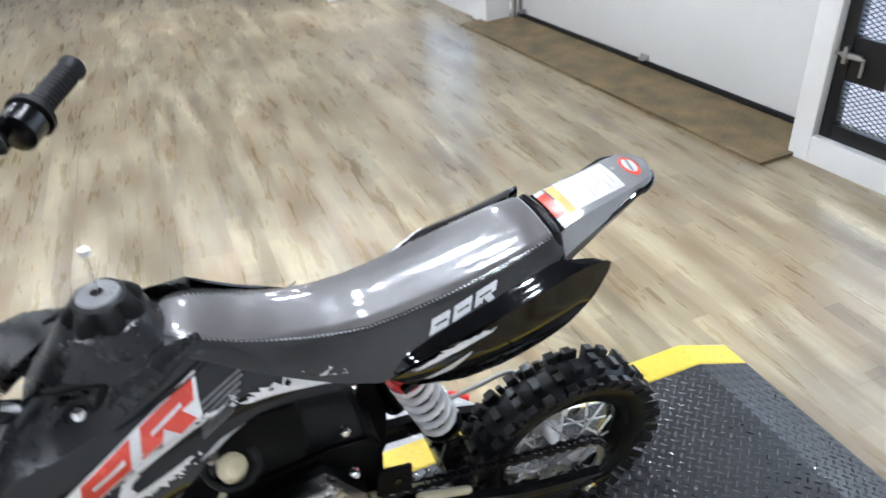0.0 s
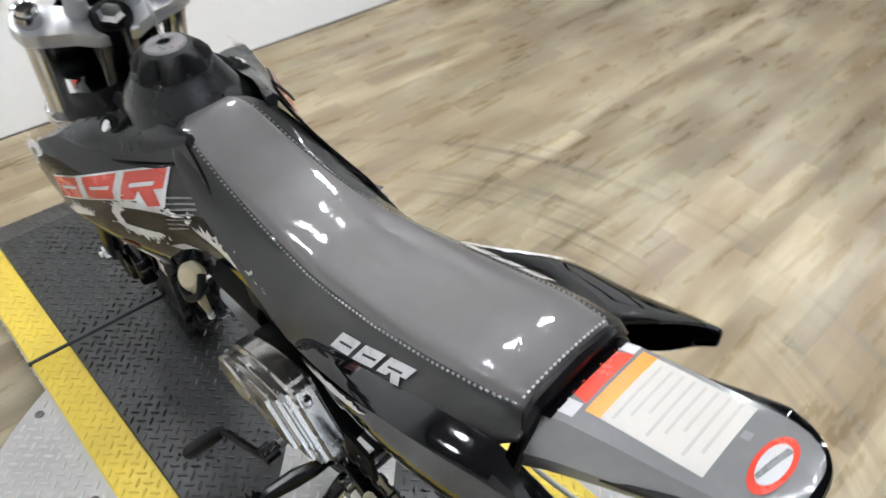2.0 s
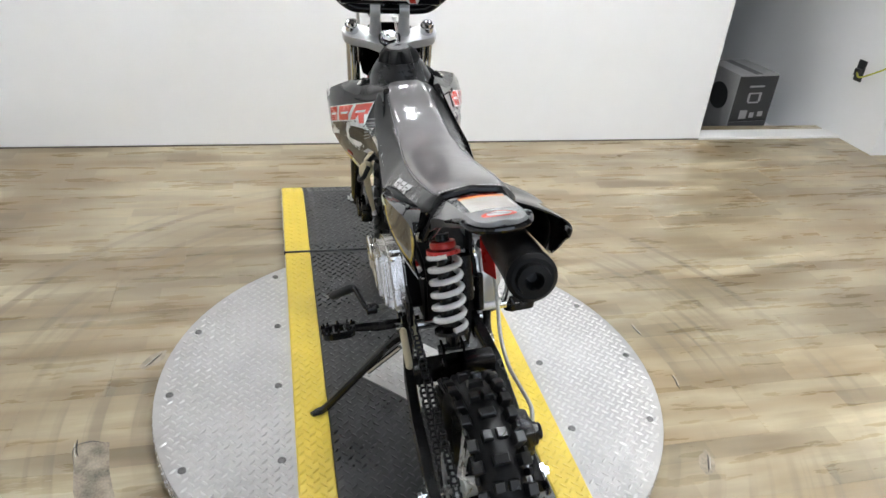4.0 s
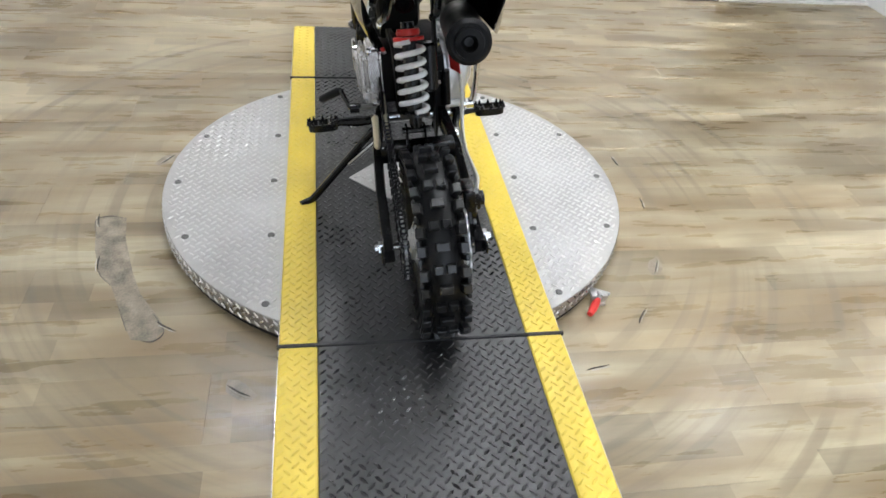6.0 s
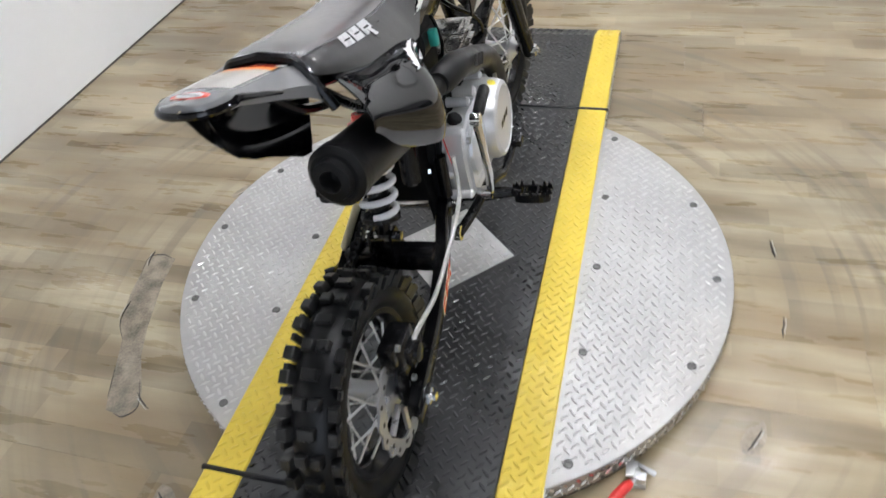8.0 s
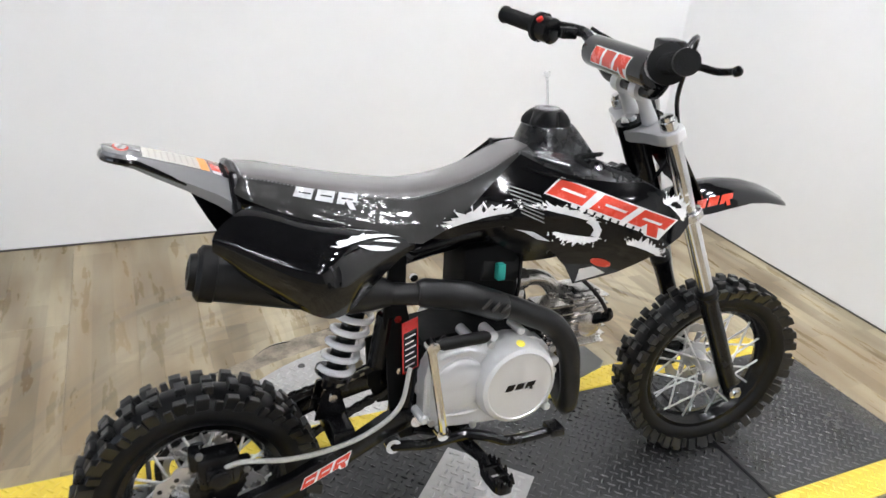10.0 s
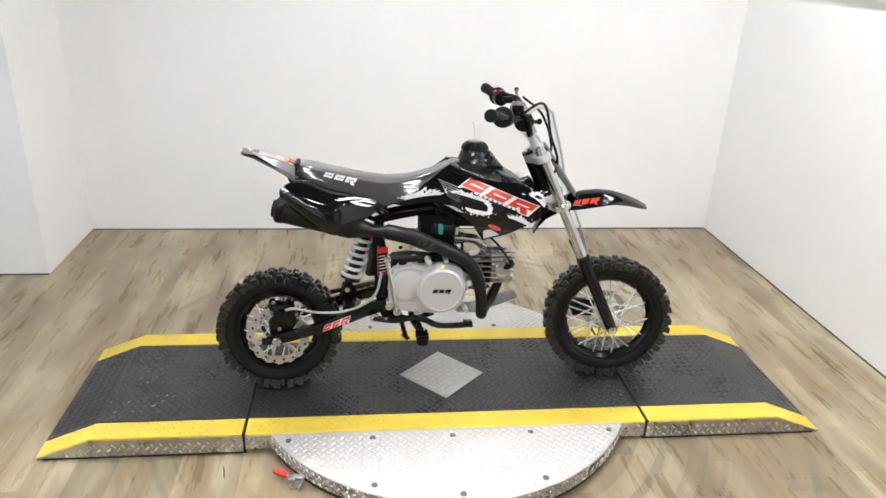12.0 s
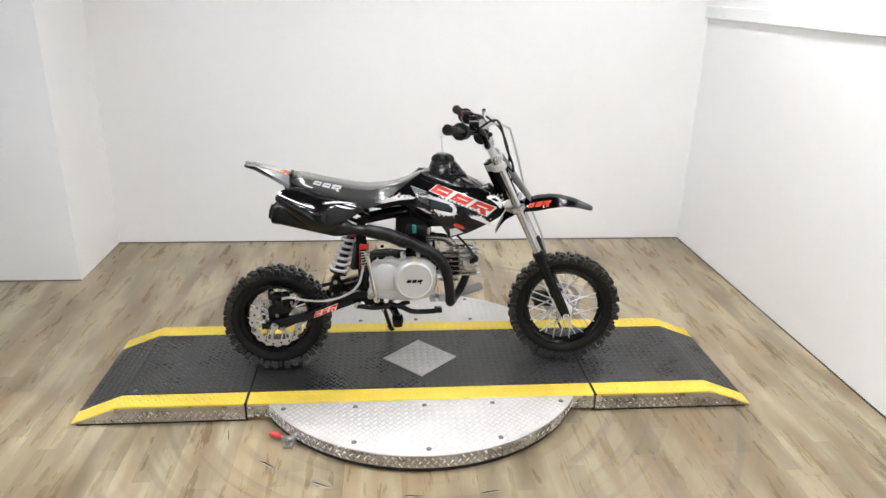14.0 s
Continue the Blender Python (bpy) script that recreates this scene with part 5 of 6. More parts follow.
for s in (1, -1):
    on = lambda u, v, k=0.0, s=s: Vector((u, s * (shroud_y(u, v) + k), v))
    shroud = part("tank_shroud", sheet(SHROUD, on, 0.0035, 0.022, out=(0, s, 0)), "gloss_plastic", bike, "glossy black side shroud with decals", angle=50)
    for n, (cx, cz, l, h, tilt) in enumerate(((-0.098, 0.664, 0.130, 0.034, 9), (0.052, 0.668, 0.118, 0.022, -14), (0.078, 0.636, 0.080, 0.025, 172), (0.248, 0.668, 0.062, 0.042, -38), (0.200, 0.600, 0.075, 0.028, -22))):
        part("decal", sheet(splash(cx, cz, l, h, tilt, 7 + n), lambda u, v: on(u, v, 0.0006), step=0.02), "decal_white", shroud, "white paint-splash decal")
        for o in specks(cx, cz, l, h, tilt, 70 + n):
            part("speck", sheet(o, lambda u, v: on(u, v, 0.0006), step=0.02), "decal_white", shroud)
    part("decal", sheet([(0.098, 0.664), (0.112, 0.656), (0.120, 0.642), (0.116, 0.628), (0.102, 0.632), (0.106, 0.642), (0.102, 0.650), (0.092, 0.656)], lambda u, v: on(u, v, 0.0006), step=0.02), "decal_white", shroud)
    part("decal", sheet([(-0.030, 0.646), (0.004, 0.640), (0.034, 0.622), (0.012, 0.626), (-0.012, 0.640)], lambda u, v: on(u, v, 0.0006), step=0.02), "decal_silver", shroud, "pale lance-shaped decal")
    part("decal", sheet([(0.100, 0.536), (0.145, 0.556), (0.118, 0.572), (0.096, 0.566)], lambda u, v: on(u, v, 0.0006), step=0.02), "decal_white", shroud)
    part("decal", sheet([(0.128 + 0.020 * math.cos(a), 0.580 + 0.008 * math.sin(a) - 0.006 * math.cos(a)) for a in (2 * math.pi * j / 18 for j in range(18))], lambda u, v: on(u, v, 0.0012), step=0.02), "decal_red", shroud, "red oval decal")
    for k in range(7):
        a = Vector((-0.045 + 0.004 * k, 0.722 - 0.0075 * k))
        part("stripe", sheet([(a.x, a.y), (a.x + 0.060 - 0.003 * k, a.y - 0.020), (a.x + 0.060 - 0.003 * k, a.y - 0.0225), (a.x, a.y - 0.0025)], lambda u, v: on(u, v, 0.0006), step=0.02), "decal_grey", shroud)
    ax, az = Vector((0.940, -0.342)), Vector((0.342, 0.940))

    def put(u, v, k, s=s, on=on):
        u = u if s < 0 else 0.232 - u
        p = Vector((0.026 if s < 0 else 0.006, 0.712)) + ax * u + az * (v - 0.006)
        return on(p.x, p.y, k + 0.0012)
    logo(shroud, put, 0.222, 0.031)
    for k in range(11):
        q = Vector((0.062, 0.684)) + ax * (0.0150 * k)
        part("text_bar", sheet([tuple(q), tuple(q + ax * 0.011), tuple(q + ax * 0.011 + az * 0.0075), tuple(q + az * 0.0075)], lambda u, v: on(u, v, 0.0018), step=0.03), "decal_white", shroud)
    edge = [(-0.010, 0.766), (0.040, 0.742), (0.090, 0.728), (0.150, 0.722), (0.195, 0.722), (0.236, 0.703), (0.268, 0.679), (0.282, 0.668)]
    inner = [(-0.006, 0.046, 0.768), (0.040, 0.058, 0.768), (0.090, 0.062, 0.760), (0.140, 0.058, 0.750), (0.175, 0.042, 0.738), (0.205, 0.045, 0.716), (0.230, 0.055, 0.690), (0.245, 0.068, 0.672)]
    rows = []
    for (x, z), (xi, yi, zi) in zip(edge, inner):
        y = shroud_y(x, z)
        rows.append([Vector((x, s * y, z)), Vector((x * 0.7 + xi * 0.3, s * (0.70 * y + 0.30 * yi), z * 0.66 + zi * 0.34 + 0.004)), Vector((x * 0.3 + xi * 0.7, s * (0.35 * y + 0.65 * yi), z * 0.33 + zi * 0.67 + 0.002)), Vector((xi, s * yi, zi)), Vector((xi, s * yi, zi - 0.02)), Vector((x * 0.5 + xi * 0.5, s * (0.5 * y + 0.5 * yi), z * 0.6 + zi * 0.4 - 0.022)), Vector((x, s * (y - 0.004), z - 0.012))])
    part("shroud_shoulder", loft(rows), "tank_plastic", shroud, "satin black shoulder between shroud and tank", angle=60)
    # dark tube and ring laid on the surface in place of a shaded groove
    groove = [(0.160, 0.056, 0.757), (0.146, 0.062, 0.757), (0.112, 0.066, 0.757), (0.098, 0.070, 0.754), (0.106, 0.084, 0.742), (0.116, 0.098, 0.729), (0.110, 0.108, 0.719), (0.070, 0.102, 0.725), (0.020, 0.089, 0.738), (-0.008, 0.078, 0.749)]
    part("seam_gap", tube([(x, s * y, z) for x, y, z in groove], [0.003, 0.006, 0.0075, 0.008, 0.007, 0.005, 0.0030, 0.0022, 0.0020, 0.0015], 8, flat=0.7), "shade_black", shroud, "dark tube standing in for the shaded groove beside the tank")
    bolt = Vector((0.128, s * 0.090, 0.741))
    part("bolt_pocket", lathe([(0.0, -0.004), (0.014, -0.004), (0.0155, 0.002), (0.011, 0.0022), (0.009, -0.001), (0, -0.001)], bolt, (0, s * 0.67, 0.74), 18), "shade_black", shroud, "black ring standing in for the recess round the bolt")
    part("bolt", lathe([(0, 0), (0.0085, 0), (0.0075, 0.004), (0, 0.005)], bolt, (0, s * 0.67, 0.74), 12), "chrome", shroud)
    onw = (lambda u, v, k=0.0: Vector((u, wing_y(u, v) + k, v))) if s > 0 else (lambda u, v, k=0.0: Vector((u, -hood_y(u, v) - k, v + 0.5 * k)))
    if s > 0:
        outline = [(x, z - 0.022 * min(1, max(0, (0.705 - z) / 0.06)) * min(1, max(0, (-0.20 - x) / 0.08))) for x, z in WING]
        bm = sheet(outline, onw, 0.0035, 0.011, out=(0, s, 0))
    else:
        rows = []
        for x in np.linspace(-0.522, -0.212, 44):
            yi, zt, yo, zo, yb, zb = hood_row(float(x))
            arch = [(yi + (yo - yi) * math.sin(math.pi / 2 * q / 12) ** 0.8, zo + (zt - zo) * max(0, math.cos(math.pi / 2 * q / 12)) ** 0.8) for q in range(13)]
            arch += [(yo + (yb - yo) * (q / 6) ** 2, zo + (zb - zo) * q / 6) for q in range(1, 7)]
            cut = 0.075 * (-0.212 - float(x)) / 0.303
            rows.append([Vector((float(x) + cut * max(0, 1 - (y - yi) / max(yo - yi, 0.001)) * (q < 13), -y, z)) for q, (y, z) in enumerate(arch)])
        bm = loft(rows, closed=False, caps=False)
        bmesh.ops.recalc_face_normals(bm, faces=bm.faces)
        bmesh.ops.solidify(bm, geom=bm.faces[:], thickness=0.003)
    wing = part("side_panel", bm, "gloss_plastic", bike, "glossy black rear side panel" if s > 0 else "glossy black rear panel hooded over the silencer", angle=70)
    if s > 0:
        lay = lambda u, v: onw(u, v, 0.0014)
        marks = [splash(-0.298, 0.667, 0.110, 0.018, -20, 21, 12), [(-0.322, 0.664), (-0.285, 0.642), (-0.256, 0.624), (-0.266, 0.620), (-0.296, 0.634)]]
    else:
        def lay(u, v):
            yi, zt, yo, zo, yb, zb = hood_row(u)
            a = math.pi / 2 * min(1, max(0, 0.42 - v / 0.080))
            c, d = max(0, math.cos(a)), math.sin(a)
            return Vector((u, -(yi + (yo - yi) * d ** 0.8) - 0.0046 * d, zo + (zt - zo) * c ** 0.8 + 0.0046 * c))
        marks = [splash(-0.300, 0.000, 0.110, 0.018, 6, 21, 14), [(-0.320, -0.004), (-0.285, -0.012), (-0.248, -0.030), (-0.262, -0.031), (-0.300, -0.016)], [(-0.290, -0.002), (-0.262, -0.010), (-0.240, -0.020), (-0.250, -0.006), (-0.270, 0.000)]]
    for mark, label in zip(marks, ("white paint-splash decal", "white streak decal", "white streak decal")):
        part("decal", sheet(mark, lay, step=0.006), "decal_white", wing, label)
    if s < 0:
        continue
    # upper lip that closes the panel towards the seat
    rows = []
    for u in np.linspace(-0.525, -0.218, 24):
        u = float(u)
        v = float(np.interp(u, [-0.530, -0.525, -0.510, -0.468, -0.420, -0.370, -0.300, -0.240, -0.212], [0.724, 0.729, 0.732, 0.731, 0.721, 0.707, 0.686, 0.664, 0.644]))
        y = wing_y(u, v)
        near = min(1, max(0, (u + 0.525) / 0.075)) ** 0.8
        yi = (y - 0.003) + (min(0.07, y - 0.02) - (y - 0.003)) * near
        rows.append([Vector((u, s * y, v)), Vector((u, s * (y + (yi - y) * 0.3), v + 0.005 * near + 0.001)), Vector((u, s * yi, v + 0.004 * near)), Vector((u, s * (yi - 0.002 * near), v - 0.004)), Vector((u, s * (y - 0.004 * near - 0.001), v - 0.006))])
    part("panel_lip", loft(rows), "gloss_plastic", wing)

# frame
frame_g = group("frame", bike, None, "glossy black steel frame")
part("backbone", tube([(0.265, 0, 0.70), (0.18, 0, 0.665), (0.02, 0, 0.625), (-0.12, 0, 0.605), (-0.22, 0, 0.585)], 0.022, 12), "frame_paint", frame_g)
part("head_tube", rod(S0 + STEER_UP * 0.005, S0 - STEER_UP * 0.155, 0.026, 16), "frame_paint", frame_g)
part("gusset", sheet([(0.27, 0.71), (0.16, 0.67), (0.20, 0.615), (0.31, 0.655)], lambda u, v: (u, 0.018, v), 0.036, 0.2), "frame_paint", frame_g, smooth=False)
for s in (1, -1):
    part("subframe_rail", tube([(-0.20, s * 0.05, 0.60), (-0.32, s * 0.05, 0.665), (-0.50, s * 0.035, 0.728)], 0.010, 10), "frame_paint", frame_g)
    upper = [(-0.195, 0.45), (-0.212, 0.53), (-0.212, 0.61), (-0.242, 0.60), (-0.250, 0.50)] if s < 0 else [(-0.190, 0.41), (-0.240, 0.40)]
    part("frame_plate", sheet(upper + [(-0.235, 0.30), (-0.215, 0.255), (-0.165, 0.255), (-0.175, 0.33)], lambda u, v, s=s: (u, s * 0.062, v), 0.006, 0.2), "shade_black", frame_g, smooth=False)
    part("cradle", tube([(-0.19, s * 0.06, 0.27), (-0.12, s * 0.07, 0.255), (-0.05, s * 0.06, 0.272)], 0.010, 8), "frame_paint", frame_g)
    part("subframe_brace", tube([(-0.24, s * 0.055, 0.56), (-0.36, s * 0.05, 0.62), (-0.46, s * 0.04, 0.715)], 0.008, 8), "frame_paint", frame_g)
    # left bolt coloured black to sink into the shade there
    for x, z in ((-0.228, 0.50), (-0.222, 0.40)) if s < 0 else ((-0.215, 0.375),):
        part("plate_bolt", lathe([(0, 0), (0.008, 0), (0.007, 0.005), (0, 0.006)], (x, s * 0.066, z), (0, s, 0), 6), "chrome" if s < 0 else "frame_paint", frame_g)
part("inner_mudguard", sheet([(-0.045, -0.49), (0.045, -0.49), (0.045, -0.30), (-0.045, -0.30)], lambda u, v: (v, u, 0.64 + 0.42 * (-v - 0.30)), 0.003, 0.06), "frame_paint", bike, "black inner mudguard")

# swingarm, chain, shock
swing = group("swingarm", bike, None, "black box-section swingarm")
for s in (1, -1):
    bm = bmesh.new()
    rings = []
    for x, z, h, y in ((-0.185, 0.312, 0.018, 0.070), (-0.25, 0.302, 0.022, 0.078), (-0.32, 0.278, 0.020, 0.090), (-0.42, 0.240, 0.017, 0.095), (-0.52, 0.214, 0.017, 0.095), (-0.585, 0.203, 0.015, 0.095)):
        rings.append([bm.verts.new((x, s * (y + dy * 0.011), z + dz * h)) for dy, dz in ((-1, -0.8), (-0.8, -1), (0.8, -1), (1, -0.8), (1, 0.8), (0.8, 1), (-0.8, 1), (-1, 0.8))])
    skin(bm, rings)
    arm = part("arm", bm, "frame_paint", swing)
    arm_on = lambda u, v, k, s=s: Vector((u, s * (0.1062 + k + float(np.interp(u, [-0.42, -0.32], [0.0, -0.004]))), v))
    if s < 0:
        logo(arm, lambda u, v, k: arm_on(-0.408 + u * 0.935, 0.232 + u * 0.355 + v, k), 0.088, 0.018, step=0.012)
    part("axle_adjuster", box(-0.60, -0.535, s * 0.107 - 0.004, s * 0.107 + 0.004, 0.192, 0.214, 0.003), "frame_paint", arm)
part("chain_slider", tube([(-0.238, 0.086, 0.337), (-0.243, 0.086, 0.336), (-0.325, 0.089, 0.309), (-0.330, 0.089, 0.307)], [0.004, 0.0075, 0.0075, 0.004], 12, smooth=False), "cream_nylon", swing, "cream plastic chain slider")
part("cross_member", box(-0.345, -0.305, -0.085, 0.085, 0.272, 0.312, 0.006), "frame_paint", swing)
part("pivot", rod((-0.197, -0.095, 0.308), (-0.197, 0.095, 0.308), 0.012, 12), "chrome", swing)
for y in (-0.02, 0.02):
    part("shock_tab", sheet([(-0.36, 0.30), (-0.30, 0.30), (-0.315, 0.355), (-0.345, 0.355)], lambda u, v, y=y: (u, y, v), 0.005, 0.2), "frame_paint", swing, smooth=False)

shock = group("shock_absorber", bike, None, "rear shock absorber with a white coil spring")
SB, SHT = Vector((-0.330, 0, 0.350)), Vector((-0.252, 0, 0.560))
axis = (SHT - SB).normalized()
part("damper", tube([SB, SB + axis * 0.06, SB + axis * 0.15, SHT], [0.013, 0.019, 0.016, 0.014], 14, smooth=False), "frame_paint", shock, "black damper body")
sx = axis.cross(Vector((0, 1, 0))).normalized()
sy = axis.cross(sx)
pts = []
for k in range(6 * 14 + 1):
    a = 2 * math.pi * k / 14
    pts.append(SB + axis * (0.036 + 0.150 * k / 84) + 0.029 * (math.cos(a) * sx + math.sin(a) * sy))
part("spring", tube(pts, 0.0062, 8, 1), "spring_white", shock, "white coil spring")
for d, r in ((0.030, 0.034), (0.190, 0.033)):
    part("spring_seat", lathe([(0.012, -0.004), (r, -0.004), (r, 0.004), (0.012, 0.004)], SB + axis * d, axis, 20), "frame_paint" if d < 0.1 else "red_plastic", shock)
part("preload_ring", lathe([(0.012, 0), (0.024, 0), (0.026, 0.006), (0.024, 0.014), (0.012, 0.014)], SB + axis * 0.196, axis, 16), "red_plastic", shock, "red preload ring")
part("gas_reservoir", tube([Vector((-0.255, -0.045, 0.40)), Vector((-0.255, -0.045, 0.405)), Vector((-0.238, -0.045, 0.50)), Vector((-0.237, -0.045, 0.505))], [0.012, 0.018, 0.018, 0.012], 14, smooth=False), "frame_paint", shock)
part("lower_bolt", rod(SB + Vector((0, -0.032, -0.005)), SB + Vector((0, 0.032, -0.005)), 0.008, 10), "chrome", shock)

drive = group("chain_drive", bike, None, "roller chain with steel sprockets")
CF, CY = Vector((-0.135, 0, 0.330)), 0.062
RS, RF = 0.068, 0.024


def sprocket(c, r, teeth, name):
    bm = bmesh.new()
    rows = []
    for y, ins in ((CY - 0.0025, 0), (CY + 0.0025, 0), (CY + 0.0025, 1), (CY - 0.0025, 1)):
        rows.append([bm.verts.new(c + Vector(((r * 0.72 if ins else r + (0.004 if j % 4 in (0, 1) else -0.003)) * math.cos(2 * math.pi * j / (4 * teeth)), y, (r * 0.72 if ins else r + (0.004 if j % 4 in (0, 1) else -0.003)) * math.sin(2 * math.pi * j / (4 * teeth))))) for j in range(4 * teeth)])
    skin(bm, rows + [rows[0]], caps=False)
    return part(name, bm, "steel_disc", drive, smooth=False)


big = sprocket(RA, RS, 34, "rear_sprocket")
for k in range(4):
    a = math.pi / 4 + k * math.pi / 2
    part("sprocket_arm", rod(RA + Vector((0.02 * math.cos(a), CY, 0.02 * math.sin(a))), RA + Vector((RS * 0.78 * math.cos(a), CY, RS * 0.78 * math.sin(a))), 0.007, 6), "steel_disc", big)
sprocket(CF, RF, 14, "drive_sprocket")
line = [RA + Vector((RS * math.cos(a), 0, RS * math.sin(a))) for a in np.linspace(radians(110), radians(280), 40)]
line += [CF + Vector((RF * math.cos(a), 0, RF * math.sin(a))) for a in np.linspace(radians(-80), radians(105), 16)]
loop = [Vector((p.x, CY, p.z)) for p in line]
loop.append(loop[0])
way = [0.0]
for a, b in zip(loop, loop[1:]):
    way.append(way[-1] + (b - a).length)
bm = bmesh.new()
count = int(way[-1] / 0.0118)
for k in range(count):
    d = way[-1] * k / count
    c, e = (Vector([float(np.interp(q, way, [p[j] for p in loop])) for j in range(3)]) for q in (d, d + 0.006))
    t = (e - c).normalized()
    n = Vector((-t.z, 0, t.x))
    for y in ((-0.0085, -0.0060), (0.0060, 0.0085)) if k % 2 else ((-0.0058, -0.0035), (0.0035, 0.0058)):
        rows = [[bm.verts.new(c + t * (f * 0.0075) + n * (g * 0.0056) + Vector((0, yy, 0))) for f, g in ((-1, -0.7), (-0.6, -1), (0.6, -1), (1, -0.7), (1, 0.7), (0.6, 1), (-0.6, 1), (-1, 0.7))] for yy in y]
        skin(bm, rows)
    rod(c + Vector((0, -0.006, 0)), c + Vector((0, 0.006, 0)), 0.0028, 6, bm)
part("chain", bm, "black_steel", drive, "oiled black roller chain", smooth=False)
part("chain_slider", tube([(-0.17, CY, 0.352), (-0.22, CY, 0.338), (-0.30, CY, 0.312)], 0.0065, 8, flat=1.0), "cream_nylon", drive, "cream nylon chain slider")
part("chain_roller", lathe([(0.004, -0.010), (0.015, -0.010), (0.013, 0), (0.015, 0.010), (0.004, 0.010)], (-0.30, CY, 0.262), (0, 1, 0), 16), "cream_nylon", drive, "cream chain roller")

# rear brake
brake = group("rear_brake", bike, None, "black rear brake caliper with a braided hose")
part("caliper", join(box(-0.566, -0.498, -0.094, -0.052, 0.258, 0.322, 0.010), box(-0.553, -0.512, -0.105, -0.045, 0.270, 0.308, 0.008), lathe([(0, 0), (0.0165, 0), (0.0155, 0.010), (0.011, 0.012), (0, 0.012)], (-0.533, -0.100, 0.289), (0, -1, 0), 16), box(-0.505, -0.480, -0.090, -0.060, 0.276, 0.298, 0.006), box(-0.576, -0.556, -0.088, -0.060, 0.296, 0.334, 0.006)), "frame_paint", brake)
part("caliper_bracket", sheet([(-0.575, 0.20), (-0.53, 0.195), (-0.49, 0.255), (-0.50, 0.31), (-0.545, 0.31), (-0.58, 0.26)], lambda u, v: (u, -0.080, v), 0.006, 0.2), "frame_paint", brake, smooth=False)
for x, z in ((-0.560, 0.328), (-0.490, 0.287), (-0.545, 0.238)):
    part("bolt", lathe([(0, 0), (0.0062, 0), (0.0058, 0.006), (0, 0.0065)], (x, -0.088, z), (0, -1, 0), 6), "dull_alloy", brake)
part("hose", tube([(-0.545, -0.09, 0.290), (-0.50, -0.105, 0.312), (-0.43, -0.108, 0.300), (-0.36, -0.106, 0.298), (-0.29, -0.110, 0.318), (-0.24, -0.118, 0.362), (-0.222, -0.115, 0.43)], 0.0042, 8), "braided_hose", brake, "braided brake hose")
part("master_cylinder", rod((-0.215, -0.085, 0.34), (-0.205, -0.085, 0.42), 0.011, 12), "frame_paint", brake)

# engine
engine = group("engine", bike, None, "cast alloy single-cylinder engine")
case = [(-0.205, 0.33), (-0.200, 0.305), (-0.13, 0.295), (-0.03, 0.288), (0.04, 0.305), (0.052, 0.35), (0.060, 0.43), (0.03, 0.45), (-0.06, 0.452), (-0.125, 0.462), (-0.190, 0.455), (-0.208, 0.42)]


def slab(outline, y0, y1, bevel=0.006, seg=2):
    bm = bmesh.new()
    skin(bm, [[bm.verts.new((x, y, z)) for x, z in outline] for y in (y0, y1)])
    bmesh.ops.recalc_face_normals(bm, faces=bm.faces)
    if bevel:
        bmesh.ops.bevel(bm, geom=bm.edges[:], offset=bevel, segments=seg, affect="EDGES")
    return bm


# Alloy crankcase coloured black, so that it sinks into the shade.
part("crankcase", slab(case, -0.085, 0.030), "shade_black", engine, "crankcase coloured black for the shade round it")
rc = [(-0.200, 0.335), (-0.185, 0.312), (-0.12, 0.302), (-0.04, 0.295), (0.03, 0.312), (0.046, 0.36), (0.046, 0.42), (0.02, 0.452), (-0.05, 0.462), (-0.09, 0.45), (-0.12, 0.462), (-0.18, 0.455), (-0.200, 0.42)]
cover = part("clutch_cover", slab(rc, -0.086, -0.134, 0.009, 3), "clear_coat_alloy", engine, "polished alloy right engine cover")
C1 = Vector((-0.036, -0.144, 0.384))
part("clutch_dome", lathe([(0.0, -0.032), (0.079, -0.032), (0.075, 0.008), (0.071, 0.018), (0.064, 0.022), (0.062, 0.0195), (0.0, 0.0200)], C1, (0, -1, 0), 56), "clear_coat_alloy", cover, "round polished clutch cap", angle=25)
logo(cover, lambda u, v, k: Vector((C1.x - 0.030 + u, C1.y - 0.0202 - k * 0.3, C1.z - 0.006 + v)), 0.058, 0.012, "frame_paint", None, slit=None)
part("paint_mark", lathe([(0, 0), (0.008, 0), (0.008, 0.0008), (0, 0.0008)], (C1.x + 0.002, -0.150, 0.4595), (0, -0.35, 1), 14), "yellow_paint_mark", cover, "yellow paint mark")
part("oil_filler", lathe([(0, 0), (0.013, 0), (0.014, 0.010), (0.011, 0.014), (0, 0.015)], (-0.155, -0.105, 0.455), (0, -0.5, 0.87), 14), "grip_rubber", cover, "black oil filler cap")
for x, z in ((-0.19, 0.33), (-0.11, 0.308), (0.036, 0.325), (0.040, 0.43), (-0.19, 0.44), (-0.085, 0.46), (0.046, 0.385)):
    part("cover_bolt", lathe([(0, 0), (0.0065, 0), (0.0065, 0.006), (0, 0.007)], (x, -0.135, z), (0, -1, 0), 8), "zinc_steel", cover)
for x, z, r in ((0.050, 0.30, 0.008), (0.056, 0.395, 0.010), (0.050, 0.450, 0.009), (-0.075, 0.468, 0.010), (-0.120, 0.474, 0.009), (-0.198, 0.33, 0.009), (-0.02, 0.470, 0.008)):
    part("boss", lathe([(0, 0), (r, 0), (r, 0.038), (r * 0.6, 0.042), (0, 0.042)], (x, -0.088, z), (0, -1, 0), 14), "clear_coat_alloy", cover)
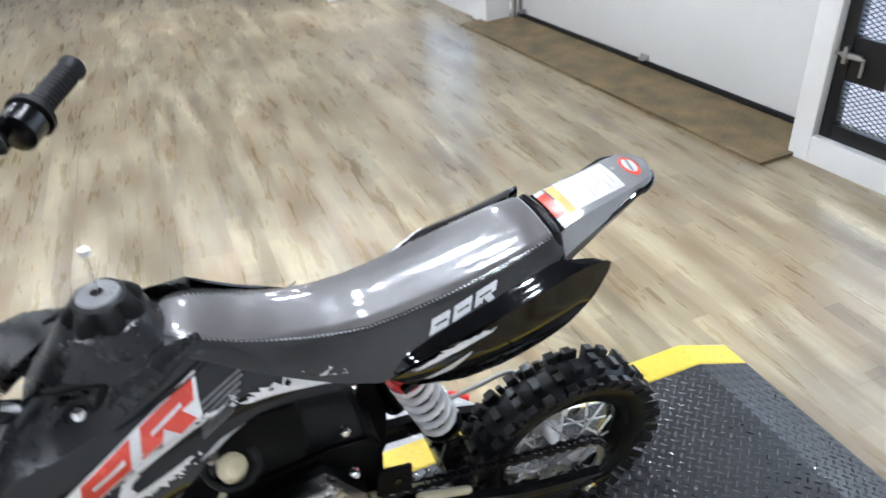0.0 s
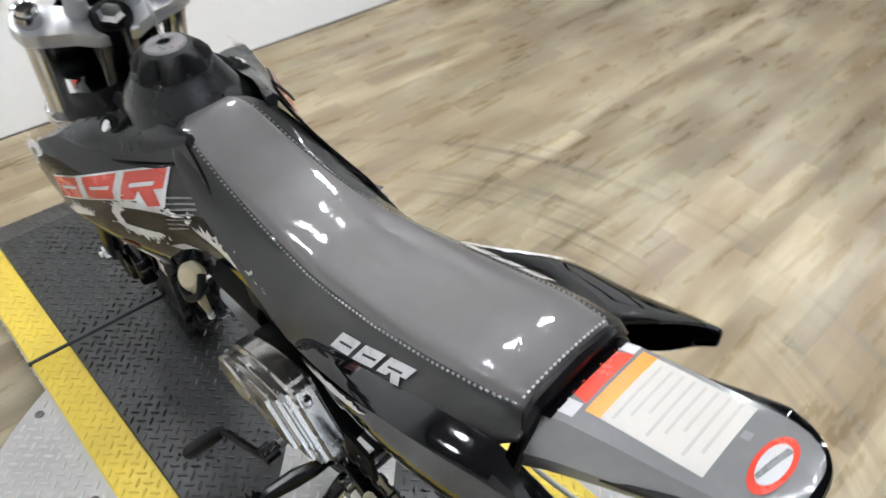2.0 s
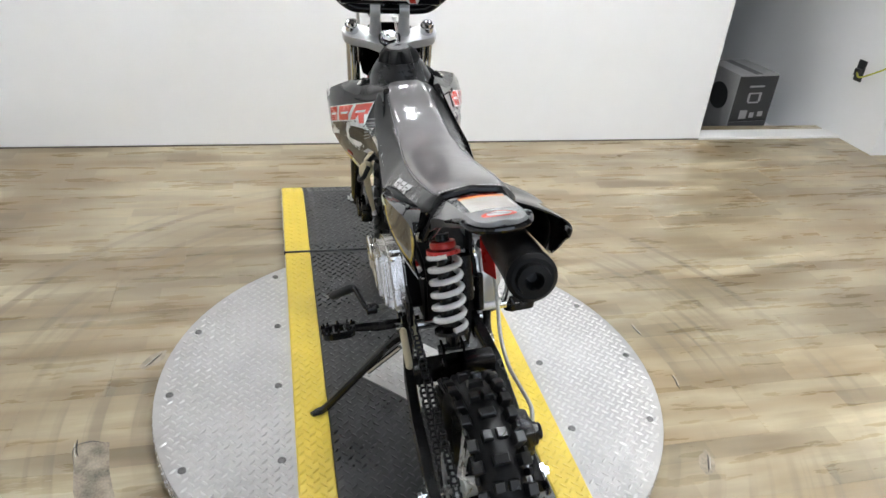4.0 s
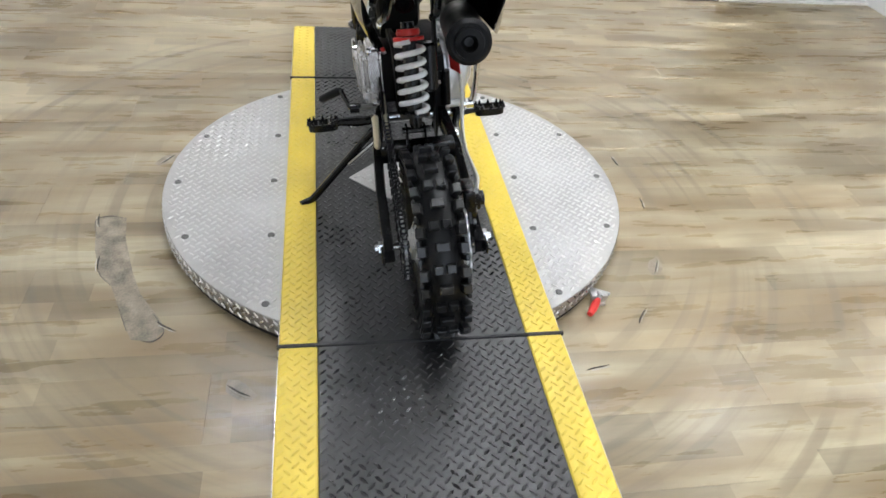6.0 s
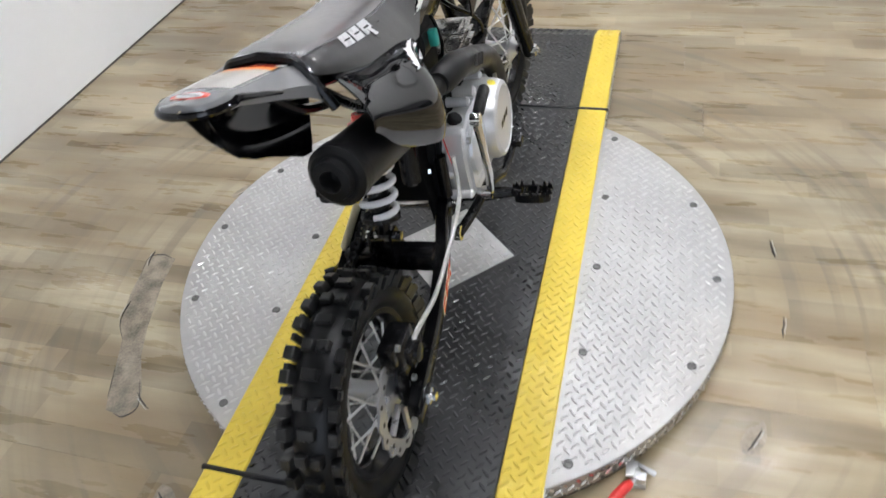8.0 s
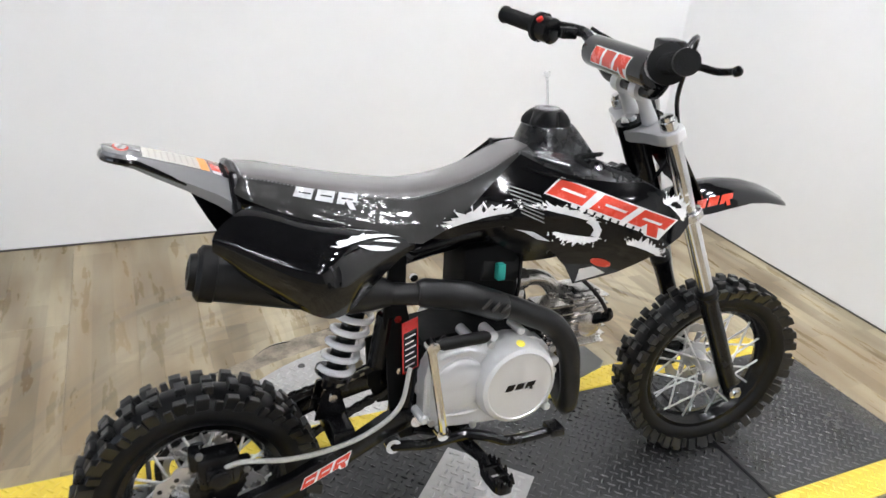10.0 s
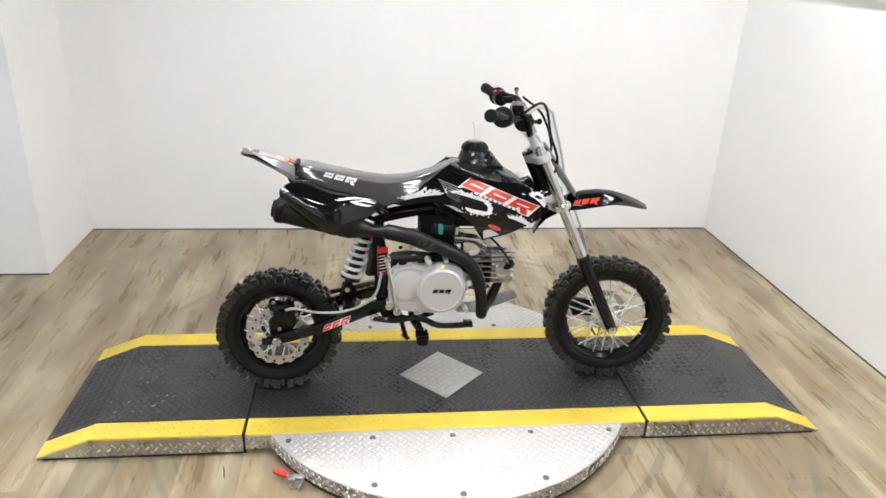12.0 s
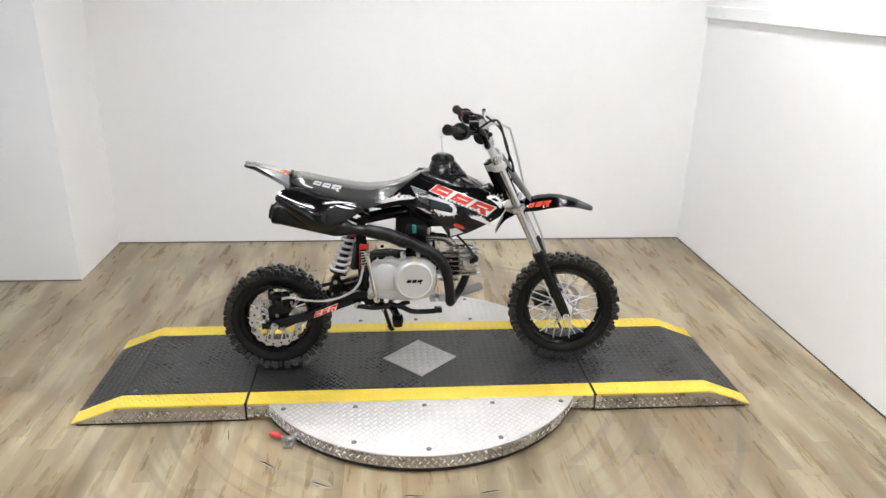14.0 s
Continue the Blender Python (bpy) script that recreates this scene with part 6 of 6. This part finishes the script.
part("cover_bulge", lathe([(0.0, -0.006), (0.050, -0.006), (0.048, 0.006), (0.040, 0.011), (0.0, 0.013)], (-0.140, -0.1335, 0.395), (0, -1, 0), 40), "clear_coat_alloy", cover)
for z in (0.352, 0.335):
    part("cover_rib", tube([(-0.170, -0.1335, z), (-0.130, -0.136, z), (-0.100, -0.1345, z)], [0.002, 0.005, 0.002], 8), "clear_coat_alloy", cover)
part("side_cap", lathe([(0, 0), (0.018, 0), (0.016, 0.012), (0, 0.014)], (-0.185, -0.090, 0.372), (0, -1, 0), 18), "clear_coat_alloy", cover)
hull = [(-0.116, 0.448), (-0.060, 0.444), (-0.005, 0.430), (0.040, 0.406), (0.062, 0.374), (0.056, 0.340), (0.020, 0.312), (-0.050, 0.303), (-0.125, 0.312), (-0.172, 0.326), (-0.180, 0.340), (-0.156, 0.376), (-0.130, 0.420)]


def inset(k, cx=-0.045, cz=0.383):
    return [(cx + (x - cx) * k, cz + (z - cz) * k) for x, z in hull]


# Filler added behind the cover, black in place of shade.
part("inner_case", slab([(x * 0.96, 0.37 + (z - 0.37) * 0.9) for x, z in hull], 0.020, 0.056, 0.004, 1), "shade_black", engine, "added black filler standing in for shade behind the cover")
left = part("flywheel_cover", slab(hull, 0.052, 0.096, 0.010, 3), "cast_alloy", engine, "cast alloy left engine cover")
part("cover_step", slab(inset(0.90), 0.092, 0.107, 0.009, 3), "cast_alloy", left)
part("cover_step", slab(inset(0.74, -0.020, 0.378), 0.100, 0.115, 0.009, 3), "cast_alloy", left)
part("cover_cap", lathe([(0.0, -0.006), (0.040, -0.006), (0.040, 0.001), (0.036, 0.004), (0.0, 0.005)], (0.002, 0.115, 0.384), (0, 1, 0), 36), "cast_alloy", left)
for k in range(3):
    part("case_rib", tube([(0.040 - 0.01 * k, 0.1000 + 0.003 * k, 0.322 + 0.010 * k), (-0.040, 0.1015 + 0.003 * k, 0.312 + 0.012 * k), (-0.110, 0.1010 + 0.002 * k, 0.326 + 0.012 * k), (-0.165, 0.0985, 0.348 + 0.008 * k)], [0.002, 0.0042, 0.0042, 0.002], 6), "cast_alloy", left)
for x, z in ((-0.108, 0.434), (-0.03, 0.426), (0.048, 0.384), (-0.162, 0.346)):
    part("cover_bolt", lathe([(0, 0), (0.0065, 0), (0.0065, 0.006), (0, 0.007)], (x, 0.0955, z), (0, 1, 0), 8), "zinc_steel", left)
# cylinder and head with fins
# The barrel's black stands in for the darkness on its left side.
cyl = part("cylinder", lathe([(0, 0.04), (0.043, 0.04), (0.043, 0.16), (0, 0.16)], (0, 0, 0.413), (1, 0, 0), 32), "shade_black", engine, "cylinder barrel coloured black for the shade round it")
for k in range(7):
    x = 0.066 + 0.0115 * k
    part("fin", box(0.066, 0.138, -0.060, -0.004, 0.352 + 0.0185 * k, 0.3565 + 0.0185 * k, 0.001, 1), "cast_alloy", cyl)
head = part("cylinder_head", join(box(0.138, 0.205, -0.052, 0.020, 0.366, 0.486, 0.010), lathe([(0, 0), (0.028, 0), (0.028, 0.012), (0.02, 0.016), (0, 0.016)], (0.178, -0.048, 0.418), (0, -1, 0), 24), lathe([(0, 0), (0.022, 0), (0.020, 0.018), (0, 0.020)], (0.182, 0, 0.455), (0.3, 0, 1), 18), lathe([(0, 0), (0.022, 0), (0.020, 0.018), (0, 0.020)], (0.185, 0, 0.375), (0.3, 0, -1), 18)), "cast_alloy", engine, "finned alloy cylinder head")
for k in range(7):
    z = 0.374 + 0.0165 * k
    part("fin", box(0.136, 0.215, -0.062, 0.010, z, z + 0.004, 0.001, 1), "cast_alloy", head)
for y in (-0.038, 0.038):
    for z in (0.375, 0.455):
        part("head_nut", lathe([(0, 0), (0.007, 0), (0.007, 0.012), (0.004, 0.018), (0, 0.018)], (0.204, y, z), (1, 0, 0), 8), "chrome", head)
part("spark_lead", tube([(0.19, -0.062, 0.43), (0.195, -0.085, 0.45), (0.16, -0.085, 0.50), (0.11, -0.055, 0.55), (0.07, -0.03, 0.60)], 0.0042, 8), "frame_paint", engine, "black ignition lead")
part("plug_cap", tube([(0.185, -0.055, 0.425), (0.200, -0.082, 0.442), (0.196, -0.088, 0.458)], [0.011, 0.010, 0.006], 10), "frame_paint", engine, "black spark plug cap")
carb = part("carburettor", join(lathe([(0, -0.03), (0.020, -0.03), (0.022, 0), (0.020, 0.03), (0, 0.03)], (0.055, -0.01, 0.535), (1, 0, 0), 20), box(0.037, 0.075, -0.034, 0.014, 0.488, 0.523, 0.005), tube([(0.055, -0.01, 0.54), (0.055, -0.01, 0.575), (0.055, -0.01, 0.580)], [0.017, 0.017, 0.008], 16, smooth=False)), "cast_alloy", engine, "alloy carburettor")
part("intake_pipe", tube([(0.085, -0.008, 0.535), (0.125, -0.004, 0.528), (0.158, 0, 0.500), (0.168, 0, 0.465)], 0.016, 12), "cast_alloy", carb)
part("fuel_hose", tube([(0.05, -0.035, 0.51), (0.045, -0.055, 0.53), (0.05, -0.05, 0.58), (0.06, -0.03, 0.62)], 0.0035, 8), "frame_paint", carb)
part("fuel_tap", box(-0.039, -0.024, -0.066, -0.050, 0.541, 0.571, 0.002), "teal_plastic", engine, "teal plastic tap")
carb.matrix_basis = Matrix.Translation((-0.035, 0, -0.022))
part("air_filter", tube([(0.02, -0.008, 0.545), (0.012, -0.008, 0.545), (-0.06, -0.008, 0.555), (-0.066, -0.008, 0.556)], [0.026, 0.042, 0.042, 0.03], 20, smooth=False), "pipe_paint", engine, "black foam air filter")
tap = part("fuel_cock", lathe([(0.0, -0.010), (0.013, -0.010), (0.0185, -0.004), (0.0185, 0.003), (0.012, 0.009), (0.004, 0.010), (0.0, 0.008)], (0.001, 0.108, 0.593), (-0.35, 0.75, 0.55), 22), "cream_nylon", engine, "cream plastic fuel cock")
part("hose_loop", tube([(-0.026, 0.104, 0.612), (-0.030, 0.116, 0.592), (-0.012, 0.124, 0.577), (0.014, 0.120, 0.573), (0.032, 0.106, 0.587), (0.036, 0.082, 0.610)], 0.0052, 10), "grip_rubber", tap, "black fuel hose")
part("tap_lever", tube([(0.008, 0.108, 0.577), (0.036, 0.101, 0.515), (0.068, 0.092, 0.456)], [0.0075, 0.0065, 0.004], 10, flat=0.5), "cream_nylon", tap, "cream plastic tab")
part("tab_end", lathe([(0, -0.008), (0.005, -0.006), (0.0055, 0.004), (0, 0.007)], (0.071, 0.091, 0.447), (0.25, 0, -1), 12), "decal_white", tap, "white end of the tab")
for z in (0.455, 0.515):
    part("mount_bolt", lathe([(0, 0), (0.008, 0), (0.008, 0.006), (0.005, 0.010), (0, 0.010)], (-0.150, 0.050 + 0.03 * (z < 0.5), z), (0, 1, 0.2), 8), "chrome", engine)
part("air_box", box(-0.098, 0.020, -0.045, 0.052, 0.478, 0.602, 0.016), "shade_black", engine, "black plastic air box")
part("starter_motor", rod((-0.06, 0.0, 0.475), (0.05, 0.0, 0.475), 0.022, 16), "frame_paint", engine)

# exhaust
exhaust = group("exhaust", bike, None, "matt black exhaust pipe and silencer")
part("header_pipe", tube([(0.178, -0.012, 0.374), (0.166, -0.014, 0.340), (0.148, -0.022, 0.305), (0.124, -0.052, 0.286), (0.108, -0.092, 0.282), (0.100, -0.118, 0.290), (0.098, -0.126, 0.325), (0.092, -0.127, 0.372), (0.082, -0.128, 0.414), (0.060, -0.128, 0.454), (0.032, -0.127, 0.480), (-0.008, -0.126, 0.500), (-0.065, -0.124, 0.527), (-0.125, -0.120, 0.545), (-0.185, -0.116, 0.559), (-0.26, -0.108, 0.568)], [0.015, 0.015, 0.016, 0.017, 0.018, 0.0185, 0.0185, 0.019, 0.021, 0.0215, 0.0215, 0.0215, 0.021, 0.020, 0.018, 0.018], 14), "pipe_paint", exhaust, "matt black header pipe")
shield = part("heat_shield", tube([(-0.055, -0.126, 0.518), (-0.065, -0.126, 0.523), (-0.130, -0.122, 0.550), (-0.205, -0.118, 0.566), (-0.215, -0.117, 0.567)], [0.018, 0.025, 0.025, 0.024, 0.018], 14, smooth=False), "pipe_paint", exhaust, "slotted black heat shield")
for k in range(3):
    x = -0.072 - 0.017 * k
    z = 0.531 + 0.0070 * k
    part("slot", tube([(x + 0.009, -0.1515, z + 0.006), (x - 0.006, -0.1515, z - 0.008)], 0.003, 6, smooth=False), "dark_gap", shield)
part("silencer", tube([(-0.255, -0.106, 0.565), (-0.285, -0.104, 0.573), (-0.315, -0.100, 0.580), (-0.52, -0.082, 0.626), (-0.535, -0.081, 0.629)], [0.019, 0.030, 0.039, 0.039, 0.036], 28, smooth=False), "pipe_paint", exhaust, "matt black silencer", angle=50)
EW = Vector((-0.975, 0.085, 0.213)).normalized()
part("end_cap", lathe([(0.036, -0.022), (0.041, -0.020), (0.041, 0.0), (0.034, 0.006), (0.028, 0.006), (0.026, 0.016), (0.015, 0.018), (0.013, 0.010), (0.008, 0.0), (0.0, 0.0)], (-0.535, -0.081, 0.629), EW, 32), "grip_rubber", exhaust, "black stepped end cap", angle=25)
part("bracket", sheet([(-0.31, 0.60), (-0.28, 0.60), (-0.25, 0.66), (-0.28, 0.66)], lambda u, v: (u, -0.066, v), 0.004, 0.2), "frame_paint", exhaust, smooth=False)

# controls at the feet
kick = group("kick_starter", bike, None, "chromed kick-start lever with a black rubber pedal")
part("lever", tube([(-0.174, -0.134, 0.314), (-0.176, -0.156, 0.326), (-0.194, -0.162, 0.42), (-0.206, -0.163, 0.486)], [0.010, 0.008, 0.007, 0.008], 10), "chrome", kick)
part("boss", lathe([(0, -0.008), (0.012, -0.008), (0.012, 0.010), (0, 0.011)], (-0.174, -0.146, 0.314), (0, -1, 0), 14), "chrome", kick)
part("knuckle", lathe([(0, -0.010), (0.011, -0.008), (0.011, 0.008), (0, 0.010)], (-0.206, -0.163, 0.492), (0, -1, 0), 12), "chrome", kick)
part("pedal", tube([(-0.196, -0.163, 0.492), (-0.186, -0.163, 0.492), (-0.108, -0.156, 0.489), (-0.100, -0.155, 0.488)], [0.006, 0.010, 0.0105, 0.007], 12, smooth=False), "grip_rubber", kick, "black rubber kick pedal")


def footpeg(s):
    g = group("footpeg", bike, None, "black toothed steel footpeg")
    part("mount", tube([(-0.12, s * 0.03, 0.262), (-0.12, s * 0.09, 0.262), (-0.108, s * 0.125, 0.256), (-0.10, s * 0.165, 0.254), (-0.10, s * 0.19, 0.252)], [0.011, 0.011, 0.014, 0.011, 0.007], 10), "frame_paint", g)
    n, y0, y1 = 14, 0.176, 0.250
    bm = bmesh.new()
    rim = [(-0.100 + 0.018 * math.copysign(abs(math.cos(a)) ** 0.6, math.cos(a)), s * ((y0 + y1) / 2 + (y1 - y0) / 2 * math.copysign(abs(math.sin(a)) ** 0.6, math.sin(a)))) for a in (2 * math.pi * k / 28 for k in range(28))]
    inner = [(-0.100 + (x + 0.100) * 0.72, s * (y0 + y1) / 2 + (y - s * (y0 + y1) / 2) * 0.90) for x, y in rim]
    rows = [[(x, y, z) for x, y in ring] for ring, z in ((rim, 0.240), (rim, 0.259), (inner, 0.259), (inner, 0.240), (rim, 0.240))]
    loft(rows, caps=False, bm=bm)
    for y in (0.198, 0.224):
        box(-0.116, -0.084, s * y - 0.002, s * y + 0.002, 0.242, 0.258, bm=bm)
    for x, y in rim[::2]:
        loft([[(x - 0.003, y - 0.004, 0.256), (x + 0.003, y - 0.004, 0.256), (x + 0.003, y + 0.004, 0.256), (x - 0.003, y + 0.004, 0.256)], [(x - 0.001, y - 0.0015, 0.268), (x + 0.001, y - 0.0015, 0.268), (x + 0.001, y + 0.0015, 0.268), (x - 0.001, y + 0.0015, 0.268)]], bm=bm)
    part("tread", bm, "frame_paint", g, smooth=False)
    part("spring", tube([Vector((-0.10 + 0.008 * math.cos(a), s * (0.118 + 0.0015 * a), 0.246 + 0.008 * math.sin(a))) for a in np.linspace(0, 6 * math.pi, 40)], 0.0014, 5, 1), "zinc_steel", g)


footpeg(1)
footpeg(-1)
pedal = group("brake_pedal", bike, None, "black steel brake pedal")
part("arm", tube([(-0.245, -0.100, 0.272), (-0.18, -0.112, 0.268), (-0.12, -0.130, 0.284), (-0.08, -0.142, 0.278), (-0.04, -0.146, 0.262), (0.03, -0.148, 0.262), (0.048, -0.148, 0.266)], 0.0095, 10), "frame_paint", pedal)
part("pad", box(0.038, 0.066, -0.170, -0.135, 0.262, 0.278, 0.003), "frame_paint", pedal)
part("pivot_bolt", lathe([(0.006, 0), (0.014, 0), (0.014, 0.012), (0.006, 0.012), (0.006, 0.004)], (-0.245, -0.095, 0.275), (0, -1, 0), 18), "chrome", pedal, "steel pivot ring")
shifter = group("gear_lever", bike, None, "black gear-change lever")
part("arm", tube([(-0.052, 0.112, 0.268), (-0.050, 0.136, 0.262), (-0.020, 0.148, 0.268), (0.012, 0.158, 0.278), (0.022, 0.166, 0.278)], 0.0065, 10), "frame_paint", shifter)
part("toe_rubber", tube([(0.020, 0.160, 0.280), (0.024, 0.166, 0.277), (0.050, 0.212, 0.246), (0.053, 0.217, 0.242)], [0.008, 0.0115, 0.0115, 0.008], 12, smooth=False), "grip_rubber", shifter, "black toe rubber")
part("clamp", join(lathe([(0, -0.012), (0.014, -0.012), (0.014, 0.012), (0, 0.012)], (-0.052, 0.130, 0.264), (0, 1, 0), 14), box(-0.056, -0.036, 0.122, 0.140, 0.252, 0.272, 0.003)), "frame_paint", shifter)
part("shaft", rod((-0.052, 0.06, 0.266), (-0.052, 0.125, 0.264), 0.007, 10), "dull_alloy", shifter)
stand = group("side_stand", bike, None, "black steel side stand, folded out")
part("leg", tube([(-0.165, 0.078, 0.262), (-0.160, 0.105, 0.240), (-0.135, 0.200, 0.125), (-0.117, 0.262, 0.048), (-0.114, 0.280, 0.034)], [0.012, 0.010, 0.0095, 0.0095, 0.009], 10), "frame_paint", stand)
part("foot", tube([(-0.105, 0.266, 0.030), (-0.114, 0.282, 0.0335), (-0.124, 0.302, 0.036)], [0.009, 0.013, 0.008], 8, flat=0.5), "frame_paint", stand)
part("return_spring", rod((-0.172, 0.085, 0.235), (-0.150, 0.160, 0.160), 0.006, 8), "chrome", stand, "steel return spring")
skid = group("skid_plate", bike, None, "bent alloy skid plate with slots")
part("plate", sheet([(-0.056, 0.0), (0.030, 0.0), (0.030, 0.20), (0.022, 0.215), (-0.045, 0.215), (-0.056, 0.20)], lambda u, v: (0.03 + 0.96 * v, u, 0.268 + 0.30 * max(0, v - 0.06)), 0.003, 0.03), "dull_alloy", skid)
for k in range(4):
    v = 0.12 + 0.022 * k
    part("slot", box(0.03 + 0.96 * v - 0.004, 0.03 + 0.96 * v + 0.004, -0.035, 0.035, 0.268 + 0.30 * (v - 0.06) - 0.0052, 0.268 + 0.30 * (v - 0.06) - 0.0042), "dark_gap", skid, smooth=False)
tag = group("warning_tag", bike, Matrix.Translation((0.008, 0.030, 0.010)), "red hang tag with black text panel")
part("card", sheet([(-0.243, 0.500), (-0.209, 0.500), (-0.209, 0.412), (-0.243, 0.412)], lambda u, v: (u, -0.128 + 0.5 * (u + 0.226) - 0.1 * (0.5 - v), v), 0.0012, 0.02), "red_plastic", tag)
part("panel", sheet([(-0.241, 0.482), (-0.211, 0.482), (-0.211, 0.414), (-0.241, 0.414)], lambda u, v: (u, -0.1299 + 0.5 * (u + 0.226) - 0.1 * (0.5 - v), v), step=0.02), "frame_paint", tag)
for k in range(6):
    part("text_bar", sheet([(-0.238, 0.474 - 0.010 * k), (-0.214 - 0.004 * (k % 2), 0.474 - 0.010 * k), (-0.214 - 0.004 * (k % 2), 0.4715 - 0.010 * k), (-0.238, 0.4715 - 0.010 * k)], lambda u, v: (u, -0.1304 + 0.5 * (u + 0.226) - 0.1 * (0.5 - v), v), step=0.05), "decal_white", tag)


# wheel of another bike parked by the rack
other = empty("parked_wheel", Matrix.Translation((1.03, -3.36, 0.262)) @ Matrix.Rotation(radians(-38), 4, "Z"))
tagged(other, "black knobbly wheel of a parked bike", "wheel")
wheel("wheel_assembly", Vector((0, 0, 0)), 0.262, 0.18, 0.09, 34, -0.06, 0.09, other)
# ---- floor, plank by plank ----
floor = tagged(structure("floor", box(-2.66, 1.86, -7.1, YN, -0.06, -0.004), "slab", "vinyl plank floor in weathered cream, grey and brown oak"), category="")
PW, PL = 0.182, 1.22
full = box(0, PW - 0.0004, 0, PL - 0.0004, -0.004, 0.0)
first = None
row = 0
x = -2.64
while x < 1.75:
    y = -7.1 - (0.37 * row % 1.0) * PL - 0.13 * (row % 3)
    while y < YN:
        lo, hi = max(y, -7.1), min(y + PL, YN)
        if hi - lo > 0.03:
            if hi - lo > PL - 0.001:
                if first is None:
                    first = part("plank", full, "plank", floor, smooth=False)
                    first.matrix_basis = Matrix.Translation((x, lo, 0))
                else:
                    share("plank", first, floor, Matrix.Translation((x, lo, 0)))
            else:
                o = part("plank", box(0, PW - 0.0004, 0, hi - lo - 0.0004, -0.004, 0.0), "plank", floor, smooth=False)
                o.matrix_basis = Matrix.Translation((x, lo, 0))
        y += PL
    x += PW
    row += 1

# worn patches and tears in the vinyl
patch = sheet([(-0.08, 0.81), (-0.063, 0.778), (-0.071, 0.735), (-0.162, 0.72), (-0.304, 0.676), (-0.38, 0.645), (-0.472, 0.585), (-0.505, 0.574), (-0.536, 0.592), (-0.528, 0.641), (-0.468, 0.668), (-0.345, 0.719), (-0.3, 0.755), (-0.206, 0.786)], lambda u, v: (u, v, 0.0005), step=0.2)
part("worn_patch", patch, "stain_grey", floor, "grey worn-through patch in the vinyl", smooth=False)
for rim in ([(-0.14, 0.797), (-0.08, 0.81), (-0.063, 0.778), (-0.071, 0.745)], [(-0.345, 0.719), (-0.3, 0.755), (-0.255, 0.770)], [(-0.44, 0.61), (-0.505, 0.574), (-0.536, 0.592), (-0.532, 0.62)], [(-0.50, 0.655), (-0.468, 0.668), (-0.42, 0.688)]):
    part("tear", tube([(x, y, 0.0006) for x, y in rim], [0.0004] + [0.0012 + 0.0008 * (q % 2) for q in range(len(rim) - 2)] + [0.0004], 5, 5), "stain_dark", floor, "dark edge of the worn patch")
rnd = random.Random(5)
for k, (x, y) in enumerate(((-0.055, -0.745), (-0.345, -0.673), (-0.69, 0.395), (0.187, -0.739), (0.223, 0.673), (-0.53, -0.567), (-0.686, -0.398), (-0.49, 0.57), (-0.08, 0.80), (-0.26, 0.765))):
    a = math.atan2(y, x) + math.pi / 2 + rnd.uniform(-0.4, 0.4)
    c, s = math.cos(a), math.sin(a)
    pts = [(x + c * t + s * (0.004 * math.sin(40 * t + k) + rnd.uniform(-0.001, 0.001)), y + s * t - c * (0.004 * math.sin(40 * t + k) + rnd.uniform(-0.001, 0.001)), 0.0008) for t in np.linspace(-0.03, 0.03, 7)]
    part("tear", tube(pts, [0.0004, 0.0015, 0.0022, 0.0015, 0.0020, 0.0012, 0.0004], 5, 2), "dark_gap", floor, "torn edge in the vinyl")
    part("tear", tube([(p[0] * 1.006, p[1] * 1.006, 0.0006) for p in pts[1:]], [0.0003, 0.0011, 0.0006, 0.0010, 0.0003], 5, 2), "torn_pale", floor, "pale lifted edge of a tear")
    if k in (1, 2, 4):
        o = [(x + 0.045 * c * math.cos(t) * rnd.uniform(0.7, 1.1) - 0.02 * s * math.sin(t), y + 0.045 * s * math.cos(t) * rnd.uniform(0.7, 1.1) + 0.02 * c * math.sin(t)) for t in np.linspace(0, 2 * math.pi, 13)[:-1]]
        part("worn_patch", sheet(o, lambda u, v: (u, v, 0.0005), step=0.2), "stain_grey", floor, smooth=False)
